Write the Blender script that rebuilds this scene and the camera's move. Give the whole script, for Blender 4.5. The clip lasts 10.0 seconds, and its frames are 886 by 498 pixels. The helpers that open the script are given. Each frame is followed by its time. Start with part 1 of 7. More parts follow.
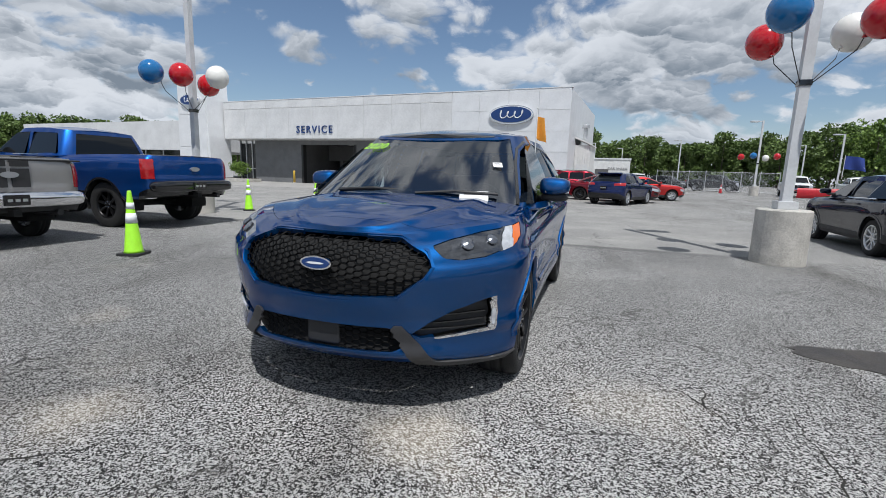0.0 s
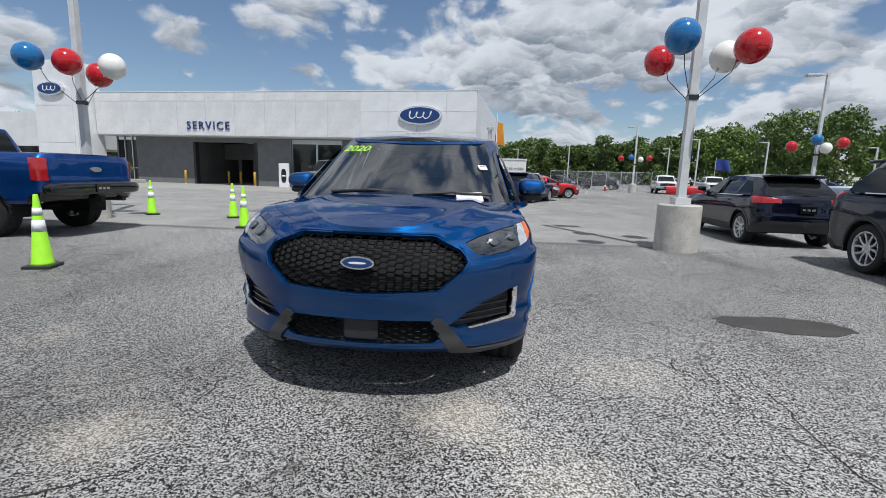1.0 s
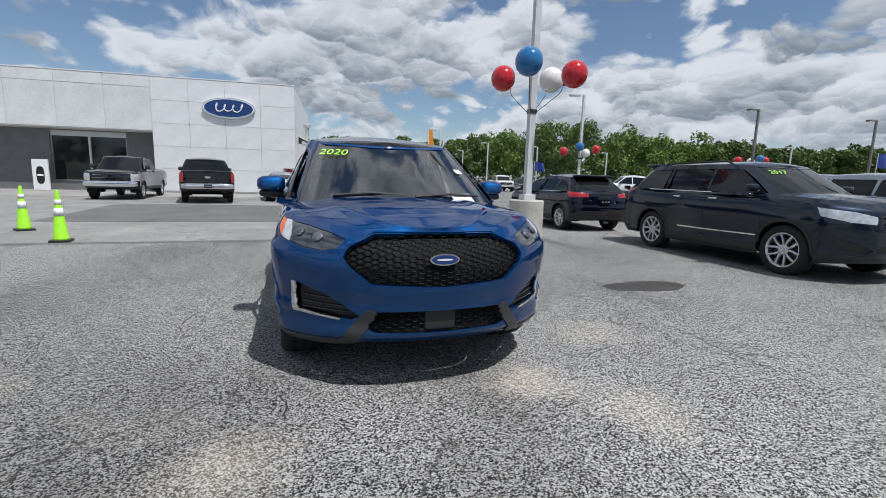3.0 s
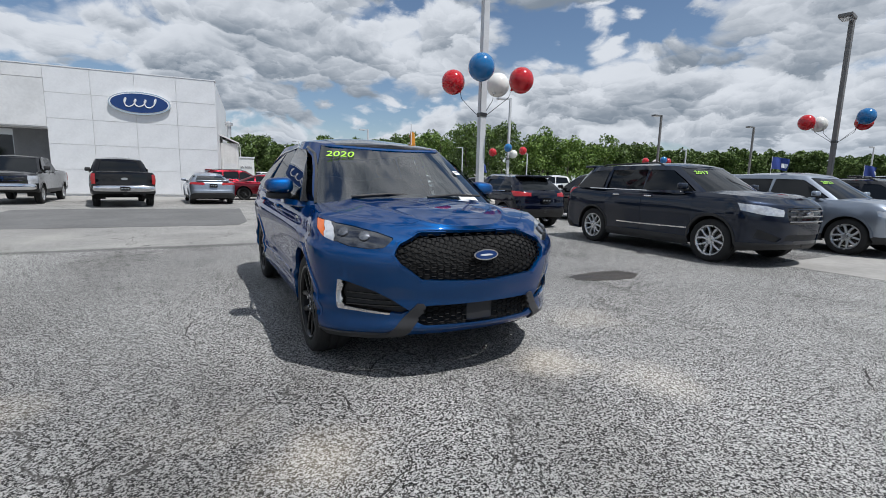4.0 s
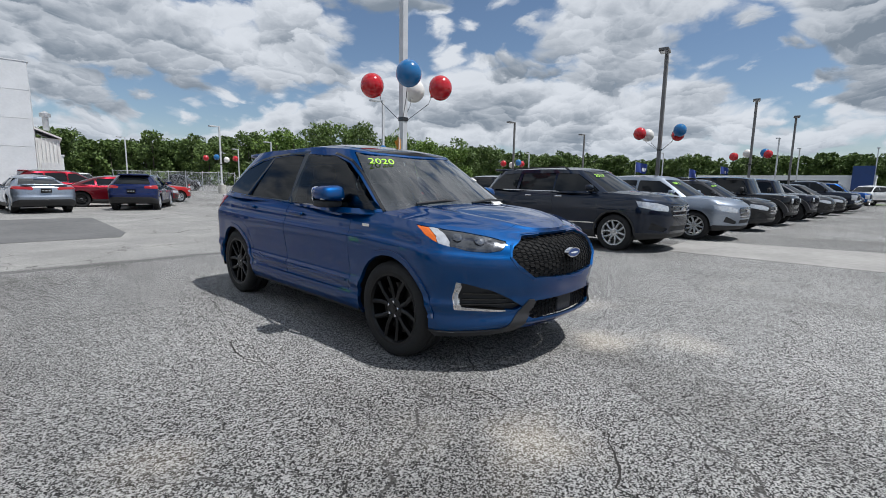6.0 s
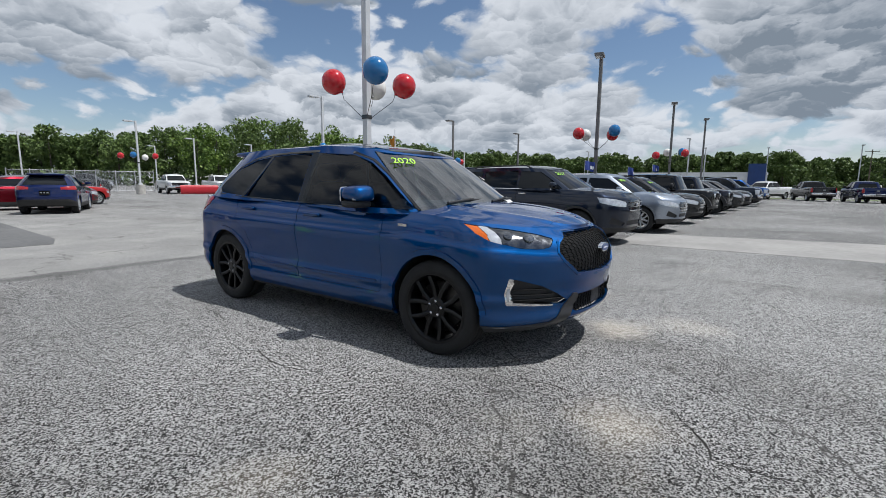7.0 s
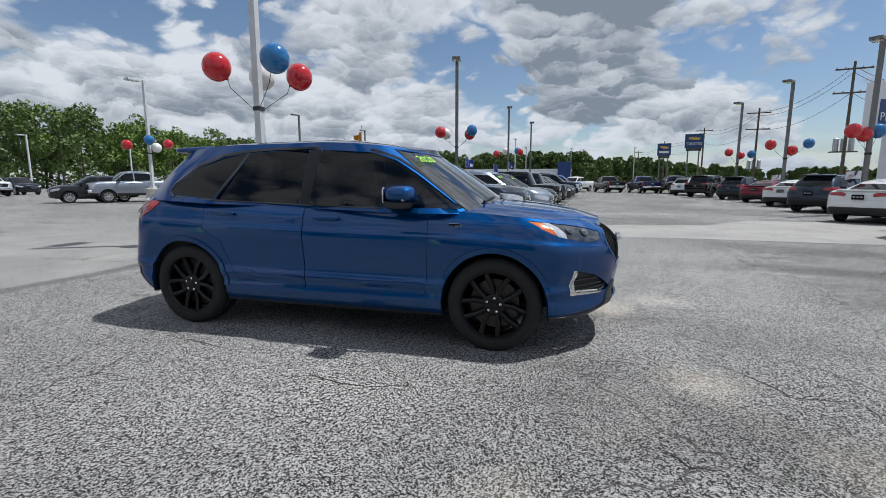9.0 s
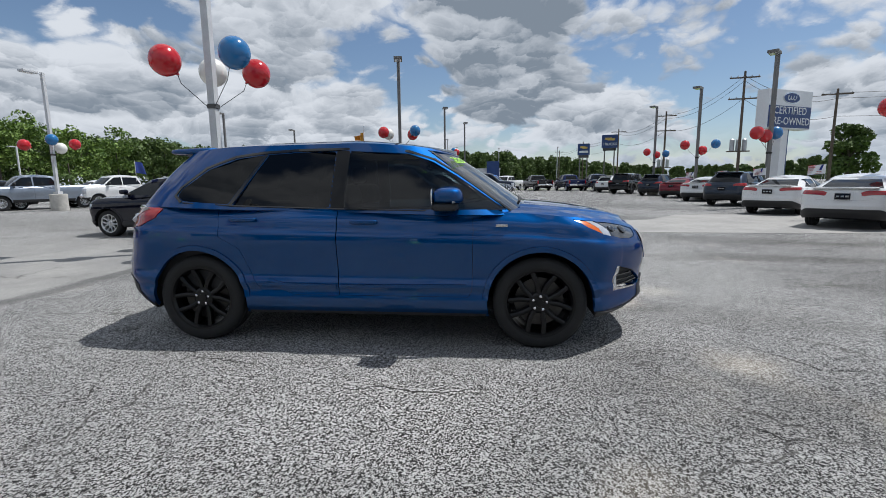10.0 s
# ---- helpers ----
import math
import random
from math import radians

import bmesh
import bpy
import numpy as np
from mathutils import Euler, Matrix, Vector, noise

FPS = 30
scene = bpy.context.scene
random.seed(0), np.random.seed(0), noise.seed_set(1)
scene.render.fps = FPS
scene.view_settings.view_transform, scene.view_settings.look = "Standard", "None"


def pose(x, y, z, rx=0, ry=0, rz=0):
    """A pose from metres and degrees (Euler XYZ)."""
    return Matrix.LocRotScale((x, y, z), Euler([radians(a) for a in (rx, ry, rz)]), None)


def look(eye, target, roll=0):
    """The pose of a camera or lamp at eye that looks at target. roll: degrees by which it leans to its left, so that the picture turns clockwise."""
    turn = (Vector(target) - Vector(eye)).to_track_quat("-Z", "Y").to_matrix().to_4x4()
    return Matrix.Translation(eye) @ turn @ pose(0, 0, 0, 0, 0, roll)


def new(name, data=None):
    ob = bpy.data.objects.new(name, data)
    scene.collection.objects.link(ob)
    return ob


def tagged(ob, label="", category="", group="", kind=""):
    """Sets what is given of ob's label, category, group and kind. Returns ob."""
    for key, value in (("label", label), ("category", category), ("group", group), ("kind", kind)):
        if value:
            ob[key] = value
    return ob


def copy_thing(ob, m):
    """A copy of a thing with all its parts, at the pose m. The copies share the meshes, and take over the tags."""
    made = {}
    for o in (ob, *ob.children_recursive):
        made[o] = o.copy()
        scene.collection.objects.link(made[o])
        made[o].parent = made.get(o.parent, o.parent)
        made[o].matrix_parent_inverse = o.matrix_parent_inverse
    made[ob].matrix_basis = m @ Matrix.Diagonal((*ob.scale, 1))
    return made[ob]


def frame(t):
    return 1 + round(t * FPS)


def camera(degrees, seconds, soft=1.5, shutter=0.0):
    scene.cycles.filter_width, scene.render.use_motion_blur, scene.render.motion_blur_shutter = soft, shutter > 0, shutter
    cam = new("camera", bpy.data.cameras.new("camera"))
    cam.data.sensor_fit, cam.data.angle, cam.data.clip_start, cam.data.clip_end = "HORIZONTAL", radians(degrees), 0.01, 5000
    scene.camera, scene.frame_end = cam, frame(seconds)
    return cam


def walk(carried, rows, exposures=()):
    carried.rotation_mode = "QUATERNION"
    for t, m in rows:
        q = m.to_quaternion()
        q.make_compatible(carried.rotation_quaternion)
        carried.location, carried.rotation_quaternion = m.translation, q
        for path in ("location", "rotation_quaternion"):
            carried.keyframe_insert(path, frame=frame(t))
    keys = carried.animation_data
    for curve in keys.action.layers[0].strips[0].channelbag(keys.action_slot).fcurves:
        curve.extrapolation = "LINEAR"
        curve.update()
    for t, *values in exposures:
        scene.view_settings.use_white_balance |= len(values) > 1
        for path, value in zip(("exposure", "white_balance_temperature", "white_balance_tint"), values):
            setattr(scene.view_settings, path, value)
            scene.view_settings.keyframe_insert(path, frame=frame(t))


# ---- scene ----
cam = camera(88.5, 10.0, 0.9)
# seconds, place, yaw, pitch and lean of the camera
PATH = [
    (0, -0.090, 0.281, 1.308, 18.36, -9.62, 1.76),
    (0.5, -0.396, 0.093, 1.301, 12.74, -9.57, 1.91),
    (1, -0.722, -0.068, 1.308, 6.07, -9.32, 1.75),
    (1.5, -1.103, -0.148, 1.293, -0.57, -9.32, 1.79),
    (2, -1.484, -0.213, 1.286, -6.95, -9.22, 1.92),
    (2.5, -1.876, -0.281, 1.307, -13.11, -9.02, 1.83),
    (4, -3.026, -0.195, 1.295, -27.97, -8.52, 1.40),
    (4.5, -3.386, 0.012, 1.291, -33.04, -8.59, 1.41),
    (5, -3.757, 0.190, 1.297, -37.22, -8.67, 1.48),
    (5.5, -4.156, 0.373, 1.315, -41.79, -8.31, 1.29),
    (7, -5.072, 1.211, 1.314, -54.62, -8.21, 0.64),
    (7.5, -5.267, 1.553, 1.305, -59.12, -8.36, 0.56),
    (8, -5.467, 1.931, 1.313, -63.95, -8.44, 0.44),
    (8.5, -5.636, 2.305, 1.327, -69.89, -8.38, 0.10),
    (9, -5.759, 2.708, 1.322, -74.98, -8.48, 0.06),
    (9.5, -5.855, 3.162, 1.316, -79.50, -8.44, -0.30),
    (10, -5.906, 3.609, 1.336, -83.94, -8.51, -0.64),
]
walk(cam, [(t, pose(x, y, z, 0, 0, yaw) @ pose(0, 0, 0, 90 + pitch) @ pose(0, 0, 0, 0, 0, lean)) for t, x, y, z, yaw, pitch, lean in PATH], [(0.0, -0.19, 6240, 10)])

# ---------------------------------------------------------------- sky, sun
TO_SUN = Vector((0.27, -0.48, 1.15)).normalized()
SUN_EL = math.asin(TO_SUN.z)


def node(nt, kind, **given):
    """A node; keyword values set its properties, or its inputs by name (spaces as underscores) or by i0, i1..."""
    n = nt.nodes.new(kind)
    for key, value in given.items():
        if key[0] == "i" and key[1:].isdigit():
            target = n.inputs[int(key[1:])]
        elif key.replace("_", " ") in n.inputs:
            target = n.inputs[key.replace("_", " ")]
        else:
            setattr(n, key, value)
            continue
        if isinstance(value, bpy.types.NodeSocket):
            nt.links.new(value, target)
        else:
            target.default_value = value
    return n


def calc(nt, op, a, b=0.0, c=0.0, clamp=False):
    return node(nt, "ShaderNodeMath", operation=op, use_clamp=clamp, i0=a, i1=b, i2=c).outputs[0]


def vcalc(nt, op, a, b=(0, 0, 0)):
    return node(nt, "ShaderNodeVectorMath", operation=op, i0=a, i1=b).outputs[0]


def span(nt, value, lo, hi, a=0.0, b=1.0):
    return node(nt, "ShaderNodeMapRange", Value=value, From_Min=lo, From_Max=hi, To_Min=a, To_Max=b, interpolation_type="SMOOTHSTEP").outputs[0]


def blend(nt, fac, a, b, how="MIX"):
    n = nt.nodes.new("ShaderNodeMix")
    n.data_type, n.blend_type, n.clamp_factor = "RGBA", how, True
    for index, value in ((0, fac), (6, a), (7, b)):
        if isinstance(value, bpy.types.NodeSocket):
            nt.links.new(value, n.inputs[index])
        else:
            n.inputs[index].default_value = value if index == 0 else (*value[:3], 1)
    return n.outputs[2]


def fbm(nt, vec, scale, detail=5.0, rough=0.55, lac=2.0, warp=0.0):
    return node(nt, "ShaderNodeTexNoise", Vector=vec, Scale=scale, Detail=detail, Roughness=rough, Lacunarity=lac, Distortion=warp).outputs["Fac"]


world = bpy.data.worlds.new("sky")
scene.world = world
world.use_nodes = True
wt = world.node_tree
wt.nodes.clear()
sky = node(wt, "ShaderNodeTexSky", sky_type="NISHITA", sun_disc=False, sun_elevation=SUN_EL, sun_rotation=math.atan2(TO_SUN.x, TO_SUN.y), air_density=1.0, dust_density=0.4, ozone_density=2.0)
way = node(wt, "ShaderNodeTexCoord").outputs["Generated"]
parts = node(wt, "ShaderNodeSeparateXYZ", Vector=way)
up = calc(wt, "MAXIMUM", parts.outputs[2], 0.0)
# heaped clouds on a low ceiling: smaller towards the horizon, with bright heads and flat grey undersides


def toward(bearing, lift):
    """A direction from its bearing (degrees left of +y) and height (degrees)."""
    b, e = radians(bearing), radians(lift)
    return (-math.sin(b) * math.cos(e), math.cos(b) * math.cos(e), math.sin(e))


def bank(bearing, lift, radius):
    """1 in the middle of a round patch of sky, 0 at its edge."""
    dot = node(wt, "ShaderNodeVectorMath", operation="DOT_PRODUCT", i0=way, i1=toward(bearing, lift)).outputs["Value"]
    return span(wt, dot, math.cos(radians(radius)), 1.0)


# the large banks and the wide blue gaps of the day: bearing, height, radius, density
bias = 0.0
for b, e, r, k in ((-91, 16.5, 11, 0.34), (-60, 13, 12, 0.10), (57, 13, 16, 0.16), (-9, 17, 12, 0.16), (-25, 20, 12, 0.10), (33, 12, 11, -0.26), (-13, 20, 9, -0.14), (-76, 19, 7, -0.24), (8, 19, 10, -0.12)):
    bias = calc(wt, "MULTIPLY_ADD", bank(b, e, r), k, bias)


# a warped dome in which every cell is one heap of cloud
k = calc(wt, "DIVIDE", 1.0, calc(wt, "MULTIPLY_ADD", up, 0.9, 0.55))
flat = node(wt, "ShaderNodeCombineXYZ", X=parts.outputs[0], Y=parts.outputs[1], Z=calc(wt, "MULTIPLY", up, 1.6)).outputs[0]
place = vcalc(wt, "ADD", node(wt, "ShaderNodeVectorMath", operation="SCALE", i0=flat, Scale=k).outputs[0], (5.3, 2.9, 1.7))


def warped(vec, scale, amount, detail):
    off = vcalc(wt, "SUBTRACT", node(wt, "ShaderNodeTexNoise", Vector=vec, Scale=scale, Detail=detail, Roughness=0.62).outputs["Color"], (0.5, 0.5, 0.5))
    return vcalc(wt, "ADD", vec, node(wt, "ShaderNodeVectorMath", operation="SCALE", i0=off, Scale=amount).outputs[0])


def heaps(scale, vec):
    """How far a place is from the middle of its heap, and how high above it."""
    v = node(wt, "ShaderNodeTexVoronoi", Vector=vec, Scale=scale, feature="SMOOTH_F1", Smoothness=0.22)
    rise = node(wt, "ShaderNodeSeparateXYZ", Vector=vcalc(wt, "SUBTRACT", vec, v.outputs["Position"])).outputs[2]
    return v.outputs["Distance"], calc(wt, "MULTIPLY", rise, scale)


bent = warped(warped(place, 2.6, 0.18, 2.0), 12.0, 0.09, 5.0)
field = calc(wt, "ADD", calc(wt, "MULTIPLY", calc(wt, "SUBTRACT", fbm(wt, place, 2.4, 3.0, 0.5), 0.5), 1.9), bias)
d1, r1 = heaps(3.9, bent)
d2, r2 = heaps(10.5, bent)
d3, r3 = heaps(24.0, bent)
one = calc(wt, "MULTIPLY", calc(wt, "SUBTRACT", 0.52, d1), 1.1)
two = calc(wt, "MULTIPLY", calc(wt, "SUBTRACT", 0.46, d2), 0.7)
tri = calc(wt, "MULTIPLY", calc(wt, "SUBTRACT", 0.45, d3), 0.22)
here = calc(wt, "ADD", calc(wt, "ADD", field, calc(wt, "SMOOTH_MAX", one, two, 0.2)), tri)
cover = span(wt, here, -0.13, 0.12)
rise = calc(wt, "MULTIPLY_ADD", r1, 0.52, calc(wt, "MULTIPLY_ADD", r2, 0.28, calc(wt, "MULTIPLY", r3, 0.12)))
thick = span(wt, here, 0.10, 0.85)
light = span(wt, calc(wt, "SUBTRACT", rise, calc(wt, "MULTIPLY", thick, 0.20)), -0.52, 0.24)
grey = span(wt, fbm(wt, vcalc(wt, "ADD", place, (11.0, 4.0, 2.0)), 2.1, 3.0, 0.55), 0.42, 0.64, 0.0, 0.30)
grey = calc(wt, "MULTIPLY_ADD", bank(-91, 16.5, 12), 0.36, calc(wt, "MULTIPLY", grey, span(wt, here, 0.0, 0.45)))
shade = calc(wt, "SUBTRACT", light, grey, clamp=True)
cloud = blend(wt, shade, (0.27, 0.32, 0.38), (0.88, 0.91, 0.95))
haze = span(wt, up, 0.0, 0.12, 0.5, 0.0)
cloud = blend(wt, haze, cloud, (0.60, 0.69, 0.79))
blue = node(wt, "ShaderNodeBackground", Color=sky.outputs[0], Strength=0.10)
white = node(wt, "ShaderNodeBackground", Color=cloud, Strength=0.92)
mixed = node(wt, "ShaderNodeMixShader", Fac=calc(wt, "MAXIMUM", cover, calc(wt, "MULTIPLY", haze, 0.8)), i1=blue.outputs[0], i2=white.outputs[0])
wt.links.new(mixed.outputs[0], node(wt, "ShaderNodeOutputWorld").inputs[0])

sun = new("sun", bpy.data.lights.new("sun", "SUN"))
sun.data.energy, sun.data.angle, sun.data.color = 4.6, radians(0.53), (1.0, 0.97, 0.93)
sun.matrix_world = look(TO_SUN * 50, (0, 0, 0))

# ---------------------------------------------------------------- materials


def material(name, color, rough=0.5, metal=0.0, spec=0.5, coat=0.0, vary=0.0, scale=6.0, bump=0.0, bump_scale=60.0, emit=None):
    """A surface with grain and blotches at two scales. Returns the material."""
    m = bpy.data.materials.new(name)
    m.use_nodes = True
    nt = m.node_tree
    b = nt.nodes["Principled BSDF"]
    b.inputs["Base Color"].default_value = (*color, 1)
    b.inputs["Roughness"].default_value = rough
    b.inputs["Metallic"].default_value = metal
    b.inputs["Specular IOR Level"].default_value = spec
    b.inputs["Coat Weight"].default_value = coat
    b.inputs["Coat Roughness"].default_value = 0.03
    pos = node(nt, "ShaderNodeTexCoord").outputs["Object"]
    if vary:
        n1, n2 = fbm(nt, pos, scale, 4), fbm(nt, pos, scale * 9, 3)
        f = calc(nt, "ADD", calc(nt, "MULTIPLY", n1, 0.65), calc(nt, "MULTIPLY", n2, 0.35))
        dark, pale = [c * (1 - vary) for c in color], [min(1, c * (1 + vary)) for c in color]
        nt.links.new(blend(nt, span(nt, f, 0.3, 0.7), dark, pale), b.inputs["Base Color"])
        nt.links.new(span(nt, n1, 0.3, 0.7, max(0.02, rough - 0.25 * vary), min(1, rough + 0.3 * vary)), b.inputs["Roughness"])
    if bump:
        bn = node(nt, "ShaderNodeBump", Strength=bump, Distance=0.01, Height=fbm(nt, pos, bump_scale, 4))
        nt.links.new(bn.outputs[0], b.inputs["Normal"])
    if emit:
        b.inputs["Emission Color"].default_value = (*emit[:3], 1)
        b.inputs["Emission Strength"].default_value = emit[3]
    return m


def paint(name, color, flake=0.5, rough=0.28):
    """Car paint: a pigmented or metallic coat with fine flakes under clear lacquer, a little dust on it."""
    m = bpy.data.materials.new(name)
    m.use_nodes = True
    nt = m.node_tree
    b = nt.nodes["Principled BSDF"]
    pos = node(nt, "ShaderNodeTexCoord").outputs["Object"]
    sparkle = fbm(nt, pos, 900.0, 1)
    dust = fbm(nt, pos, 2.2, 5)
    base = blend(nt, span(nt, sparkle, 0.3, 0.7), [c * 0.86 for c in color], [min(1, c * 1.14) for c in color])
    base = blend(nt, span(nt, dust, 0.5, 0.85, 0.0, 0.02), base, (0.32, 0.30, 0.27))
    nt.links.new(base, b.inputs["Base Color"])
    b.inputs["Metallic"].default_value = flake
    nt.links.new(span(nt, dust, 0.3, 0.8, rough, rough + 0.1), b.inputs["Roughness"])
    b.inputs["Coat Weight"].default_value = 1.0
    nt.links.new(span(nt, dust, 0.4, 0.85, 0.008, 0.04), b.inputs["Coat Roughness"])
    b.inputs["Coat IOR"].default_value = 1.5
    b.inputs["Specular IOR Level"].default_value = 0.12
    b.inputs["Specular Tint"].default_value = (*[min(1, 0.04 + 1.5 * c) for c in color], 1)  # the flop of flakes seen at a slant
    return m


def ground_material():
    """Worn lot of exposed aggregate: pale and dark chips, tyre-darkened lanes, washed-out blotches, fine cracks."""
    m = bpy.data.materials.new("worn_asphalt")
    m.use_nodes = True
    nt = m.node_tree
    b = nt.nodes["Principled BSDF"]
    pos = node(nt, "ShaderNodeNewGeometry").outputs["Position"]
    chip = node(nt, "ShaderNodeTexVoronoi", Vector=pos, Scale=128.0)
    tone = node(nt, "ShaderNodeSeparateColor", Color=chip.outputs["Color"]).outputs[0]
    small = node(nt, "ShaderNodeTexVoronoi", Vector=pos, Scale=260.0)
    tone2 = node(nt, "ShaderNodeSeparateColor", Color=small.outputs["Color"]).outputs[1]
    mix = calc(nt, "ADD", calc(nt, "MULTIPLY", tone, 0.6), calc(nt, "MULTIPLY", tone2, 0.4))
    base = blend(nt, span(nt, mix, 0.40, 0.63), (0.012, 0.012, 0.012), (0.61, 0.605, 0.585))
    clump = fbm(nt, pos, 75.0, 3, 0.75)
    base = blend(nt, span(nt, clump, 0.36, 0.62, 0.75, 0.0), base, (0.52, 0.52, 0.52), "MULTIPLY")
    broad = fbm(nt, pos, 0.16, 4, 0.55)
    mid = fbm(nt, pos, 0.75, 5, 0.6)
    base = blend(nt, span(nt, broad, 0.36, 0.64, 0.05, 0.9), base, (0.62, 0.62, 0.62), "MULTIPLY")
    base = blend(nt, span(nt, mid, 0.58, 0.74, 0.0, 0.55), base, (0.13, 0.12, 0.10), "ADD")
    stretched = vcalc(nt, "MULTIPLY", pos, (0.9, 0.22, 1.0))
    lane = fbm(nt, stretched, 0.8, 3, 0.5)
    base = blend(nt, span(nt, lane, 0.50, 0.72, 0.0, 0.9), base, (0.62, 0.61, 0.60), "MULTIPLY")
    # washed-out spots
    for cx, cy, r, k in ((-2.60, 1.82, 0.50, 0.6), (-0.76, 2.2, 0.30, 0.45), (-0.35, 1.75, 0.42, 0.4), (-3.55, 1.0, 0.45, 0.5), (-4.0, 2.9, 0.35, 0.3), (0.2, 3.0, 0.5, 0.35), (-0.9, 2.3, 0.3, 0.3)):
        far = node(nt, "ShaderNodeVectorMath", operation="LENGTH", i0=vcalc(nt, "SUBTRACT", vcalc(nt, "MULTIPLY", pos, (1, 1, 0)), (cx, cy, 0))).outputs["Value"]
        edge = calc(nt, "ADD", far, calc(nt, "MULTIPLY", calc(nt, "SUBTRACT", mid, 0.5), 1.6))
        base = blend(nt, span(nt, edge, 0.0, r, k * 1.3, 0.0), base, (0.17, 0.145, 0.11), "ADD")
    # farther parts of the lot are paler and smoother
    away = node(nt, "ShaderNodeSeparateXYZ", Vector=pos)
    wob = calc(nt, "MULTIPLY", calc(nt, "SUBTRACT", broad, 0.5), 3.0)
    edge_y = calc(nt, "ADD", away.outputs[1], calc(nt, "MULTIPLY", calc(nt, "SUBTRACT", mid, 0.5), 0.35))
    pale = span(nt, edge_y, 9.25, 9.5)
    pale = calc(nt, "MULTIPLY", pale, span(nt, calc(nt, "ADD", away.outputs[0], wob), 1.5, 4.5, 1.0, 0.35))
    smooth = blend(nt, span(nt, mid, 0.35, 0.7), (0.25, 0.246, 0.235), (0.34, 0.332, 0.312))
    base = blend(nt, calc(nt, "MULTIPLY", pale, 0.72), base, smooth)
    # dark tar joint where the two pavings meet
    joint = calc(nt, "ABSOLUTE", calc(nt, "SUBTRACT", edge_y, 9.2))
    joint = calc(nt, "MULTIPLY", span(nt, joint, 0.05, 0.22, 0.7, 0.0), span(nt, away.outputs[0], 1.0, 3.5, 1.0, 0.0))
    base = blend(nt, joint, base, (0.10, 0.098, 0.095))
    # cracks
    bent = vcalc(nt, "ADD", pos, node(nt, "ShaderNodeVectorMath", operation="SCALE", i0=node(nt, "ShaderNodeTexNoise", Vector=pos, Scale=2.6, Detail=6.0).outputs["Color"], Scale=0.7).outputs[0])
    crack = node(nt, "ShaderNodeTexVoronoi", Vector=bent, Scale=0.62, feature="DISTANCE_TO_EDGE").outputs["Distance"]
    seen = span(nt, fbm(nt, pos, 0.35, 2), 0.45, 0.55)
    line = calc(nt, "MULTIPLY", span(nt, crack, 0.002, 0.0095, 1.0, 0.0), seen)
    base = blend(nt, calc(nt, "MULTIPLY", line, 0.85), base, (0.045, 0.043, 0.04))
    nt.links.new(base, b.inputs["Base Color"])
    b.inputs["Roughness"].default_value = 0.85
    b.inputs["Specular IOR Level"].default_value = 0.3
    high = calc(nt, "SUBTRACT", calc(nt, "ADD", calc(nt, "MULTIPLY", tone, 0.6), chip.outputs["Distance"]), calc(nt, "MULTIPLY", line, 2.5))
    nt.links.new(node(nt, "ShaderNodeBump", Strength=0.45, Distance=0.005, Height=high).outputs[0], b.inputs["Normal"])
    return m


def leaf_material(name, dark, pale):
    m = bpy.data.materials.new(name)
    m.use_nodes = True
    nt = m.node_tree
    b = nt.nodes["Principled BSDF"]
    pick = node(nt, "ShaderNodeNewGeometry").outputs["Random Per Island"]
    pos = node(nt, "ShaderNodeNewGeometry").outputs["Position"]
    f = calc(nt, "ADD", calc(nt, "MULTIPLY", pick, 0.5), calc(nt, "MULTIPLY", fbm(nt, pos, 0.16, 3), 0.6))
    nt.links.new(blend(nt, span(nt, f, 0.25, 0.85), dark, pale), b.inputs["Base Color"])
    b.inputs["Roughness"].default_value = 0.55
    b.inputs["Specular IOR Level"].default_value = 0.3
    return m


ASPHALT = ground_material()
PATCH = material("dark_patched_asphalt", (0.13, 0.13, 0.128), 0.9, vary=0.25, scale=0.8, bump=0.4, bump_scale=90)
CRACKDARK = material("dirt_in_cracks", (0.022, 0.021, 0.019), 0.95, vary=0.3, scale=30)
WET = material("damp_stain", (0.048, 0.043, 0.038), 0.5, vary=0.35, scale=3, bump=0.3, bump_scale=120)
CONCRETE = material("cast_concrete", (0.46, 0.44, 0.40), 0.85, vary=0.22, scale=4, bump=0.5, bump_scale=40)
PAVING = material("pale_concrete_paving", (0.30, 0.292, 0.275), 0.88, vary=0.18, scale=0.7, bump=0.25, bump_scale=50)
GALV = material("galvanised_steel", (0.50, 0.51, 0.52), 0.45, 0.6, vary=0.12, scale=5)
WHITE_POLE = material("pale_grey_pole_paint", (0.56, 0.57, 0.58), 0.4, 0.0, vary=0.1, scale=4)
DARK_POLE = material("weathered_bronze_pole", (0.17, 0.165, 0.16), 0.5, 0.2, vary=0.15, scale=4)
PANEL = material("pale_grey_metal_panel", (0.74, 0.75, 0.76), 0.42, 0.1, vary=0.06, scale=1.2)
PANEL_TAN = material("weathered_grey_metal_panel", (0.68, 0.685, 0.685), 0.45, 0.1, vary=0.1, scale=0.8)
STUCCO = material("dark_grey_stucco", (0.16, 0.165, 0.17), 0.9, vary=0.14, scale=2, bump=0.3, bump_scale=70)
WHITEWALL = material("white_painted_wall", (0.70, 0.70, 0.68), 0.7, vary=0.1, scale=2)
# dark base colour that holds the dimness of the bay interior
INSIDE = material("shade_toned_lining", (0.10, 0.10, 0.10), 0.8, vary=0.2, scale=1)
DARKGLASS = material("dark_shop_glass", (0.012, 0.014, 0.016), 0.04, 0.0, 0.6)
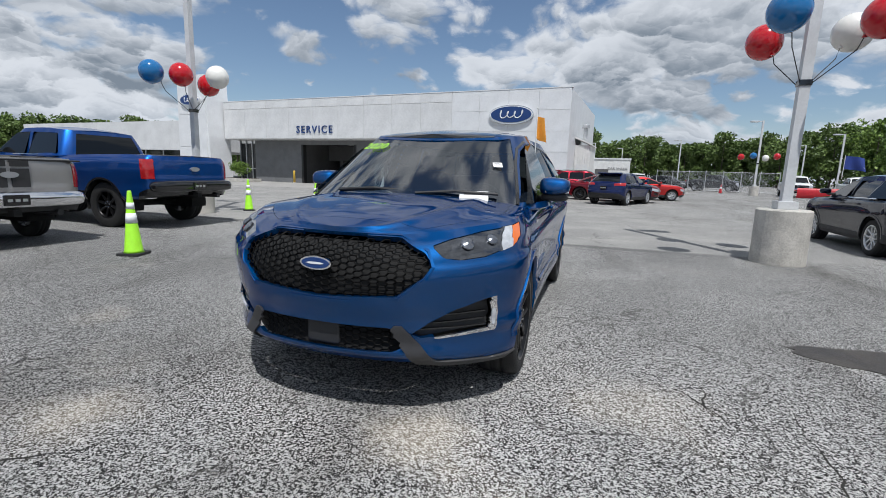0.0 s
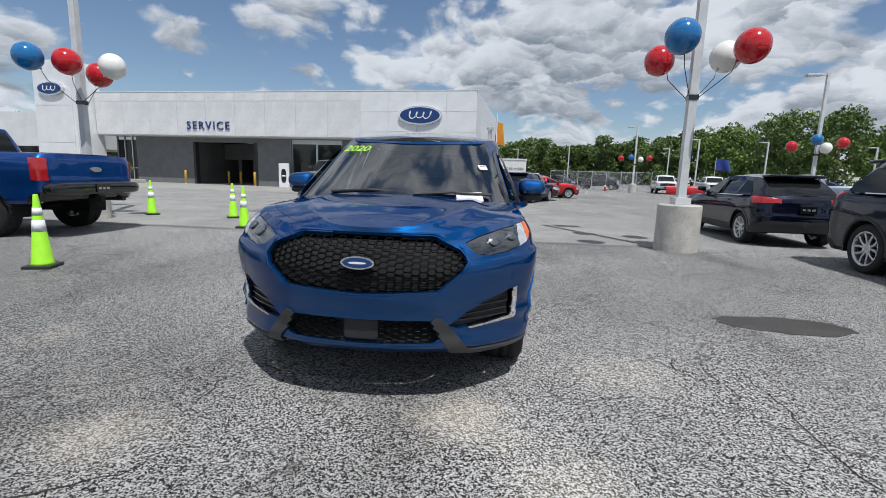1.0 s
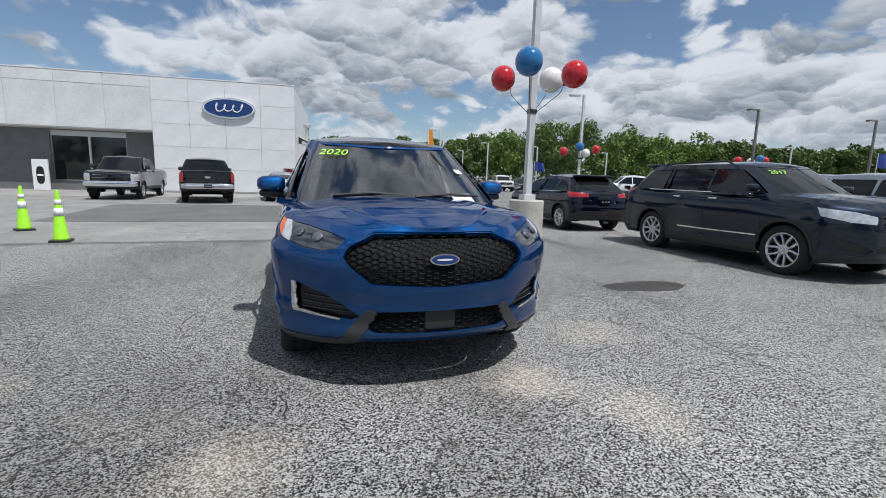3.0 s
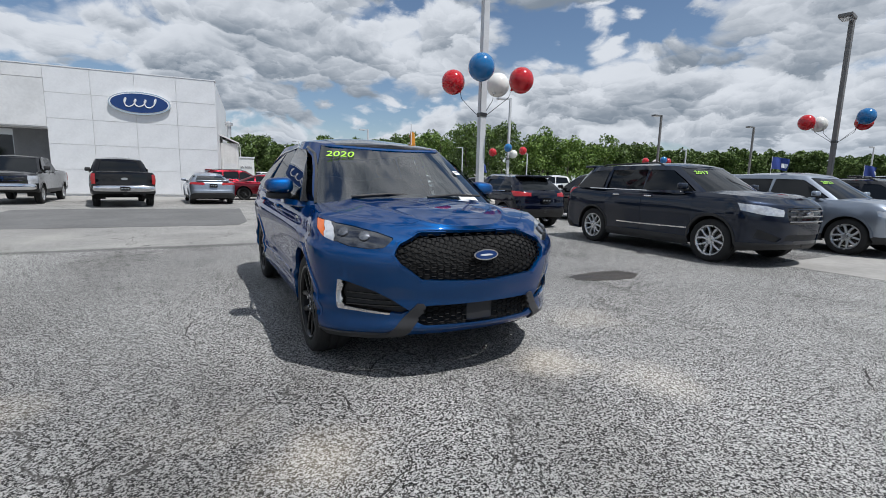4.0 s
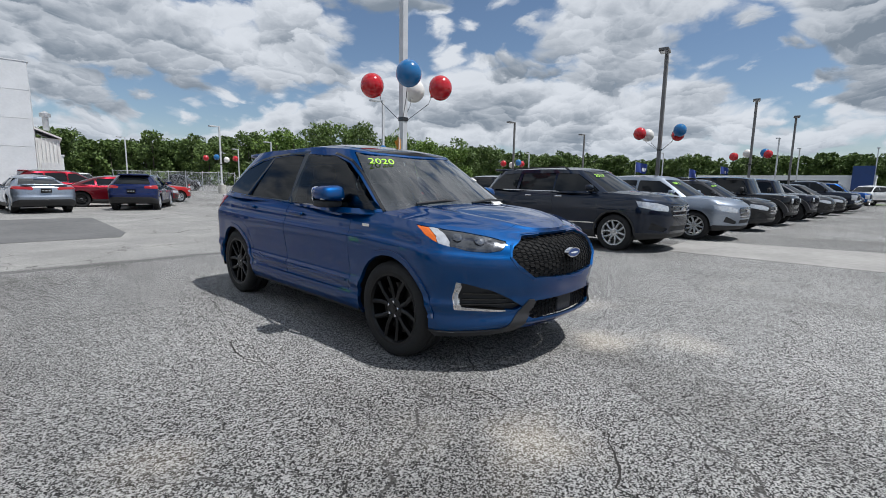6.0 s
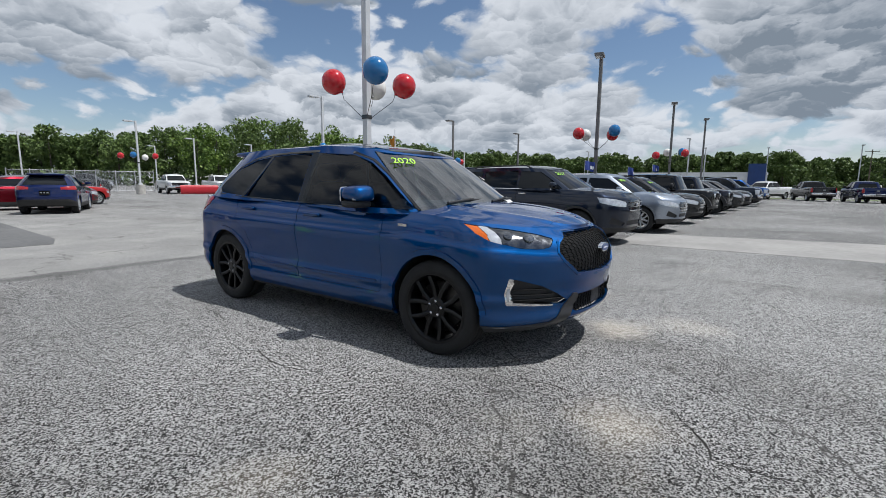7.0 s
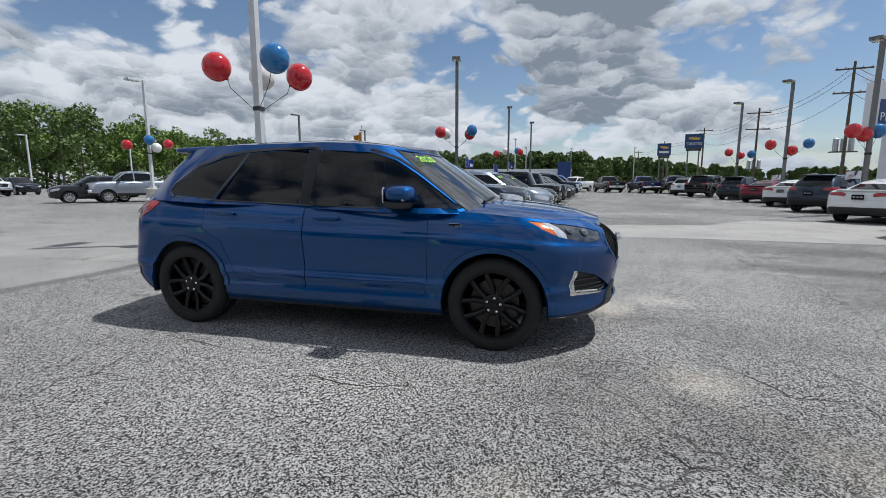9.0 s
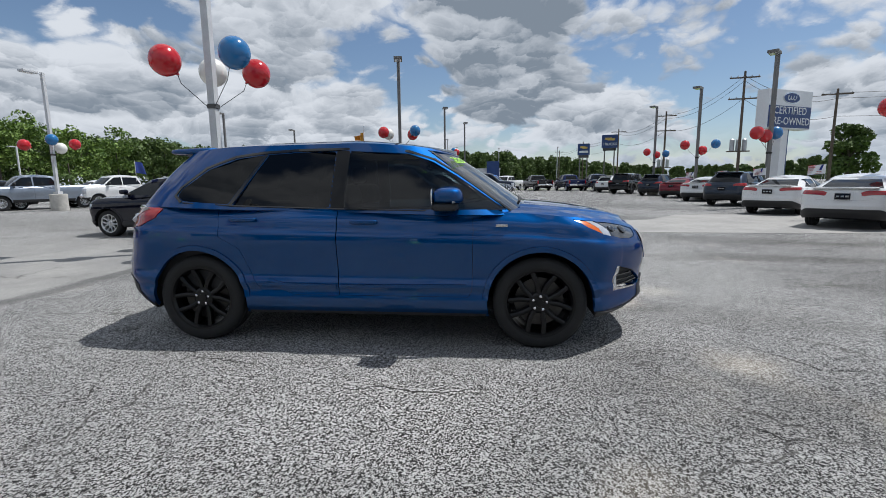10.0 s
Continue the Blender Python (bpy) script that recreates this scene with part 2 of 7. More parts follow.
RUBBER = material("tyre_rubber", (0.012, 0.012, 0.012), 0.75, vary=0.25, scale=8, bump=0.3, bump_scale=150)
BLACKPLASTIC = material("black_textured_plastic", (0.022, 0.022, 0.023), 0.6, vary=0.2, scale=12, bump=0.2, bump_scale=300)
LIPGREY = material("satin_dark_grey_plastic", (0.030, 0.030, 0.032), 0.45, vary=0.15, scale=10)
GLOSSBLACK = material("gloss_black", (0.008, 0.008, 0.009), 0.12, 0.0, 0.5, coat=0.6)
LINER = material("wheel_arch_liner", (0.009, 0.009, 0.009), 0.9, vary=0.2)
CHROME = material("chrome", (0.78, 0.78, 0.79), 0.08, 1.0, vary=0.04)
ALLOY = material("silver_alloy", (0.60, 0.61, 0.62), 0.28, 0.9, vary=0.06)
BLACKRIM = material("gloss_black_alloy", (0.004, 0.004, 0.0045), 0.32, 0.0, 0.28, coat=0.12)
DISC = material("brake_disc_steel", (0.06, 0.057, 0.054), 0.4, 0.9, vary=0.2, scale=20)
AMBER = material("amber_lens", (0.65, 0.13, 0.01), 0.15, coat=0.6)
REDLENS = material("red_lamp_lens", (0.36, 0.012, 0.014), 0.12, coat=0.8, vary=0.15, scale=25)
LAMPGLASS = material("clear_lamp_lens", (0.55, 0.57, 0.60), 0.10, 0.35, coat=1.0, vary=0.25, scale=18)
LAMPDARK = material("smoked_headlight_lens", (0.09, 0.095, 0.105), 0.09, 0.75, coat=1.0, vary=0.5, scale=14)
CARGLASS = material("tinted_car_window", (0.010, 0.012, 0.014), 0.03, 0.0, 0.32)
LAMPBOWL = material("lamp_reflector", (0.20, 0.21, 0.23), 0.12, 0.8, vary=0.3, scale=22)
LIME = material("lime_green_pvc", (0.36, 0.80, 0.03), 0.42, vary=0.08, scale=9)
REFLECT = material("white_reflective_band", (0.78, 0.80, 0.80), 0.35, vary=0.06)
YELLOW = material("safety_yellow_paint", (0.62, 0.40, 0.05), 0.5, vary=0.15)
ORANGE = material("orange_cloth", (0.72, 0.30, 0.03), 0.7, vary=0.12, scale=8)
REDBALL = material("red_balloon_vinyl", (0.50, 0.008, 0.014), 0.16, coat=0.5)
BLUEBALL = material("blue_balloon_vinyl", (0.01, 0.14, 0.36), 0.16, coat=0.5)
WHITEBALL = material("white_balloon_vinyl", (0.78, 0.77, 0.72), 0.25, coat=0.3, vary=0.05, scale=3)
SIGNBLUE = material("sign_blue", (0.012, 0.045, 0.17), 0.3, vary=0.08, scale=3)
SIGNWHITE = material("sign_white", (0.78, 0.79, 0.80), 0.35, vary=0.04)
SIGNGOLD = material("sign_gold", (0.62, 0.42, 0.10), 0.35, vary=0.05)
NEON = material("neon_green_window_paint", (0.42, 0.86, 0.05), 0.6, vary=0.08, scale=30)
PAPER = material("white_paper", (0.78, 0.78, 0.76), 0.7, vary=0.04)
GREYBAR = material("printed_grey", (0.18, 0.18, 0.19), 0.6)
FLAGBLUE = material("blue_flag_cloth", (0.02, 0.045, 0.22), 0.7, vary=0.15, scale=6)
FLAGRED = material("red_flag_cloth", (0.40, 0.03, 0.04), 0.7, vary=0.15, scale=6)
PLOWRED = material("red_plough_paint", (0.48, 0.02, 0.03), 0.4, vary=0.15, scale=3)
BARK = material("grey_bark", (0.09, 0.075, 0.06), 0.9, vary=0.3, scale=5, bump=0.5, bump_scale=25)
LEAF = leaf_material("deciduous_leaves", (0.068, 0.112, 0.030), (0.135, 0.20, 0.052))
LEAFPALE = leaf_material("young_leaves", (0.07, 0.13, 0.025), (0.20, 0.30, 0.06))
GRASS = material("mown_grass", (0.10, 0.14, 0.035), 0.9, vary=0.3, scale=0.6, bump=0.5, bump_scale=30)
TRIMGREY = material("satin_silver_trim", (0.55, 0.56, 0.57), 0.3, 0.8)
SEAT = material("black_cabin_leather", (0.02, 0.02, 0.021), 0.6, vary=0.2, scale=10)
WIRE = material("black_cable", (0.015, 0.015, 0.015), 0.6)
WOODPOLE = material("weathered_timber", (0.12, 0.095, 0.075), 0.9, vary=0.25, scale=6)


def pane(name, tint, front=0.05):
    """Thin glass: tinted, clear through, with the gloss of two faces."""
    m = bpy.data.materials.new(name)
    m.use_nodes = True
    nt = m.node_tree
    nt.nodes.clear()
    shine = node(nt, "ShaderNodeBsdfGlossy", Roughness=0.015, Color=(1, 1, 1, 1))
    clear = node(nt, "ShaderNodeBsdfTransparent", Color=(*tint, 1))
    graze = node(nt, "ShaderNodeLayerWeight", Blend=0.5).outputs["Facing"]
    fres = calc(nt, "MULTIPLY_ADD", calc(nt, "POWER", graze, 5.0), 0.9, front)
    mix = node(nt, "ShaderNodeMixShader", i0=fres, i1=clear.outputs[0], i2=shine.outputs[0])
    nt.links.new(mix.outputs[0], node(nt, "ShaderNodeOutputMaterial").inputs[0])
    return m


SCREEN = pane("windscreen_glass", (0.36, 0.43, 0.43), 0.21)
TINT = pane("privacy_glass", (0.03, 0.036, 0.038), 0.035)
FRONTGLASS = pane("side_glass", (0.15, 0.18, 0.18), 0.035)

# ---------------------------------------------------------------- mesh helpers


def mesh_from(name, verts, faces, mat, smooth=False):
    me = bpy.data.meshes.new(name)
    me.from_pydata([tuple(v) for v in verts], [], [tuple(f) for f in faces])
    for one in mat if isinstance(mat, (list, tuple)) else [mat]:
        me.materials.append(one)
    if smooth:
        me.polygons.foreach_set("use_smooth", [True] * len(me.polygons))
    me.update()
    return me


def part(name, bm, mat, parent=None, label="", smooth=False, at=None):
    """Link a bmesh as one mesh object under a thing or a part."""
    me = bpy.data.meshes.new(name)
    bm.normal_update()
    bm.to_mesh(me)
    bm.free()
    me.materials.append(mat)
    if smooth:
        me.polygons.foreach_set("use_smooth", [True] * len(me.polygons))
    ob = new(name, me)
    ob.parent = parent
    if at is not None:
        ob.matrix_basis = at
    return tagged(ob, label)


def piece(name, me, parent, at=None, label=""):
    """Link ready mesh data as one object."""
    ob = new(name, me)
    ob.parent = parent
    if at is not None:
        ob.matrix_basis = at
    return tagged(ob, label)


def thing(name, m, label, category, group="", kind=""):
    ob = new(name)
    ob.matrix_basis = m
    ob.empty_display_size = 0.2
    return tagged(ob, label, category, group, kind)


def box(bm, lo, hi, bevel=0.0):
    made = bmesh.ops.create_cube(bm, size=1.0)["verts"]
    for v in made:
        v.co = Vector([lo[i] + (v.co[i] + 0.5) * (hi[i] - lo[i]) for i in range(3)])
    if bevel:
        edges = list({e for v in made for e in v.link_edges})
        bmesh.ops.bevel(bm, geom=edges, offset=bevel, segments=2, affect="EDGES", profile=0.7)
    return bm


def boxm(lo, hi, bevel=0.0):
    return box(bmesh.new(), lo, hi, bevel)


def lathe(bm, profile, seg=32, axis="z", off=(0, 0, 0)):
    """Turn a profile of (radius, height) round an axis."""
    rings = []
    for r, h in profile:
        ring = []
        for k in range(seg):
            a = 2 * math.pi * k / seg
            p = (r * math.cos(a), r * math.sin(a), h) if axis == "z" else (h, r * math.cos(a), r * math.sin(a))
            ring.append(bm.verts.new(Vector(p) + Vector(off)))
        rings.append(ring)
    for a, b in zip(rings, rings[1:]):
        for k in range(seg):
            bm.faces.new((a[k], a[(k + 1) % seg], b[(k + 1) % seg], b[k]))
    if profile[0][0] > 1e-4:
        bm.faces.new(list(reversed(rings[0])))
    if profile[-1][0] > 1e-4:
        bm.faces.new(rings[-1])
    return bm


def tube(bm, points, radius, seg=8, taper=1.0):
    """A round bar through points."""
    pts = [Vector(p) for p in points]
    rings = []
    for i, p in enumerate(pts):
        d = (pts[min(i + 1, len(pts) - 1)] - pts[max(i - 1, 0)]).normalized()
        side = d.cross(Vector((0, 0, 1)) if abs(d.z) < 0.9 else Vector((1, 0, 0))).normalized()
        over = side.cross(d)
        r = radius * (1 + (taper - 1) * i / max(1, len(pts) - 1))
        rings.append([bm.verts.new(p + side * r * math.cos(2 * math.pi * k / seg) + over * r * math.sin(2 * math.pi * k / seg)) for k in range(seg)])
    for a, b in zip(rings, rings[1:]):
        for k in range(seg):
            bm.faces.new((a[k], a[(k + 1) % seg], b[(k + 1) % seg], b[k]))
    bm.faces.new(list(reversed(rings[0])))
    bm.faces.new(rings[-1])
    return bm


def prism(bm, outline, lo, hi, axis="y"):
    """A flat outline of (a, b) pairs made lo to hi thick along an axis (y: a is x, b is z; x: a is y, b is z; z: a is x, b is y)."""
    def put(a, b, d):
        return bm.verts.new({"y": (a, d, b), "x": (d, a, b), "z": (a, b, d)}[axis])
    one, two = [put(a, b, lo) for a, b in outline], [put(a, b, hi) for a, b in outline]
    n = len(outline)
    bm.faces.new(one)
    bm.faces.new(list(reversed(two)))
    for k in range(n):
        bm.faces.new((one[k], two[k], two[(k + 1) % n], one[(k + 1) % n]))
    bmesh.ops.recalc_face_normals(bm, faces=bm.faces)
    return bm


def ellipse(cx, cy, rx, ry, n=40, power=2.0):
    out = []
    for k in range(n):
        c, s = math.cos(2 * math.pi * k / n), math.sin(2 * math.pi * k / n)
        out.append((cx + rx * math.copysign(abs(c) ** (2 / power), c), cy + ry * math.copysign(abs(s) ** (2 / power), s)))
    return out


def words(name, text, size, mat, m, parent=None, depth=0.01, slant=0.0, spacing=1.0, label=""):
    """Raised writing, as a mesh in the xy plane of m, centred."""
    cu = bpy.data.curves.new(name, "FONT")
    cu.body, cu.size, cu.extrude, cu.shear, cu.space_character = text, size, depth, slant, spacing
    cu.align_x, cu.align_y, cu.resolution_u = "CENTER", "CENTER", 3
    tmp = bpy.data.objects.new(name, cu)
    scene.collection.objects.link(tmp)
    me = bpy.data.meshes.new_from_object(tmp.evaluated_get(bpy.context.evaluated_depsgraph_get()))
    bpy.data.objects.remove(tmp)
    bpy.data.curves.remove(cu)
    me.materials.clear()
    me.materials.append(mat)
    ob = new(name, me)
    ob.parent = parent
    ob.matrix_basis = m
    return tagged(ob, label)


# ---------------------------------------------------------------- ground

bm = bmesh.new()
bmesh.ops.create_grid(bm, x_segments=40, y_segments=40, size=1500)
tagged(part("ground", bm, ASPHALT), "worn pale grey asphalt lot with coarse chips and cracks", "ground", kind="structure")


def sheet(name, outline, z, mat, label, thick=0.003):
    return tagged(part(name, prism(bmesh.new(), outline, z - thick, z, "z"), mat), label, "pavement", kind="structure")


def blob(cx, cy, rx, ry, seed, n=36, rough=0.25):
    """An uneven round outline."""
    return [(cx + rx * r * math.cos(a), cy + ry * r * math.sin(a)) for a, r in ((2 * math.pi * k / n, 1 + rough * (noise.noise((math.cos(2 * math.pi * k / n) * 1.3, math.sin(2 * math.pi * k / n) * 1.3, seed)) + 0.5 * noise.noise((math.cos(2 * math.pi * k / n) * 4, math.sin(2 * math.pi * k / n) * 4, seed)))) for k in range(n))]


sheet("pavement_patch", [(-8.3, 13.2), (-2.2, 12.95), (-1.9, 14.0), (-1.7, 19.7), (-7.3, 20.1), (-8.6, 19.6)], 0.006, PATCH, "dark rectangular asphalt repair patch in the lot")
sheet("damp_stain", blob(2.05, 4.38, 0.62, 0.26, 3), 0.005, WET, "dark damp stain on the asphalt")
sheet("pavement_strip", [(5.7, 4.0), (8.3, 4.1), (9.6, -1.5), (11.8, -3.2), (12.0, -14.0), (5.4, -14.0), (5.9, -0.2)], 0.005, PAVING, "pale concrete strip across the parking lane")
CRACKS = (
    ((-2.37, 2.45), (-2.34, 2.30), (-2.36, 2.14)),
    ((-2.20, 1.67), (-2.22, 1.53), (-2.40, 1.43), (-2.65, 1.31), (-2.63, 1.10), (-2.59, 0.94)),
    ((5.38, -0.82), (3.79, -0.73), (2.77, -0.60), (1.68, -0.46), (0.76, -0.37), (-0.25, -0.22)),
    ((-3.47, 2.18), (-3.60, 2.11), (-3.60, 2.00)),
    ((-2.63, 0.94), (-2.73, 0.93), (-2.92, 0.95)),
    ((1.25, 1.40), (1.21, 1.14), (0.79, 0.94)),
    ((-1.86, 2.85), (-2.01, 2.70), (-2.10, 2.58)),
    ((-3.17, 4.58), (-3.16, 4.31), (-3.17, 4.08), (-3.21, 3.90), (-3.10, 3.55)),
    ((-2.85, 6.01), (-2.74, 5.90), (-2.81, 5.49), (-2.90, 5.23)),
    ((-3.56, 6.27), (-3.43, 6.16), (-3.27, 6.23)),
    ((0.63, 3.40), (0.60, 3.09), (0.74, 2.90)),
    ((1.07, 3.26), (1.05, 2.82), (1.03, 2.40), (1.01, 1.94), (1.07, 1.63)),
    ((0.46, 3.29), (0.62, 3.13), (0.82, 3.05)),
)


def crack(way_of, seed):
    """A jagged open crack as a narrow dark ribbon that thins towards its ends."""
    pts = []
    for (xa, ya), (xb, yb) in zip(way_of, way_of[1:]):
        n = max(2, round(math.hypot(xb - xa, yb - ya) / 0.045))
        pts += [Vector((xa + (xb - xa) * k / n, ya + (yb - ya) * k / n, 0.0)) for k in range(n)]
    pts.append(Vector((*way_of[-1], 0.0)))
    pts = [p + 0.05 * Vector((noise.noise(p * 5 + Vector((seed, 0, 0))), noise.noise(p * 5 + Vector((0, seed, 9))), 0)) + 0.018 * Vector((noise.noise(p * 23), noise.noise(p * 23 + Vector((7, 0, 0))), 0)) for p in pts]
    verts, faces = [], []
    for k, p in enumerate(pts):
        d = (pts[min(k + 1, len(pts) - 1)] - pts[max(k - 1, 0)]).normalized()
        s = math.sin(math.pi * (k + 0.5) / len(pts)) ** 0.5
        half = (0.0055 + 0.004 * noise.noise(p * 11)) * s
        side = Vector((-d.y, d.x, 0)) * max(half, 0.0012)
        verts += [p + side + Vector((0, 0, 0.003)), p - side + Vector((0, 0, 0.003))]
    faces = [(2 * k, 2 * k + 1, 2 * k + 3, 2 * k + 2) for k in range(len(pts) - 1)]
    ob = new("pavement_crack", mesh_from("pavement_crack", verts, faces, CRACKDARK))
    return tagged(ob, "thin jagged dark crack in the asphalt", "crack", kind="structure")


for number, line_of in enumerate(CRACKS):
    crack(line_of, 3.1 * number)
sheet("pavement_apron", [(-40, 25.2), (2.0, 25.6), (3.0, 46), (-40, 46)], 0.007, PAVING, "pale concrete apron in front of the service building")

# ---------------------------------------------------------------- service building

B = pose(-2.05, 30.55, 0, 0, 0, -5.0)  # right front corner; the facade runs along local -x
HB = 6.7
building = thing("service_building", B, "pale grey panelled car service building with a dark recessed ground floor", "building")


def panel_run(x0, x1, z0, z1, cols, rows, y, mat, parent):
    """Metal wall panels with open joints, standing proud of their backing."""
    w, h = (x1 - x0) / cols, (z1 - z0) / rows
    me = None
    for i in range(cols):
        for j in range(rows):
            if me is None:
                bm = boxm((0.006, -0.03, 0.006), (w - 0.006, 0.03, h - 0.006), 0.004)
                me = bpy.data.meshes.new("panel")
                bm.to_mesh(me)
                bm.free()
                me.materials.append(mat)
            piece("panel", me, parent, pose(x0 + i * w, y, z0 + j * h))


body = part("wall", boxm((-8.0, 0.04, 0), (0.0, 14, HB - 0.02)), PANEL, building, "pale grey full-height panel wall")
fascia = part("fascia", boxm((-29.6, 0.04, 3.62), (-8.0, 14, HB - 0.02)), PANEL_TAN, building, "pale grey metal fascia over the service bays")
panel_run(-8.0, 0.0, 0.12, HB, 4, 5, 0.0, PANEL, body)
panel_run(-29.6, -8.0, 3.62, 6.05, 9, 1, 0.0, PANEL_TAN, fascia)
panel_run(-29.6, -8.0, 6.06, HB, 9, 1, 0.0, PANEL_TAN, fascia)
part("coping", boxm((-29.6, -0.05, HB), (0.05, 0.35, HB + 0.05)), PANEL, building)
# recessed ground floor, with the drive-through bay and the shop windows cut through
part("soffit", boxm((-29.6, 0.05, 3.56), (-8.0, 2.2, 3.62)), PANEL_TAN, building)
for x0, x1, z0, z1 in ((-27.4, -22.2, 0, 3.56), (-16.7, -13.9, 0, 3.56), (-9.9, -8.0, 0, 3.56), (-13.9, -9.9, 0, 0.55), (-22.2, -16.7, 3.2, 3.56), (-13.9, -9.9, 3.5, 3.56)):
    part("wall", boxm((x0, 1.25, z0), (x1, 1.55, z1)), STUCCO, building, "dark grey rendered wall")
# bay interior: its shade is put into the lining colour
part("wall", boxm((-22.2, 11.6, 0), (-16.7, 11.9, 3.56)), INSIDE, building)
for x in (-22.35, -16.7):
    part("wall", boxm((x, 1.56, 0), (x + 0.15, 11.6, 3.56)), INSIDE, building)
part("bay_frame", boxm((-22.2, 1.2, 0), (-22.0, 1.6, 3.2)), BLACKPLASTIC, building)
part("bay_frame", boxm((-16.9, 1.2, 0), (-16.7, 1.6, 3.2)), BLACKPLASTIC, building)
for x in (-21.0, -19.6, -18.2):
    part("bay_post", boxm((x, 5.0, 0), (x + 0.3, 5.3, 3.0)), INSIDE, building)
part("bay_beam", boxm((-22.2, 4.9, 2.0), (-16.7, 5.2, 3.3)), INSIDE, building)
for x0, x1 in ((-13.9, -11.9), (-11.9, -9.9)):
    win = part("window", boxm((x0 + 0.06, 1.42, 0.6), (x1 - 0.06, 1.45, 3.2)), DARKGLASS, building, "dark shop window")
    for lo, hi in (((x0, 1.34, 0.55), (x0 + 0.06, 1.5, 3.5)), ((x1 - 0.06, 1.34, 0.55), (x1, 1.5, 3.5)), ((x0 + 0.06, 1.34, 0.55), (x1 - 0.06, 1.5, 0.61)), ((x0 + 0.06, 1.34, 3.19), (x1 - 0.06, 1.5, 3.5))):
        part("window_frame", boxm(lo, hi), TRIMGREY, win)
# glazed entrance beside the tower
for k in range(3):
    x0 = -29.3 + k * 0.7
    win = part("window", boxm((x0 + 0.04, 1.42, 0.1), (x0 + 0.66, 1.45, 3.3)), DARKGLASS, building, "dark entrance glazing")
    part("window_frame", boxm((x0 - 0.04, 1.34, 0), (x0 + 0.04, 1.5, 3.56)), TRIMGREY, win)
    part("window_frame", boxm((x0 + 0.04, 1.36, 1.05), (x0 + 0.66, 1.5, 1.11)), TRIMGREY, win)
# tapering entrance tower and the low wing beyond it
tower = part("tower", prism(bmesh.new(), [(-33.4, 0), (-29.5, 0), (-29.85, 8.75), (-33.2, 8.75)], -1.6, 0.6), PANEL, building, "pale panelled entrance tower")
for z0, z1 in ((0.1, 2.8), (2.82, 5.5), (5.52, 8.6)):
    part("panel", boxm((-33.15, -1.66, z0), (-29.85, -1.61, z1), 0.01), PANEL, tower)
wing = part("wing", boxm((-62, 0.3, 2.6), (-33.4, 12, 5.3)), PANEL_TAN, building, "low grey wing with a dark window band")
part("window", boxm((-62, 0.9, 0.5), (-34.2, 1.0, 2.6)), DARKGLASS, building)
part("wall", boxm((-62, 0.8, 0), (-34.2, 1.2, 0.5)), STUCCO, building)
for k in range(10):
    part("mullion", boxm((-36.5 - 2.6 * k, 0.84, 0.5), (-36.4 - 2.6 * k, 0.95, 2.6)), TRIMGREY, building)

letters = thing("wall_lettering", B @ pose(-19.8, -0.06, 4.30, 90), "dark blue raised capital letters on the fascia", "sign")
words("letters", "SERVICE", 0.82, SIGNBLUE, pose(0, 0, 0), letters, 0.04, 0, 1.25)


def oval_sign(m, rx, ry, label):
    """A blue oval sign with a silver rim and a plain pale scroll in place of its lettering."""
    sign = thing("oval_sign", m, label, "sign")
    part("rim", prism(bmesh.new(), ellipse(0, 0, rx, ry, 56), -0.16, 0.0), CHROME, sign, "silver rim")
    part("band", prism(bmesh.new(), ellipse(0, 0, rx * 0.955, ry * 0.90, 56), -0.18, -0.15), SIGNWHITE, sign)
    part("face", prism(bmesh.new(), ellipse(0, 0, rx * 0.92, ry * 0.83, 56), -0.20, -0.17), SIGNBLUE, sign, "deep blue face")
    # one slanted looping stroke, with a taller loop at each end
    loops = []
    for k in range(97):
        a = 2 * math.pi * 3.5 * k / 96
        tall = 0.30 + 0.16 * abs(2 * k / 96 - 1) ** 2
        y = tall * math.sin(a)
        loops.append((rx * (-0.56 + 1.12 * k / 96 + 0.085 * math.cos(a) + 0.10 * y), -0.205, ry * y))
    part("scroll", tube(bmesh.new(), loops, 0.055 * ry, 6), SIGNWHITE, sign, "white looping scroll")
    return sign


oval_sign(B @ pose(-3.75, -0.04, 5.12), 1.47, 0.61, "large blue oval sign with silver rim on the panel wall")
oval_sign(B @ pose(-31.5, -1.68, 6.7), 1.15, 0.48, "blue oval sign with silver rim on the tower")

kiosk = thing("directory_sign", B @ pose(-14.1, 0.5, 0), "white free-standing sign board with a black oval", "sign")
part("board", boxm((-0.4, -0.06, 0), (0.4, 0.06, 1.75), 0.02), SIGNWHITE, kiosk)
part("oval", prism(bmesh.new(), ellipse(0, 0.85, 0.2, 0.5, 30, 3), -0.075, -0.06), GLOSSBLACK, kiosk, "black oval")
part("strip", boxm((-0.15, -0.08, 0.8), (0.15, -0.076, 0.9)), SIGNWHITE, kiosk)


def bollard(m):
    ob = thing("bollard", m, "yellow painted steel bollard by the service bay", "bollard", "bay bollards")
    part("post", lathe(bmesh.new(), [(0.09, 0), (0.09, 0.95), (0.07, 1.02), (0.0, 1.05)], 20), YELLOW, ob, smooth=True)
    part("collar", lathe(bmesh.new(), [(0.13, 0.0), (0.13, 0.03), (0.092, 0.05)], 20), CONCRETE, ob)
    return ob


first = bollard(B @ pose(-22.4, 0.5, 0))
for x, y in ((-16.5, 0.5), (-20.5, 3.0), (-19.4, 3.0)):
    copy_thing(first, B @ pose(x, y, 0))


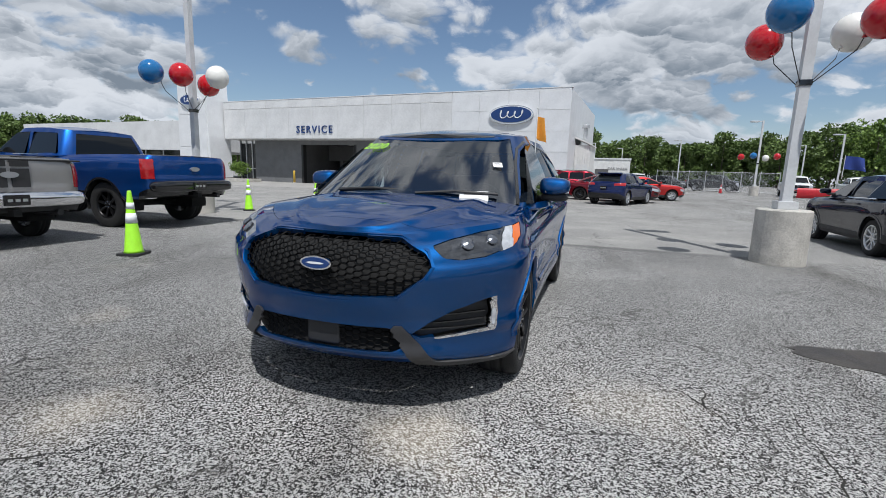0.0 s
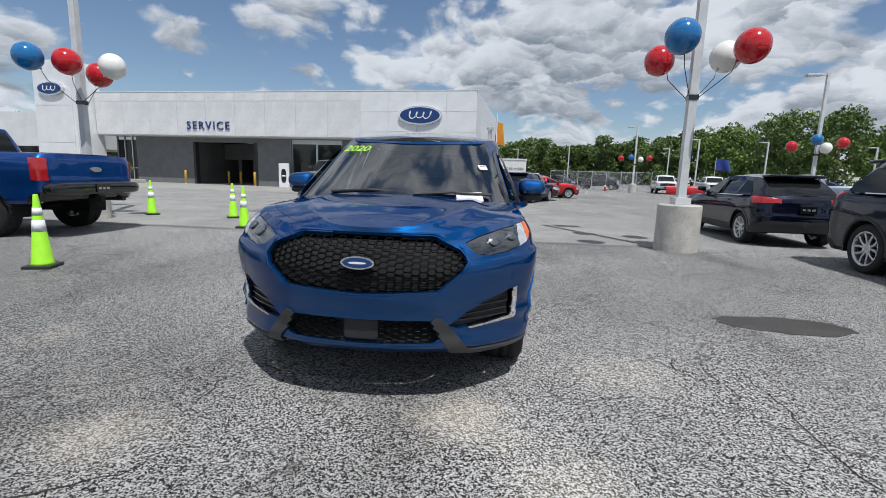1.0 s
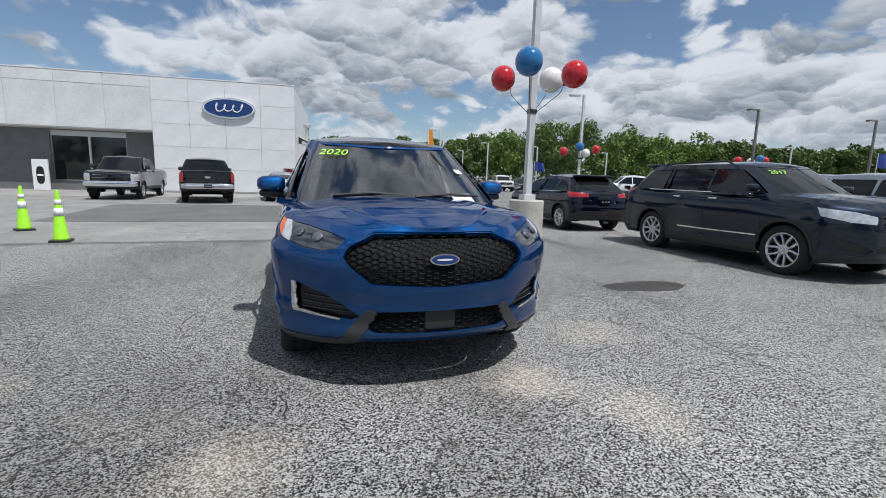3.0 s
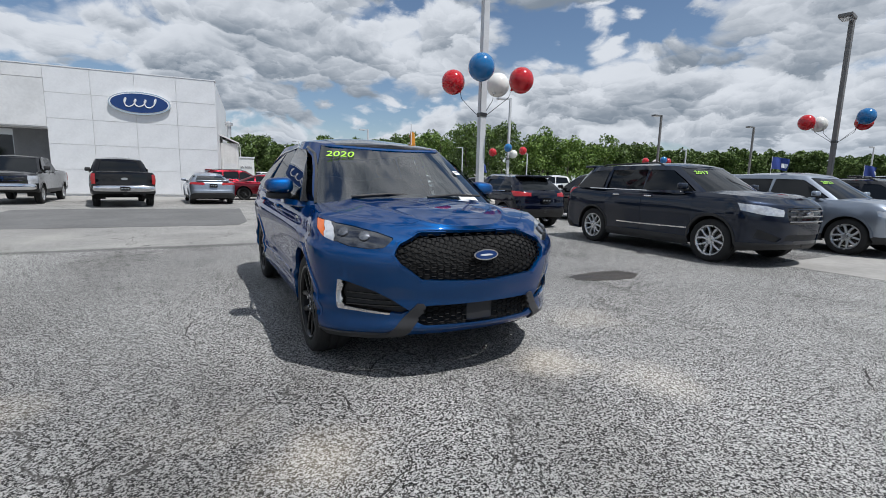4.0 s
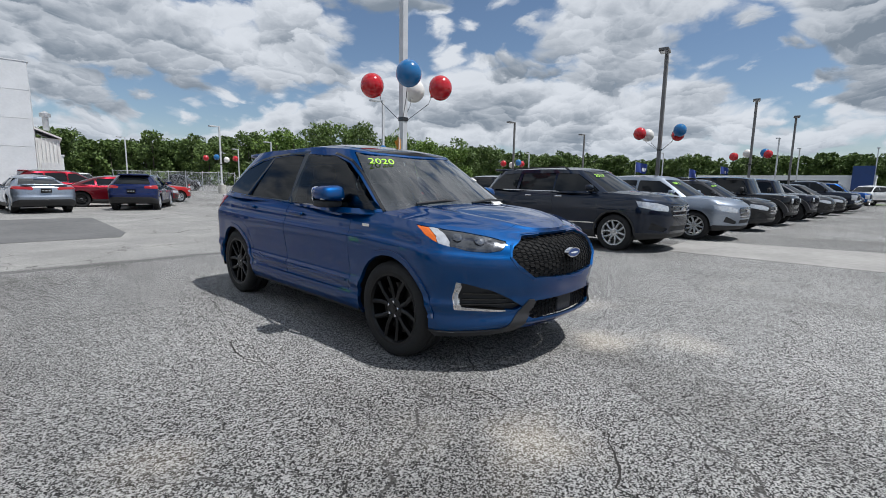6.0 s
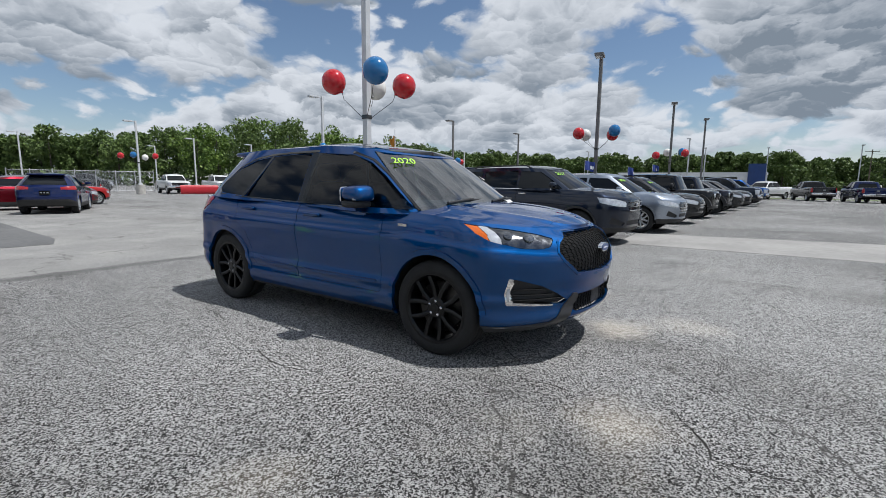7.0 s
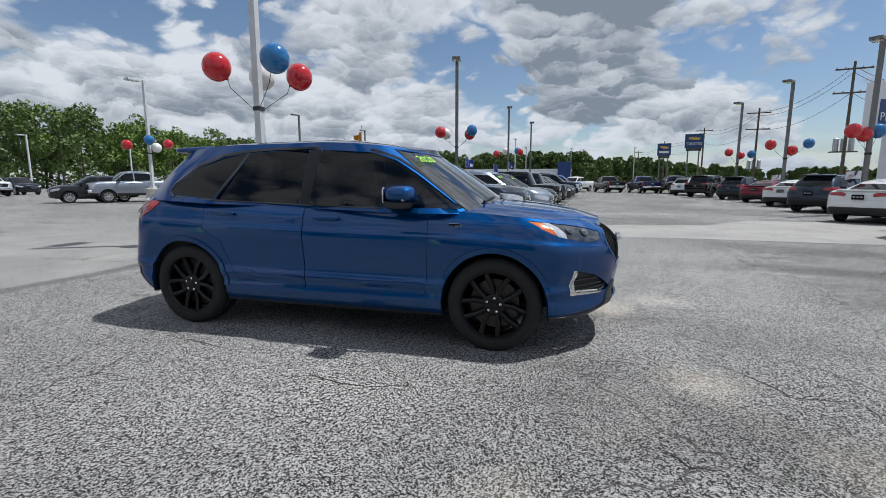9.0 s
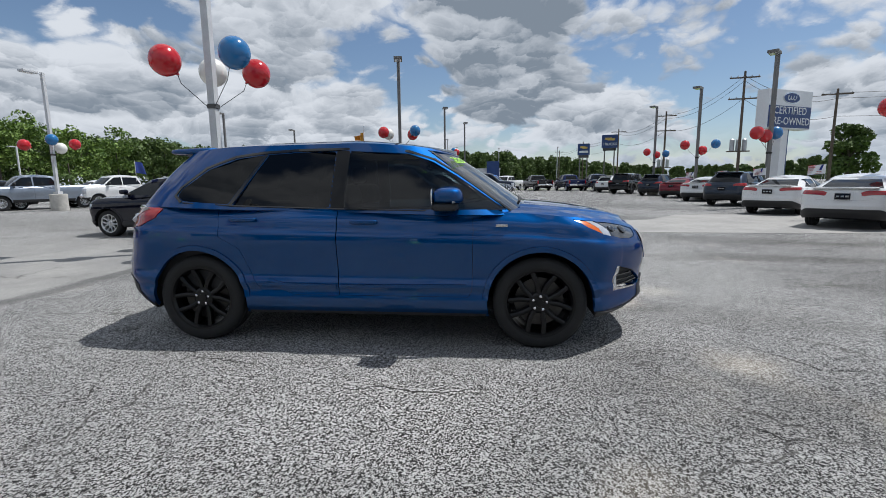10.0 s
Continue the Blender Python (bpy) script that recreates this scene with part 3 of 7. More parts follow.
# lean-to and wash building beyond the right-hand end
shed = thing("annex_building", B @ pose(0.02, 3.0, 0), "white sheet-clad lean-to at the end of the building", "building")
part("wall", boxm((0, 0, 0), (1.0, 3.2, 3.4)), WHITEWALL, shed)
part("roof", prism(bmesh.new(), [(0.0, 3.85), (1.1, 3.38), (1.1, 3.46), (0.0, 3.95)], -0.15, 3.3), WHITEWALL, shed)
for k in range(6):
    part("rib", boxm((0.08 + k * 0.16, -0.04, 0.1), (0.13 + k * 0.16, 0, 3.38)), WHITEWALL, shed)
part("door", boxm((0.15, -0.06, 0), (0.9, -0.045, 2.1)), PANEL_TAN, shed)
part("vent", lathe(bmesh.new(), [(0.14, 3.9), (0.14, 4.6), (0.25, 4.62), (0.25, 4.8), (0.0, 4.95)], 16, off=(0.5, 1.0, 0)), GALV, shed)
wash = thing("wash_building", pose(-1.3, 77, 0, 0, 0, -3), "plain white wash building far across the lot", "building")
part("wall", boxm((0, 0, 0), (5.7, 7, 4.0)), WHITEWALL, wash)
part("roof", boxm((-0.1, -0.1, 4.0), (5.8, 7.1, 4.2)), PANEL, wash)
part("door", boxm((0.6, -0.04, 0), (2.6, -0.01, 2.5)), INSIDE, wash)
words("lettering", "CAR WASH", 0.52, GREYBAR, pose(3.9, -0.05, 2.6, 90), wash, 0.02, 0, 1.1)

# ---------------------------------------------------------------- lamp posts, balloons


def balloon(center, knot, mat, color):
    ob = thing("balloon", pose(*center), f"glossy {color} vinyl balloon on a thin rod at a lamp post", "balloon", "balloon clusters")
    prof = [(0.0, -0.29)] + [(0.275 * math.sin(math.pi * k / 18), -0.285 * math.cos(math.pi * k / 18)) for k in range(1, 18)] + [(0.0, 0.285)]
    part("globe", lathe(bmesh.new(), prof, 30), mat, ob, smooth=True)
    d = (Vector(knot) - Vector(center))
    tie = d.normalized() * 0.29
    sag = d * 0.5 + Vector((d.x, d.y, 0)) * -0.14
    part("rod", tube(bmesh.new(), [tie, sag, d], 0.007, 6), WIRE, ob, "thin dark rod")
    part("neck", lathe(bmesh.new(), [(0.035, -0.02), (0.02, 0.02), (0.03, 0.05)], 10, off=tie), mat, ob)
    return ob


def lamp_post(x, y, height, base_h, mat, head_yaw, base_r=0.38, knot=None, double=False):
    post = thing("lamp_post", pose(x, y, 0), "square metal lamp post on a round concrete footing", "lamp post", "lot lamp posts")
    bm = lathe(bmesh.new(), [(base_r, 0.0), (base_r, base_h - 0.02), (base_r - 0.02, base_h), (0.0, base_h)], 40)
    part("footing", bm, CONCRETE, post, "round cast concrete footing")
    part("base_cover", boxm((-0.14, -0.14, base_h), (0.14, 0.14, base_h + 0.13), 0.012), mat, post)
    part("pole", prism(bmesh.new(), [(-0.07, -0.07), (0.07, -0.07), (0.07, 0.07), (-0.07, 0.07)], base_h + 0.13, height, "z"), mat, post)
    for yaw in (head_yaw, head_yaw + 180) if double else (head_yaw,):
        m = pose(0, 0, 0, 0, 0, yaw)
        bm = boxm((-0.035, 0.05, height - 0.12), (0.035, 0.38, height - 0.05), 0.01)
        bm.transform(m)
        part("arm", bm, mat, post)
        bm = boxm((-0.2, 0.3, height - 0.14), (0.2, 0.98, height - 0.02), 0.03)
        bm.transform(m)
        head = part("lamp_head", bm, mat, post)
        bm = boxm((-0.15, 0.4, height - 0.155), (0.15, 0.9, height - 0.142))
        bm.transform(m)
        part("lens", bm, LAMPGLASS, head)
    if knot:
        part("band", boxm((-0.085, -0.085, knot - 0.04), (0.085, 0.085, knot + 0.05), 0.01), GLOSSBLACK, post, "black strap")
    return post


RED, BLU, WHI = (REDBALL, "red"), (BLUEBALL, "blue"), (WHITEBALL, "white")


def cluster(x, y, knot, set_of):
    for (mat, color), dx, dy, dz in set_of:
        balloon((x + dx, y + dy, knot + dz), (x + 0.08 * (1 if dx > 0 else -1), y + 0.08 * (1 if dy > 0 else -1), knot), mat, color)


lamp_post(2.80, 9.02, 9.0, 0.88, WHITE_POLE, -90, 0.385, 2.82)
cluster(2.80, 9.02, 2.82, ((BLU, -0.58, -0.84, 0.82), (RED, -0.45, 0.60, 0.78), (WHI, 0.65, 0.35, 0.80), (RED, 0.63, -0.60, 0.74)))
lamp_post(-10.4, 10.0, 9.0, 0.88, WHITE_POLE, 90, 0.385, 2.70)
cluster(-10.4, 10.0, 2.70, ((BLU, -0.20, -1.00, 0.80), (RED, 0.25, -0.55, 0.80), (RED, 0.10, 0.45, 0.72), (WHI, 0.85, 0.0, 0.82)))
lamp_post(17.6, 8.25, 7.3, 0.88, DARK_POLE, 100, 0.385, 3.05)
cluster(17.6, 8.25, 3.05, ((BLU, 0.2, -0.75, 0.85), (RED, -0.55, 0.72, 0.72), (WHI, 0.15, 0.62, 0.70), (RED, 0.62, -0.55, 0.70)))
lamp_post(32.7, 7.45, 7.25, 0.88, DARK_POLE, 100, 0.385, 3.0)
cluster(32.7, 7.45, 3.0, ((BLU, 0.2, -0.75, 0.80), (RED, -0.5, 0.9, 0.55), (WHI, 0.45, 0.3, 0.8), (RED, 0.1, -0.95, 0.70)))
lamp_post(41.5, 6.3, 7.1, 0.88, DARK_POLE, 100)
lamp_post(16.0, 26.3, 7.0, 0.88, WHITE_POLE, 80, 0.385, 2.9)
cluster(16.0, 26.3, 2.9, ((BLU, -0.25, -0.3, 0.75), (RED, -0.9, 0.6, 0.45), (WHI, 0.3, -0.2, 0.35), (RED, 0.95, -0.4, 0.6)))
lamp_post(13.5, 49.2, 6.7, 0.88, WHITE_POLE, 90, 0.385, 2.9)
cluster(13.5, 49.2, 2.9, ((BLU, -0.5, -0.3, 0.7), (RED, -1.3, 0.3, 0.6), (WHI, 0.5, -0.2, 0.5), (RED, 1.3, -0.4, 0.65)))
lamp_post(30.4, 25.4, 7.0, 0.88, DARK_POLE, 90, 0.385, 2.8)
cluster(30.4, 25.4, 2.8, ((BLU, 0.1, -0.5, 0.6), (RED, -0.7, 0.6, 0.5), (WHI, 0.2, 0.3, 0.4), (RED, 0.75, -0.4, 0.5)))
lamp_post(42.2, 24.6, 6.9, 0.88, DARK_POLE, 90)
lamp_post(8.6, -8.2, 6.6, 0.88, DARK_POLE, 40, 0.385, 2.2)
cluster(8.6, -8.2, 2.4, ((WHI, -0.8, 0.9, 0.75), (RED, 0.3, 0.4, 0.9), (RED, 0.1, -0.2, 0.7)))
lamp_post(16.0, -8.6, 6.6, 0.88, DARK_POLE, 50, 0.385, 2.4)
cluster(16.0, -8.6, 2.5, ((RED, -0.35, 0.75, 0.75), (RED, 0.1, 0.15, 0.65), (BLU, 0.5, -0.5, 0.8)))
lamp_post(24.6, -9.2, 6.8, 0.88, DARK_POLE, 50, 0.385, 2.6)
cluster(24.6, -9.2, 2.6, ((RED, -0.6, 1.0, 0.75), (RED, 0.0, -0.3, 0.45), (BLU, 0.3, -1.2, 0.85)))
lamp_post(32.5, -9.3, 6.9, 0.88, DARK_POLE, 50, 0.385, 2.6)
cluster(32.5, -9.3, 2.6, ((RED, -0.5, 0.75, 0.8), (RED, 0.1, -0.2, 0.6), (BLU, 0.4, -1.0, 0.7)))
for x, y, h in ((11, 76, 7.0), (-1, 84, 7), (-4.0, 84, 6.5), (4, 98, 7), (24, 60, 6.5), (33, 62, 6.5), (44, 60, 6), (27, 78, 6.5), (58, 42, 6.5), (74, 9.5, 7), (58, 9.6, 7), (74, 27, 7), (92, 2, 8), (92, -10, 8)):
    lamp_post(x, y, h, 0.8, WHITE_POLE, 90)

# ---------------------------------------------------------------- woods and distance

rng = np.random.default_rng(7)


def leaf_cloud(center, radii, count, size):
    """Leaf sprays, each a bent quad, scattered through a lump with most of them near its skin."""
    d = rng.normal(size=(count, 3))
    d /= np.linalg.norm(d, axis=1)[:, None]
    r = rng.uniform(0.45, 1.0, count) ** 0.6
    c = np.array(center) + d * r[:, None] * np.array(radii)
    a = rng.normal(size=(count, 3)) + 0.4 * d
    a /= np.linalg.norm(a, axis=1)[:, None]
    b = np.cross(a, rng.normal(size=(count, 3)))
    b /= np.linalg.norm(b, axis=1)[:, None] + 1e-9
    s = size * rng.uniform(0.6, 1.3, count)[:, None]
    lift = np.cross(a, b) * s * 0.3
    return np.stack([c - a * s - b * s * 0.5, c + a * s * 0.2 - b * s * 0.6 + lift, c + a * s + b * s * 0.4, c - a * s * 0.3 + b * s * 0.6 + lift], 1).reshape(-1, 3)


def crown_of(height, spread, lumps, per_lump, leaf):
    """All leaves of one tree, its trunk standing at the origin."""
    out = []
    for k in range(lumps):
        h = rng.uniform(0.28, 0.95)
        wide = spread * math.sqrt(max(0.08, 1 - ((h - 0.5) / 0.55) ** 2))
        a, r = rng.uniform(0, 2 * math.pi), wide * rng.uniform(0.25, 0.85)
        size = spread * rng.uniform(0.22, 0.38)
        out.append(leaf_cloud((r * math.cos(a), r * math.sin(a), height * h), (size, size, size * rng.uniform(0.7, 1.0)), per_lump, leaf))
    return np.concatenate(out)


def bars(points, r0, r1, seg=5):
    bm = tube(bmesh.new(), points, r0, seg, r1 / r0)
    v = [tuple(x.co) for x in bm.verts]
    bm.verts.index_update()
    f = [[x.index for x in face.verts] for face in bm.faces]
    bm.free()
    return v, f


def quads_object(name, verts, mat):
    n = len(verts) // 4
    me = bpy.data.meshes.new(name)
    me.vertices.add(len(verts))
    me.vertices.foreach_set("co", np.asarray(verts, np.float32).ravel())
    me.loops.add(n * 4)
    me.loops.foreach_set("vertex_index", np.arange(n * 4, dtype=np.int32))
    me.polygons.add(n)
    me.polygons.foreach_set("loop_start", np.arange(0, n * 4, 4, dtype=np.int32))
    me.polygons.foreach_set("loop_total", np.full(n, 4, np.int32))
    me.materials.append(mat)
    me.update(calc_edges=True)
    me.validate()
    return new(name, me)


# bearing (degrees left of +y) and the height, in degrees, that the woods reach there
SKYLINE = [(75, 4.6), (60, 4.4), (50, 4.8), (20, 4.4), (1, 6.2), (-3, 4.7), (-8, 4.5), (-15, 5.0), (-20.6, 5.8), (-26, 6.2), (-32, 7.9), (-36, 7.2), (-42, 6.4), (-47, 5.3), (-51, 5.2), (-55, 4.5), (-61, 4.5), (-65, 3.8), (-69, 3.9), (-79, 3.5), (-90, 3.9), (-95, 2.9), (-99, 3.0), (-104, 1.8), (-111, 1.3), (-121, 1.6), (-127, 3.0), (-135, 3.0), (-180, 3.5), (-230, 3.5), (-285, 5.0)]
crowns, wood_v, wood_f = [], [], []
pale_crowns = []
bearing = 75.0
eye = Vector((-3.0, 1.5, 1.3))
while bearing > -285:
    elev = float(np.interp(-bearing, [-b for b, _ in SKYLINE], [e for _, e in SKYLINE]))
    seen_side = bearing > -125
    for row in range(3 if seen_side else 1):
        height = rng.uniform(11.5, 15.5)
        dist = 13.5 / math.tan(radians(max(elev, 0.6))) * (1 + 0.07 * row) * rng.uniform(0.97, 1.05)
        a = radians(bearing + rng.uniform(-0.7, 0.7))
        foot = np.array([eye.x - math.sin(a) * dist, eye.y + math.cos(a) * dist, 0])
        spread = height * rng.uniform(0.30, 0.42)
        leafy = crown_of(height, spread, 26, 74 if seen_side else 10, (0.0021 if seen_side else 0.004) * dist + 0.05) + foot
        (pale_crowns if (-48 < bearing < -24 and rng.random() < 0.55) else crowns).append(leafy)
        v, f = bars([foot, foot + (0.1, 0.1, height * 0.4), foot + (0, 0.2, height * 0.8)], 0.22, 0.05)
        wood_f += [[i + len(wood_v) for i in face] for face in f]
        wood_v += v
    # undergrowth closing the foot of the woods
    if seen_side:
        for _ in range(2):
            dist = 13.5 / math.tan(radians(max(elev, 0.6))) * rng.uniform(0.96, 1.1)
            a = radians(bearing + rng.uniform(-0.7, 0.7))
            crowns.append(leaf_cloud((eye.x - math.sin(a) * dist, eye.y + math.cos(a) * dist, 1.8), (2.8, 2.8, 2.6), 190, 0.0026 * dist + 0.07))
    bearing -= 1.15 * max(0.8, elev / 3.4) if seen_side else 3.0
tagged(quads_object("woods", np.concatenate(crowns), LEAF), "dense green deciduous woods behind the lot", "woods", kind="stuff")
tagged(quads_object("bright_woods", np.concatenate(pale_crowns), LEAFPALE), "brighter green young trees at the edge of the woods", "woods", kind="stuff")
trunks = new("wood_trunks", mesh_from("wood_trunks", wood_v, wood_f, BARK))
tagged(trunks, "slim grey trunks within the woods", "woods", kind="stuff")

# ---------------------------------------------------------------- cars: shells lofted from plan outlines, then cut into panels


def curve(knots, q):
    """A smooth line without overshoot through knots (place, value)."""
    k = sorted(knots)
    x, y = np.array([a for a, _ in k], float), np.array([b for _, b in k], float)
    q = np.clip(np.asarray(q, float), x[0], x[-1])
    h, d = np.diff(x), np.diff(y) / np.diff(x)
    m = np.concatenate([[d[0]], np.where(d[:-1] * d[1:] > 0, 2 * d[:-1] * d[1:] / (d[:-1] + d[1:] + 1e-12), 0), [d[-1]]])
    i = np.clip(np.searchsorted(x, q, side="right") - 1, 0, len(h) - 1)
    t = (q - x[i]) / h[i]
    return (1 + 2 * t) * (1 - t) ** 2 * y[i] + t * (1 - t) ** 2 * h[i] * m[i] + t * t * (3 - 2 * t) * y[i + 1] + t * t * (t - 1) * h[i] * m[i + 1]


def outline(ctrl, counts):
    """Half plan outlines, one for each level, through control points (points, levels, 2)."""
    d = np.linalg.norm(np.diff(ctrl, axis=0), axis=2)[..., None] + 1e-9
    slope = np.diff(ctrl, axis=0) / d
    tan = np.empty_like(ctrl)
    tan[1:-1] = (slope[1:] * d[:-1] + slope[:-1] * d[1:]) / (d[1:] + d[:-1])
    tan[0], tan[-1] = (1, 0), (-1, 0)
    rows = []
    for k, n in enumerate(counts):
        for t in np.arange(n) / n:
            rows.append((1 + 2 * t) * (1 - t) ** 2 * ctrl[k] + t * (1 - t) ** 2 * d[k] * tan[k] + t * t * (3 - 2 * t) * ctrl[k + 1] + t * t * (t - 1) * d[k] * tan[k + 1])
    rows.append(ctrl[-1])
    return np.array(rows)


def within(poly, pts):
    x, y = pts[..., 0], pts[..., 1]
    out = np.zeros(x.shape, bool)
    for (x0, y0), (x1, y1) in zip(poly, poly[1:] + poly[:1]):
        if y0 != y1:
            out ^= ((y0 > y) != (y1 > y)) & (x < (x1 - x0) * (y - y0) / (y1 - y0) + x0)
    return out


def nearest(poly, p):
    best = None
    for a, b in zip(poly, poly[1:] + poly[:1]):
        a, b = np.array(a), np.array(b)
        t = np.clip(np.dot(p - a, b - a) / max(1e-12, np.dot(b - a, b - a)), 0, 1)
        q = a + t * (b - a)
        s = np.dot(p - q, p - q)
        if best is None or s < best[0]:
            best = (s, q)
    return best[1]


class Shell:
    """Half of a car's skin (x >= 0) as a grid: columns round the plan from front centre to rear centre, rows upwards."""

    def __init__(self, grid):
        self.p = grid
        n, m = grid.shape[:2]
        self.id = np.full((n - 1, m - 1), -1)
        step = np.linalg.norm(np.diff(grid, axis=0)[..., :2], axis=2)
        self.u = np.concatenate([np.zeros((1, m)), np.cumsum(step, 0)])
        self.r = self.u[-1] - self.u
        self.features = []
        self.kept = {}
        self.normals()

    def normals(self):
        tu, tv = np.gradient(self.p, axis=0), np.gradient(self.p, axis=1)
        nrm = np.cross(tu, tv)
        size = np.linalg.norm(nrm, axis=2, keepdims=True)
        nrm = nrm / np.maximum(size, 1e-9)
        mid = self.p.mean((0, 1))
        flip = np.sign(np.sum(nrm * (self.p - mid), 2).mean())
        self.n = nrm * (flip if flip else 1)

    def space(self, kind):
        if kind not in self.kept:
            self.kept[kind] = self.unroll(kind)
        return self.kept[kind]

    def unroll(self, kind):
        a = {"u": self.u, "r": self.r, "y": self.p[..., 1], "x": self.p[..., 0]}[kind]
        return np.stack([a, self.p[..., 1] if kind == "x" else self.p[..., 2]], -1)

    def cut(self, name, kind, poly, span_y=None, **look_of):
        """Mark the panel that a polygon in the unrolled skin takes in, and draw the grid to its edge."""
        f = len(self.features)
        self.features.append((name, look_of))
        self.kept.clear()
        q = self.unroll(kind)
        mid = (q[:-1, :-1] + q[1:, :-1] + q[:-1, 1:] + q[1:, 1:]) / 4
        hit = within(poly, mid) & (self.id < 0)
        if span_y:
            my = (self.p[:-1, :-1, 1] + self.p[1:, 1:, 1]) / 2
            hit &= (my > span_y[0]) & (my < span_y[1])
        self.id[hit] = f
        n, m = self.p.shape[:2]
        pad = np.pad(hit, 1)
        count = pad[:-1, :-1].astype(int) + pad[1:, :-1] + pad[:-1, 1:] + pad[1:, 1:]
        du, dv = np.gradient(q, axis=0), np.gradient(q, axis=1)
        tu, tv = np.gradient(self.p, axis=0), np.gradient(self.p, axis=1)
        for i, j in zip(*np.where((count > 0) & (count < 4))):
            if (i in (0, n - 1) or j in (0, m - 1)) and count[i, j] == 2:
                edge = True
            else:
                edge = False
            goal = nearest(poly, q[i, j]) - q[i, j]
            try:
                s = np.linalg.solve(np.array([du[i, j], dv[i, j]]).T, goal)
            except np.linalg.LinAlgError:
                continue
            if i in (0, n - 1):
                s[0] = 0
            if j in (0, m - 1):
                s[1] = 0
            s = np.clip(s, -0.8, 0.8)
            self.p[i, j] = self.p[i, j] + s[0] * tu[i, j] + s[1] * tv[i, j]
        return f

    def block(self, name, i0, i1, j0, j1, **look_of):
        f = len(self.features)
        self.features.append((name, look_of))
        part_of = self.id[i0:i1, j0:j1]
        part_of[part_of < 0] = f

    def point(self, kind, a, z, out=0.0, lo=0, hi=None):
        """The place on the skin at unrolled (a, z), lifted off it by out."""
        q = self.space(kind)[lo:hi]
        d = ((q - np.array([a, z])) ** 2).sum(2)
        i, j = np.unravel_index(np.argmin(d), d.shape)
        i += lo
        i1, j1 = min(i + 1, self.p.shape[0] - 1), min(j + 1, self.p.shape[1] - 1)
        i0, j0 = max(i - 1, 0), max(j - 1, 0)
        qq = self.space(kind)
        m = np.array([qq[i1, j] - qq[i0, j], qq[i, j1] - qq[i, j0]]).T
        try:
            s = np.clip(np.linalg.solve(m, np.array([a, z]) - qq[i, j]), -1.5, 1.5)
        except np.linalg.LinAlgError:
            s = (0, 0)
        return self.p[i, j] + s[0] * (self.p[i1, j] - self.p[i0, j]) + s[1] * (self.p[i, j1] - self.p[i, j0]) + self.n[i, j] * out

    def lift(self, f, offset=0.0, gap=0.0, rim=0.015, swell=0.0):
        """Vertices and faces of one panel, moved off the skin, its edges turned inwards."""
        mask = self.id == f
        n, m = self.p.shape[:2]
        index = -np.ones((n, m), int)
        pad = np.pad(mask, 1)
        count = pad[:-1, :-1].astype(int) + pad[1:, :-1] + pad[:-1, 1:] + pad[1:, 1:]
        used = np.argwhere(count > 0)
        pts = self.p + self.n * offset
        verts = []
        for i, j in used:
            index[i, j] = len(verts)
            v = pts[i, j].copy()
            if gap and count[i, j] < 4 and i not in (0, n - 1) and abs(v[0]) > 1e-5:
                around = [(i + a + 0.5, j + b + 0.5) for a in (-1, 0) for b in (-1, 0) if 0 <= i + a < n - 1 and 0 <= j + b < m - 1 and mask[i + a, j + b]]
                if around:
                    c = np.mean([(pts[int(a), int(b)] + pts[int(a) + 1, int(b)] + pts[int(a), int(b) + 1] + pts[int(a) + 1, int(b) + 1]) / 4 for a, b in around], 0)
                    d = c - v
                    v += d / max(1e-9, np.linalg.norm(d)) * gap
            verts.append(v)
        faces = [(index[i, j], index[i + 1, j], index[i + 1, j + 1], index[i, j + 1]) for i, j in np.argwhere(mask)]
        if rim:
            seen = {}
            for fc in faces:
                for a, b in zip(fc, fc[1:] + fc[:1]):
                    key = (min(a, b), max(a, b))
                    seen[key] = None if key in seen else (a, b)
            deep = {}
            nrm = [self.n[i, j] for i, j in used]
            for pair in list(seen.values()):
                if pair is None:
                    continue
                a, b = pair
                if abs(verts[a][0]) < 1e-5 and abs(verts[b][0]) < 1e-5:
                    continue
                for v in (a, b):
                    if v not in deep:
                        deep[v] = len(verts)
                        verts.append(verts[v] - nrm[v] * rim)
                faces.append((b, a, deep[a], deep[b]))
        return np.array(verts).reshape(-1, 3), faces


def both_sides(v, f):
    """A half and its mirror image, joined along the middle."""
    w = v * (-1, 1, 1)
    return np.concatenate([v, w]), list(f) + [tuple(reversed([k + len(v) for k in face])) for face in f]


def skin_mesh(name, v, f, mat, smooth=True):
    bm = bmesh.new()
    vs = [bm.verts.new(p) for p in v]
    for face in f:
        if len(set(face)) > 2:
            try:
                bm.faces.new([vs[k] for k in face])
            except ValueError:
                pass
    bmesh.ops.remove_doubles(bm, verts=bm.verts, dist=0.0004)
    bmesh.ops.dissolve_degenerate(bm, edges=bm.edges, dist=0.0003)
    bmesh.ops.recalc_face_normals(bm, faces=bm.faces)
    if len(bm.faces):
        cy = sum(x.co.y for x in bm.verts) / len(bm.verts)
        hub = Vector((0, cy * 0.5, 0.7))
        if sum(face.normal.dot(face.calc_center_median() - hub) * face.calc_area() for face in bm.faces) < 0:
            bmesh.ops.reverse_faces(bm, faces=bm.faces)
    for face in bm.faces:
        face.smooth = smooth
    for e in bm.edges:
        if len(e.link_faces) == 2 and e.calc_face_angle(0) > 0.6:
            e.smooth = False
    me = bpy.data.meshes.new(name)
    bm.to_mesh(me)
    bm.free()
    me.materials.append(mat)
    return me


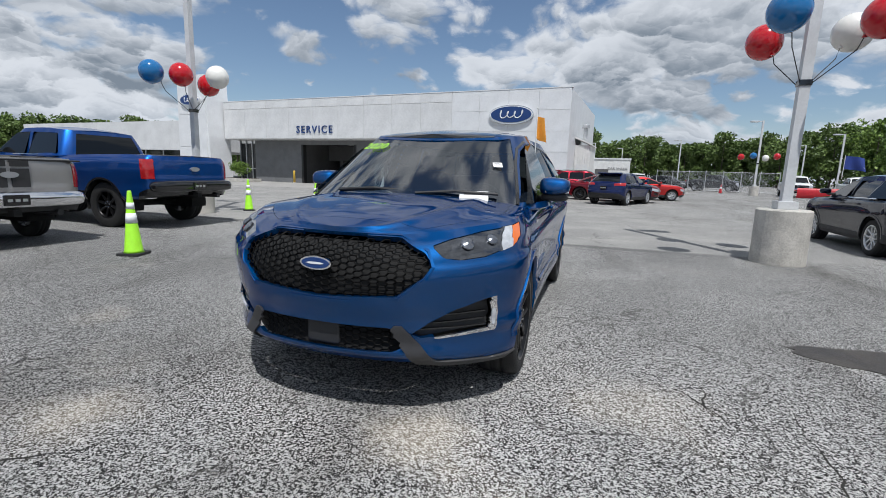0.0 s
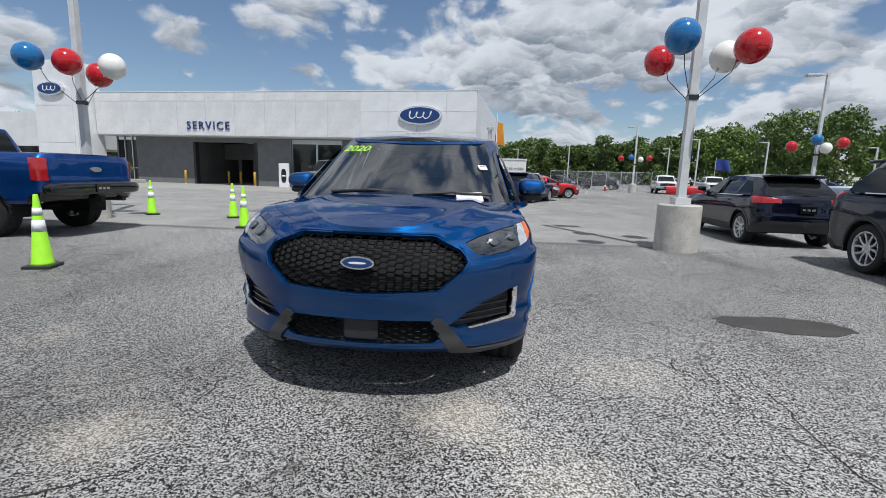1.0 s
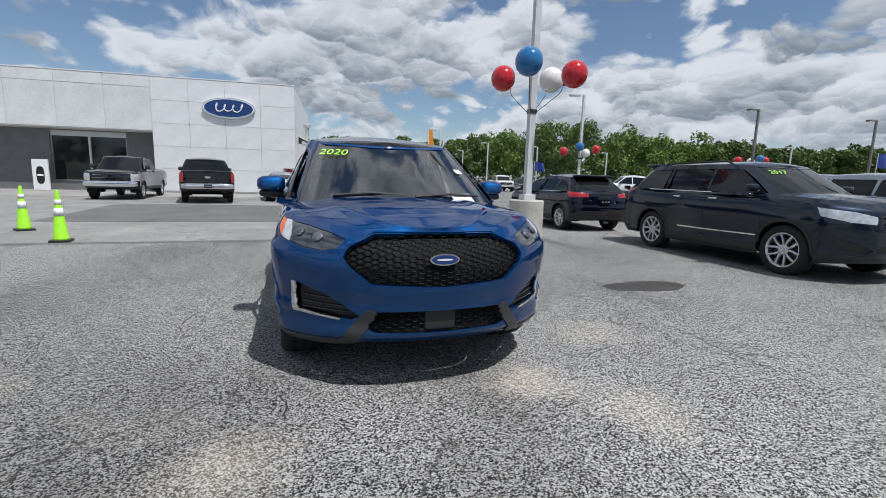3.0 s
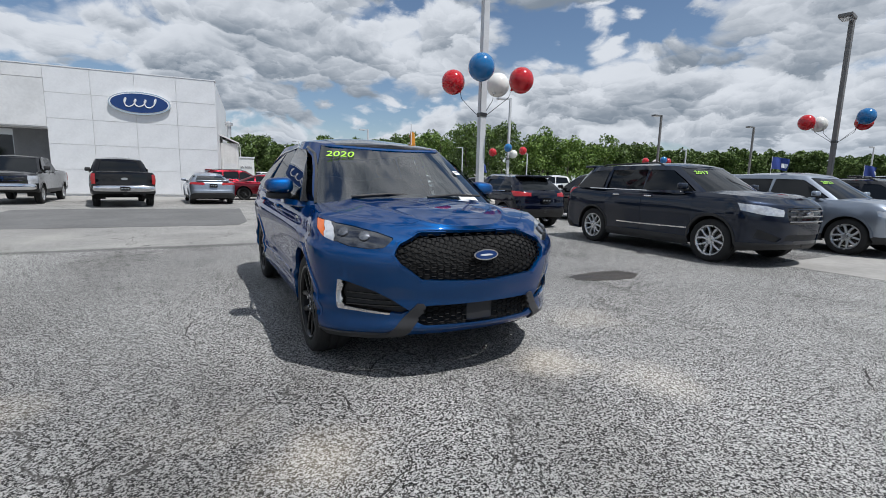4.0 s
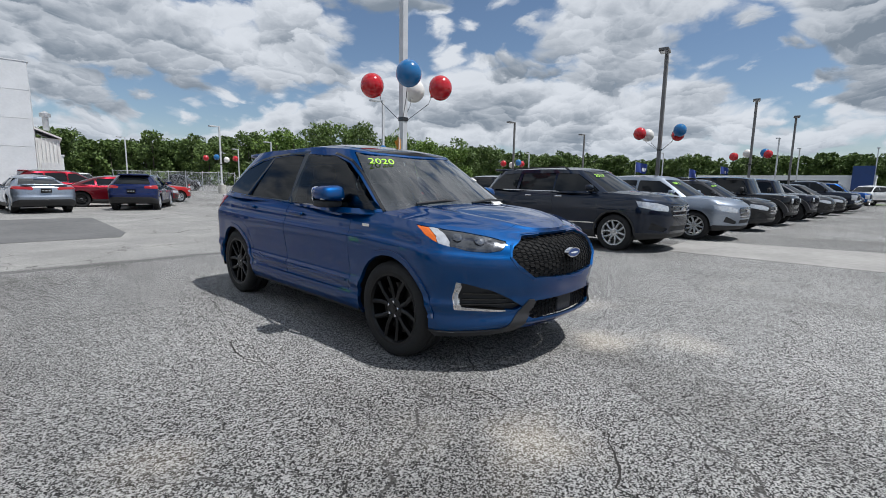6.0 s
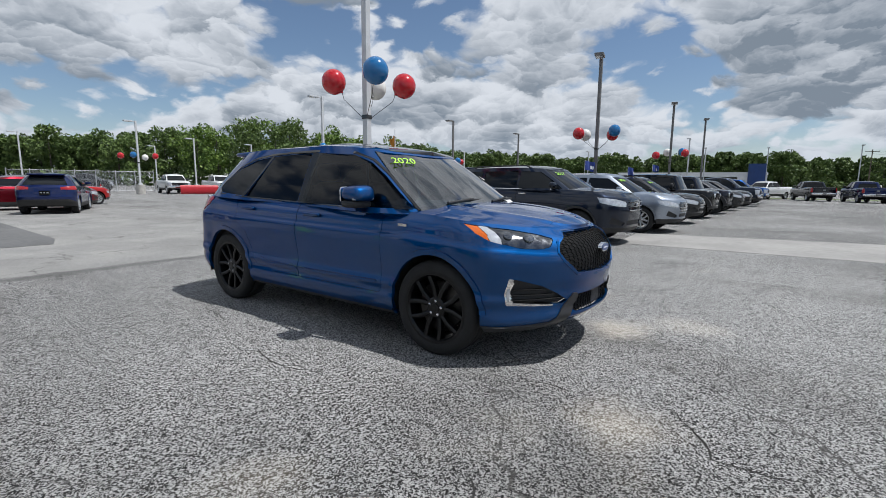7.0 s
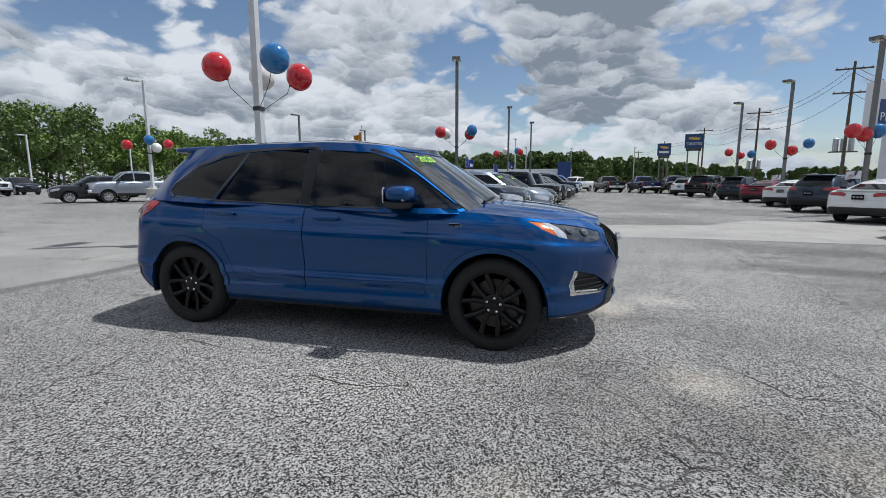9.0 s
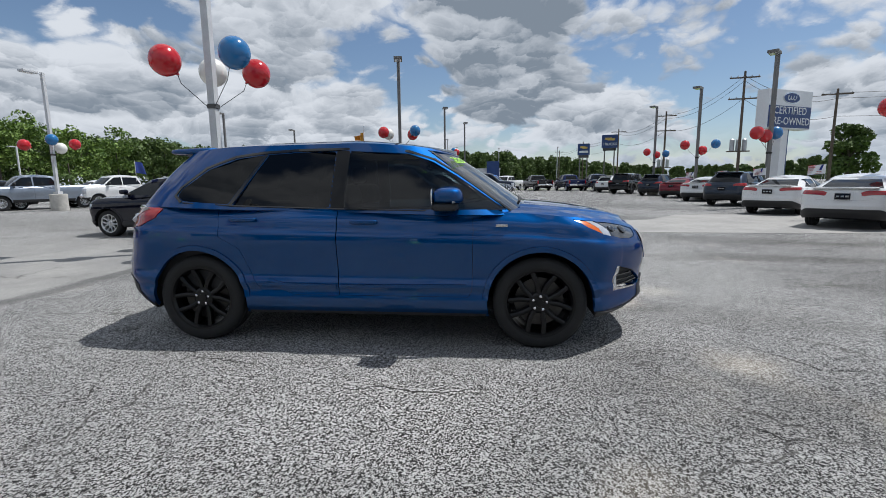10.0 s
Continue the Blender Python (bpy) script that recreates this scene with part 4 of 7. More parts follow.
def make_body(c):
    """The lower skin of a car from its measures."""
    nv = c["nv"]
    v = np.linspace(0, 1, nv)
    w, yf, yr = c["W"] / 2 * curve(c["side"], v), curve(c["front"], v), curve(c["rear"], v)
    f1, f2, f3 = c["front_bow"]
    r1, r2, r3 = c["rear_bow"]
    z0 = np.zeros(nv)
    pts = [(z0, yf), (w * 0.52, yf - f1), (w * 0.85, yf - f2), (w * 0.985, yf - f3 * 0.72), (w, yf - f3 * 1.4), (w, z0 + 0.15), (w, yr + r3 * 1.4), (w * 0.985, yr + r3 * 0.7), (w * 0.86, yr + r2), (w * 0.52, yr + r1), (z0, yr)]
    ctrl = np.stack([np.stack(p, -1) for p in pts])
    k = c["res"]
    counts = [max(2, round(n * k)) for n in (14, 12, 10, 8, 36, 36, 8, 8, 10, 10)]
    plan = outline(ctrl, counts)
    y = plan[..., 1]
    zt, zb = curve(c["top"], y), curve(c["bottom"], y)
    z = zb + (zt - zb) * v
    x = plan[..., 0]
    for yw in (c["wb"] / 2, -c["wb"] / 2):
        bulge = np.exp(-((y - yw) / 0.52) ** 2) * np.exp(-((z - c["R"] - 0.28) / 0.30) ** 2)
        x = x + np.where(np.abs(y) < c["L"] / 2 - 0.35, c["flare"] * bulge, 0) * (x > 0.3)
    return Shell(np.stack([x, y, z], -1)), counts


def make_lid(c, shell, crown, steps, edge_round=2.2):
    """The skin that closes a shell's top, from its rim to the middle line."""
    rim = shell.p[:, -1]
    s = np.linspace(0, 1, steps)
    y = rim[:, 1][:, None] + 0 * s
    rise = 1 - (1 - s) ** edge_round
    x = rim[:, 0][:, None] * (1 - s)
    ridge = c.get("ridge", 0.0) * np.exp(-(((1 - s) - 0.62) / 0.07) ** 2)
    z = rim[:, 2][:, None] + curve(crown, rim[:, 1])[:, None] * rise + ridge * (rim[:, 1] > c["cowl"])[:, None]
    lid = Shell(np.stack([x, y, z], -1))
    lid.n *= np.sign(lid.n[..., 2].mean()) or 1
    return lid


def make_cabin(c):
    """The greenhouse: windscreen, side glass and rear glass on one skin."""
    nv = c["nvc"]
    v = np.linspace(0, 1, nv)
    ease = v
    g = c["cabin"]
    wb_, wt = g["w0"], g["w1"]
    w = wb_ + (wt - wb_) * (0.80 * ease + 0.20 * ease ** 2.2)
    yf = g["f0"] + (g["f1"] - g["f0"]) * (0.9 * ease + 0.1 * ease ** 2)
    yr = g["r0"] + (g["r1"] - g["r0"]) * (0.75 * ease + 0.25 * ease ** 3)
    a, b = g["bow"]
    ra, rb = g["rbow"]
    z0 = np.zeros(nv)
    mid = (yf + yr) / 2
    pts = [(z0, yf), (w * 0.55, yf - a * 0.3), (w * 0.9, yf - a * 0.85), (w * 0.995, yf - a - b), (w + 0.012, mid), (w * 0.985, yr + ra + rb), (w * 0.88, yr + ra * 0.8), (w * 0.5, yr + ra * 0.25), (z0, yr)]
    ctrl = np.stack([np.stack(p, -1) for p in pts])
    k = c["res"]
    counts = [max(2, round(n * k)) for n in (14, 10, 6, 44, 44, 6, 8, 10)]
    plan = outline(ctrl, counts)
    zb = curve(c["top"], plan[:, 0, 1]) - 0.015
    zb = np.where(np.arange(len(zb)) < counts[0] + counts[1], zb + g.get("scuttle", 0.03) * (1 - (np.arange(len(zb)) / (counts[0] + counts[1])) ** 2), zb)
    zt = curve(c["roof"], plan[:, -1, 1])
    z = zb[:, None] + (zt - zb)[:, None] * (0.94 * v + 0.06 * v ** 3)
    return Shell(np.concatenate([plan, z[..., None]], -1)), counts


WHEELS = {}


def wheel_meshes(R, width, rim_r, style, spokes):
    """Tyre, rim, disc and nut meshes of a wheel whose axle lies along x, its face at +x."""
    key = (R, width, rim_r, style, spokes)
    if key in WHEELS:
        return WHEELS[key]
    h = width / 2
    tyre = bmesh.new()
    seg = 56
    lathe(tyre, [(rim_r - 0.012, -h * 0.8), (rim_r + 0.01, -h * 0.98), (R - 0.035, -h), (R - 0.008, -h * 0.86), (R, -h * 0.55), (R, -h * 0.30), (R - 0.007, -h * 0.28), (R - 0.007, -h * 0.20), (R, -h * 0.18), (R, h * 0.18), (R - 0.007, h * 0.20), (R - 0.007, h * 0.28), (R, h * 0.30), (R, h * 0.55), (R - 0.008, h * 0.86), (R - 0.035, h), (rim_r + 0.03, h * 1.0), (rim_r + 0.004, h * 0.95), (rim_r - 0.012, h * 0.85)], seg, "x")
    bmesh.ops.delete(tyre, geom=[f for f in tyre.faces if len(f.verts) > 4], context="FACES_ONLY")
    rim = bmesh.new()
    lathe(rim, [(rim_r, h * 0.93), (rim_r + 0.004, h * 0.97), (rim_r - 0.012, h * 0.95), (rim_r - 0.025, h * 0.8), (rim_r - 0.035, h * 0.2), (rim_r - 0.03, -h * 0.9)], seg, "x")
    back = [f for f in rim.faces if len(f.verts) > 4]
    bmesh.ops.delete(rim, geom=back, context="FACES_ONLY")
    arms = 2 if style == "pair" else 1
    for k in range(spokes):
        for arm in range(arms):
            a0 = 2 * math.pi * k / spokes
            half = (math.pi / spokes) * 0.5 if arms == 2 else 0
            lean = half * (1 if arm else -1)
            inner, outer = 0.055, rim_r - 0.012
            wi, wo = (0.020, 0.022) if arms == 2 else (0.032, 0.040 if spokes < 8 else 0.026)
            ring = []
            for r, ww, x in ((inner, wi, h * 0.72), (inner + (outer - inner) * 0.5, (wi + wo) / 2, h * 0.80), (outer, wo, h * 0.86)):
                a = a0 + lean * (0.45 + 0.75 * (r - inner) / (outer - inner))
                d, s = Vector((0, math.cos(a), math.sin(a))), Vector((0, -math.sin(a), math.cos(a)))
                ring.append([rim.verts.new(d * r + s * o + Vector((xx, 0, 0))) for o, xx in ((-ww, x - 0.045), (-ww * 0.85, x - 0.006), (-ww * 0.25, x), (ww * 0.25, x), (ww * 0.85, x - 0.006), (ww, x - 0.045))])
            for a_, b_ in zip(ring, ring[1:]):
                for q in range(6):
                    rim.faces.new((a_[q], a_[(q + 1) % 6], b_[(q + 1) % 6], b_[q]))
    lathe(rim, [(0.085, h * 0.35), (0.085, h * 0.70), (0.070, h * 0.76), (0.034, h * 0.76), (0.032, h * 0.80), (0.0, h * 0.82)], 24, "x")
    bmesh.ops.recalc_face_normals(rim, faces=rim.faces)
    disc = lathe(bmesh.new(), [(0.06, h * 0.25), (rim_r * 0.72, h * 0.25), (rim_r * 0.72, h * 0.13), (0.06, h * 0.13)], 32, "x")
    nuts = bmesh.new()
    for k in range(5):
        a = 2 * math.pi * (k + 0.5) / 5
        lathe(nuts, [(0.011, h * 0.72), (0.011, h * 0.83), (0.006, h * 0.85)], 8, "x", (0, 0.056 * math.cos(a), 0.056 * math.sin(a)))
    out = []
    for name, bm, smooth in (("tyre", tyre, True), ("rim", rim, False), ("brake_disc", disc, False), ("wheel_nuts", nuts, False)):
        me = bpy.data.meshes.new(name)
        bm.to_mesh(me)
        bm.free()
        if smooth:
            me.polygons.foreach_set("use_smooth", [True] * len(me.polygons))
        out.append(me)
    WHEELS[key] = out
    return out


bm = lathe(bmesh.new(), [(0.011, 0.0), (0.011, 0.016), (0.006, 0.019)], 8, "x")
NUT = mesh_from("wheel_nut", [v.co for v in bm.verts], [[v.index for v in f.verts] for f in (bm.verts.index_update(), bm.faces)[1]], CHROME)
bm.free()


def add_wheels(car, c):
    R = c["R"]
    tyre, rim, disc, nuts = wheel_meshes(R, c.get("tyre_w", 0.25), c["rim_r"], c.get("rim_style", "pair"), c.get("spokes", 5))
    for k, (sx, sy) in enumerate(((1, 1), (-1, 1), (1, -1), (-1, -1))):
        m = pose(sx * (c["W"] / 2 - c.get("tyre_w", 0.25) / 2 - c.get("inset", 0.025)), sy * c["wb"] / 2, R - 0.006, 0, 0, 0 if sx > 0 else 180) @ pose(0, 0, 0, 37 * k + 11)
        hub = part("wheel", lathe(bmesh.new(), [(0.10, -0.10), (0.10, 0.02), (0.05, 0.03)], 16, "x"), LINER, car, at=m)
        if c["res"] > 0.9:
            for a in range(5):
                piece("wheel_nut", NUT, hub, pose(0, 0, 0, 72 * a) @ pose(c["tyre_w"] / 2 * 0.72, 0.056, 0))
        for name, me, mat in (("tyre", tyre, RUBBER), ("rim", rim, c["rim_mat"]), ("brake_disc", disc, DISC), *((("wheel_nuts", nuts, CHROME),) if c["res"] <= 0.9 else ())):
            own = me
            if not me.materials:
                me.materials.append(mat)
            elif me.materials[0] is not mat:
                own = me.copy()
                own.materials.clear()
                own.materials.append(mat)
            piece(name, own, hub)


def rounded(lo, hi, power=3.0, nu=24, nvv=14, taper=None):
    """A soft box: a superellipsoid between two corners."""
    bm = bmesh.new()
    c, h = (Vector(lo) + Vector(hi)) / 2, (Vector(hi) - Vector(lo)) / 2
    e = 2 / power
    def sp(t):
        return math.copysign(abs(t) ** e, t)
    rings = []
    for j in range(1, nvv):
        b = -math.pi / 2 + math.pi * j / nvv
        ring = []
        for i in range(nu):
            a = 2 * math.pi * i / nu
            p = Vector((sp(math.cos(b)) * sp(math.cos(a)), sp(math.cos(b)) * sp(math.sin(a)), sp(math.sin(b))))
            if taper:
                p = taper(p)
            ring.append(bm.verts.new(c + Vector((p.x * h.x, p.y * h.y, p.z * h.z))))
        rings.append(ring)
    for a, b in zip(rings, rings[1:]):
        for i in range(nu):
            bm.faces.new((a[i], a[(i + 1) % nu], b[(i + 1) % nu], b[i]))
    bm.faces.new(list(reversed(rings[0])))
    bm.faces.new(rings[-1])
    for f in bm.faces:
        f.smooth = True
    return bm


def mirrored(bm):
    """A copy of a bmesh on the other side of the car."""
    two = bm.copy()
    two.transform(Matrix.Diagonal((-1, 1, 1, 1)))
    bmesh.ops.reverse_faces(two, faces=two.faces)
    return two


def arc(yc, zc, r, a0, a1, n):
    return [(yc + r * math.cos(radians(a0 + (a1 - a0) * k / n)), zc + r * math.sin(radians(a0 + (a1 - a0) * k / n))) for k in range(n + 1)]


def strip(shell, kind, line, width, out, mat, name, parent, twice=True, depth=0.01, label="", lo=0, hi=None):
    """A raised strip that follows the skin along a line of unrolled points."""
    pts = [shell.point(kind, a, z, out, lo, hi) for a, z in line]
    bm = bmesh.new()
    rows = []
    for k, p in enumerate(pts):
        d = pts[min(k + 1, len(pts) - 1)] - pts[max(k - 1, 0)]
        d = d / max(1e-9, np.linalg.norm(d))
        base = shell.point(kind, *line[k], out - depth, lo, hi)
        nrm = p - base
        nrm = nrm / max(1e-9, np.linalg.norm(nrm))
        s = np.cross(d, nrm)
        rows.append([bm.verts.new(q) for q in (p + s * width / 2 - nrm * depth, p + s * width * 0.38, p - s * width * 0.38, p - s * width / 2 - nrm * depth)])
    for a, b in zip(rows, rows[1:]):
        for q in range(3):
            bm.faces.new((a[q], a[q + 1], b[q + 1], b[q]))
    bmesh.ops.recalc_face_normals(bm, faces=bm.faces)
    other = mirrored(bm) if twice else None
    part(name, bm, mat, parent, label, smooth=False)
    if other:
        part(name, other, mat, parent, label, smooth=False)


def islands(me):
    """The separate pieces of a mesh, each as a mesh of its own; slivers stay with the largest."""
    bm = bmesh.new()
    bm.from_mesh(me)
    bm.faces.ensure_lookup_table()
    bm.faces.index_update()
    mark, sizes = [-1] * len(bm.faces), []
    for face in bm.faces:
        if mark[face.index] >= 0:
            continue
        k, todo, count = len(sizes), [face], 0
        mark[face.index] = k
        while todo:
            one = todo.pop()
            count += 1
            for v in one.verts:
                for other in v.link_faces:
                    if mark[other.index] < 0:
                        mark[other.index] = k
                        todo.append(other)
        sizes.append(count)
    big = [k for k, s in enumerate(sizes) if s >= 8]
    if len(big) < 2:
        bm.free()
        return [me]
    main = max(big, key=lambda k: sizes[k])
    mark = [k if k in big else main for k in mark]
    out = []
    for k in big:
        one = bm.copy()
        one.faces.ensure_lookup_table()
        bmesh.ops.delete(one, geom=[one.faces[i] for i, q in enumerate(mark) if q != k], context="FACES")
        own = bpy.data.meshes.new(me.name)
        one.to_mesh(own)
        one.free()
        own.materials.append(me.materials[0])
        out.append(own)
    bm.free()
    return out


def faired(v, across):
    """Glass drawn onto one even curved sheet, so that it mirrors without ripples."""
    if len(v) < 20:
        return v
    x, y, z = v[:, 0], v[:, 1], v[:, 2] - v[:, 2].mean()
    one = np.ones_like(x)
    m = np.stack([one, x * x, x ** 4, z, z * z, z * x * x, z * x ** 4], 1) if across else np.stack([one, y, z, z * z], 1)
    goal = y if across else x
    fit = m @ np.linalg.lstsq(m, goal, rcond=None)[0]
    out = v.copy()
    out[:, 1 if across else 0] = goal + np.clip(fit - goal, -0.05, 0.05)
    return out


def emit_panels(car, shell, paint_mat, name, rim=0.015, label=""):
    """Make the objects of a shell: its plain skin and each panel cut from it."""
    objs = {}
    shell.normals()
    shell.kept.clear()
    v, f = shell.lift(-1, 0, 0, rim)
    if len(f):
        for me in islands(skin_mesh(name, *both_sides(v, f), paint_mat)):
            objs[name] = piece(name, me, car, None, label)
    for k, (fname, how) in enumerate(shell.features):
        if how.get("mat") is None and not how.get("paint"):
            continue
        v, f = shell.lift(k, how.get("offset", 0.0), how.get("gap", 0.0), how.get("rim", 0.012))
        if not len(f):
            continue
        if "window" in fname or "windscreen" in fname:
            v = faired(v, fname in ("windscreen", "rear_window"))
        mat = paint_mat if how.get("paint") else how["mat"]
        if how.get("single"):
            objs[fname] = piece(fname, skin_mesh(fname, *both_sides(v, f), mat), objs.get(how.get("under"), car), None, how.get("label", ""))
        else:
            for side in (1, -1):
                w = v * (side, 1, 1)
                ob = piece(fname, skin_mesh(fname, w, f if side > 0 else [tuple(reversed(x)) for x in f], mat), car, None, how.get("label", ""))
                objs.setdefault(fname, ob)
    return objs


def underbody(car, c):
    """Floor pan and arch liners that close the car from below."""
    hw, hl = c["W"] / 2 - 0.07, c["L"] / 2 - 0.62
    part("floor_pan", boxm((-hw + 0.16, -hl, c["pan"]), (hw - 0.16, hl, c["pan"] + 0.12), 0.03), LINER, car)
    for sy in (1, -1):
        for sx in (1, -1):
            bm = bmesh.new()
            inner, outer = [], []
            for a, z in arc(sy * c["wb"] / 2, c["R"], c["arch"] + 0.012, -13, 193, 22):
                inner.append(bm.verts.new((sx * (hw - 0.36), a, z)))
                outer.append(bm.verts.new((sx * (hw + 0.045), a, z)))
            for k in range(22):
                bm.faces.new((inner[k], inner[k + 1], outer[k + 1], outer[k]))
            bm.faces.new(inner)
            part("arch_liner", bm, LINER, car)

# ---------------------------------------------------------------- the blue crossover in the middle

BLUE = paint("bright_blue_metallic_paint", (0.001, 0.062, 0.212), 0.97, 0.50)
MESHBLACK = material("black_grille_plastic", (0.0015, 0.0015, 0.0015), 0.5, 0.0, 0.08)
HERO = dict(
    L=4.82, W=1.93, wb=2.85, R=0.372, rim_r=0.272, arch=0.418, tyre_w=0.26, rim_mat=BLACKRIM, spokes=5, rim_style="pair", inset=0.02,
    res=1.35, nv=64, nvc=30, flare=0.016, cowl=1.25, pan=0.25, ridge=0.010,
    side=[(0, 0.93), (0.08, 0.968), (0.16, 0.978), (0.23, 0.968), (0.30, 0.984), (0.38, 0.966), (0.55, 0.982), (0.72, 1.0), (0.77, 0.999), (0.81, 0.978), (0.90, 0.962), (1, 0.905)],
    front=[(0, 2.34), (0.08, 2.395), (0.18, 2.38), (0.24, 2.385), (0.34, 2.39), (0.5, 2.41), (0.68, 2.415), (0.84, 2.385), (0.94, 2.325), (1, 2.23)],
    rear=[(0, -2.16), (0.2, -2.26), (0.4, -2.285), (0.52, -2.25), (0.7, -2.21), (0.88, -2.17), (1, -2.11)],
    front_bow=(0.085, 0.335, 0.68), rear_bow=(0.03, 0.13, 0.40),
    top=[(-2.45, 1.15), (-1.9, 1.165), (-1.0, 1.135), (0, 1.105), (0.8, 1.09), (1.15, 1.085), (1.6, 1.055), (2.0, 1.01), (2.2, 0.975), (2.45, 0.95)],
    bottom=[(-2.45, 0.36), (-2.1, 0.30), (-1.6, 0.26), (0, 0.245), (1.5, 0.25), (1.95, 0.265), (2.12, 0.28), (2.27, 0.312), (2.42, 0.325)],
    roof=[(-2.1, 1.575), (-1.65, 1.617), (-1.0, 1.652), (-0.2, 1.66), (0.35, 1.63), (0.75, 1.575)],
    cabin=dict(w0=0.86, w1=0.615, f0=1.44, f1=0.70, r0=-2.08, r1=-1.70, bow=(0.18, 0.07), rbow=(0.10, 0.12), scuttle=0.035),
)


def build_hero(c):
    car = thing("blue_crossover", pose(-1.42, 4.645, 0, 0, 0, 180), "bright metallic blue mid-size crossover with black wheels and black mesh grille", "car")
    body, counts = make_body(c)
    ax, R, ar = c["wb"] / 2, c["R"], c["arch"]
    for yc in (ax, -ax):
        body.cut("arch", "y", arc(yc, R, ar, -40, 220, 40), mat=None)
    # nose
    gp = [(-0.1, 0.968), (0.39, 0.965), (0.555, 0.900), (0.605, 0.845), (0.565, 0.785), (0.43, 0.685), (-0.1, 0.658)]
    body.cut("grille", "u", gp, mat=LINER, single=True, offset=-0.045, rim=0.0)
    body.cut("headlight", "u", [(0.575, 0.932), (0.67, 0.962), (0.85, 0.995), (1.01, 1.012), (1.01, 0.903), (0.90, 0.872), (0.76, 0.862), (0.66, 0.874)], mat=LAMPDARK, offset=-0.004, gap=0.004, label="clear headlight with projector")
    body.cut("daytime_lamp", "u", [(0.985, 1.014), (1.075, 1.024), (1.09, 0.918), (0.99, 0.893)], mat=LAMPGLASS, offset=-0.003, gap=0.002, label="bright daytime running lamp")
    body.cut("side_marker", "u", [(1.075, 1.022), (1.19, 1.035), (1.17, 0.972), (1.09, 0.918)], mat=AMBER, offset=-0.004, gap=0.003, label="amber side marker")
    body.cut("fog_trim", "u", [(0.952, 0.658), (0.990, 0.662), (1.0, 0.56), (0.985, 0.466), (0.62, 0.450), (0.62, 0.462), (0.935, 0.486), (0.960, 0.56)], mat=CHROME, offset=0.004, label="chrome fog lamp surround")
    body.cut("fog_recess", "u", [(0.50, 0.485), (0.60, 0.545), (0.74, 0.605), (0.952, 0.658), (0.960, 0.56), (0.935, 0.486), (0.62, 0.462), (0.54, 0.460)], mat=BLACKPLASTIC, offset=-0.035, label="black fog lamp recess")
    body.cut("lower_intake", "u", [(-0.1, 0.515), (0.395, 0.515), (0.41, 0.485), (0.45, 0.41), (0.41, 0.388), (-0.1, 0.380)], mat=LINER, single=True, offset=-0.05, rim=0.0)
    body.cut("front_lip", "u", [(0.52, 0.28), (0.49, 0.36), (0.45, 0.41), (0.395, 0.50), (0.41, 0.53), (0.45, 0.53), (0.56, 0.405), (0.63, 0.328), (0.95, 0.308), (1.36, 0.318), (1.36, 0.1), (0.52, 0.1)], mat=LIPGREY, offset=0.012, label="dark grey lower lip")
    # sides
    body.cut("front_door", "y", [(0.86, 2.0), (0.90, 0.95), (0.89, 0.47), (0.86, 0.412), (-0.20, 0.412), (-0.20, 2.0)], paint=True, gap=0.0035)
    body.cut("rear_door", "y", [(-0.205, 2.0), (-0.205, 0.412), (-0.58, 0.412), (-0.68, 0.45), (-0.86, 0.45), (-0.93, 0.55), (-1.03, 0.80), (-1.20, 0.90), (-1.28, 2.0)], paint=True, gap=0.0035)
    body.cut("sill_trim", "y", [(1.0, 0.272), (1.0, 0.05), (-1.0, 0.05), (-1.0, 0.272)], mat=BLACKPLASTIC, label="black sill trim")
    # tail
    body.cut("tail_light", "r", [(0.10, 1.135), (0.62, 1.150), (1.16, 1.135), (1.22, 1.105), (1.02, 0.985), (0.80, 0.955), (0.56, 0.99), (0.10, 1.02)], span_y=(-3, -1.75), mat=REDLENS, offset=0.006, gap=0.003, label="red and clear wrap-round tail light")
    body.cut("rear_lip", "r", [(-0.1, 0.56), (0.85, 0.56), (1.0, 0.48), (1.05, 0.1), (-0.1, 0.1)], span_y=(-3, -1.8), mat=BLACKPLASTIC, single=True, offset=0.006, label="black rear lower bumper")
    objs = emit_panels(car, body, BLUE, "body", 0.03)
    lid = make_lid(c, body, [(-2.4, 0.02), (1.0, 0.07), (1.5, 0.072), (2.0, 0.058), (2.3, 0.02)], 30, 2.4)
    lid.block("hood", counts[0] + counts[1] - 13, sum(counts[:4]) + round(counts[4] * 0.40), 3, 29, paint=True, single=True, gap=0.003)
    emit_panels(car, lid, BLUE, "cowl_panel", 0.0)

    # greenhouse
    cab, cc = make_cabin(c)
    nwin = cc[0] + cc[1]
    nc = cab.p.shape[0] - 1
    cab.block("windscreen", 0, nwin + 6, 1, c["nvc"] - 2, mat=SCREEN, single=True, offset=-0.003, rim=0.004, label="tinted windscreen")
    nrear = cc[-1] + cc[-2]
    cab.block("rear_window", nc - nrear + 3, nc, 3, c["nvc"] - 5, mat=TINT, single=True, offset=-0.004, rim=0.004)
    cab.cut("front_window", "y", [(1.16, 1.112), (1.07, 1.165), (0.765, 1.374), (0.565, 1.494), (0.36, 1.562), (-0.13, 1.592), (-0.15, 1.122)], mat=FRONTGLASS, offset=-0.004, rim=0.004)
    cab.cut("pillar_trim", "y", [(-0.155, 1.110), (-0.135, 1.592), (-0.255, 1.596), (-0.275, 1.110)], mat=BLACKRIM, offset=0.001, label="gloss black door pillar")
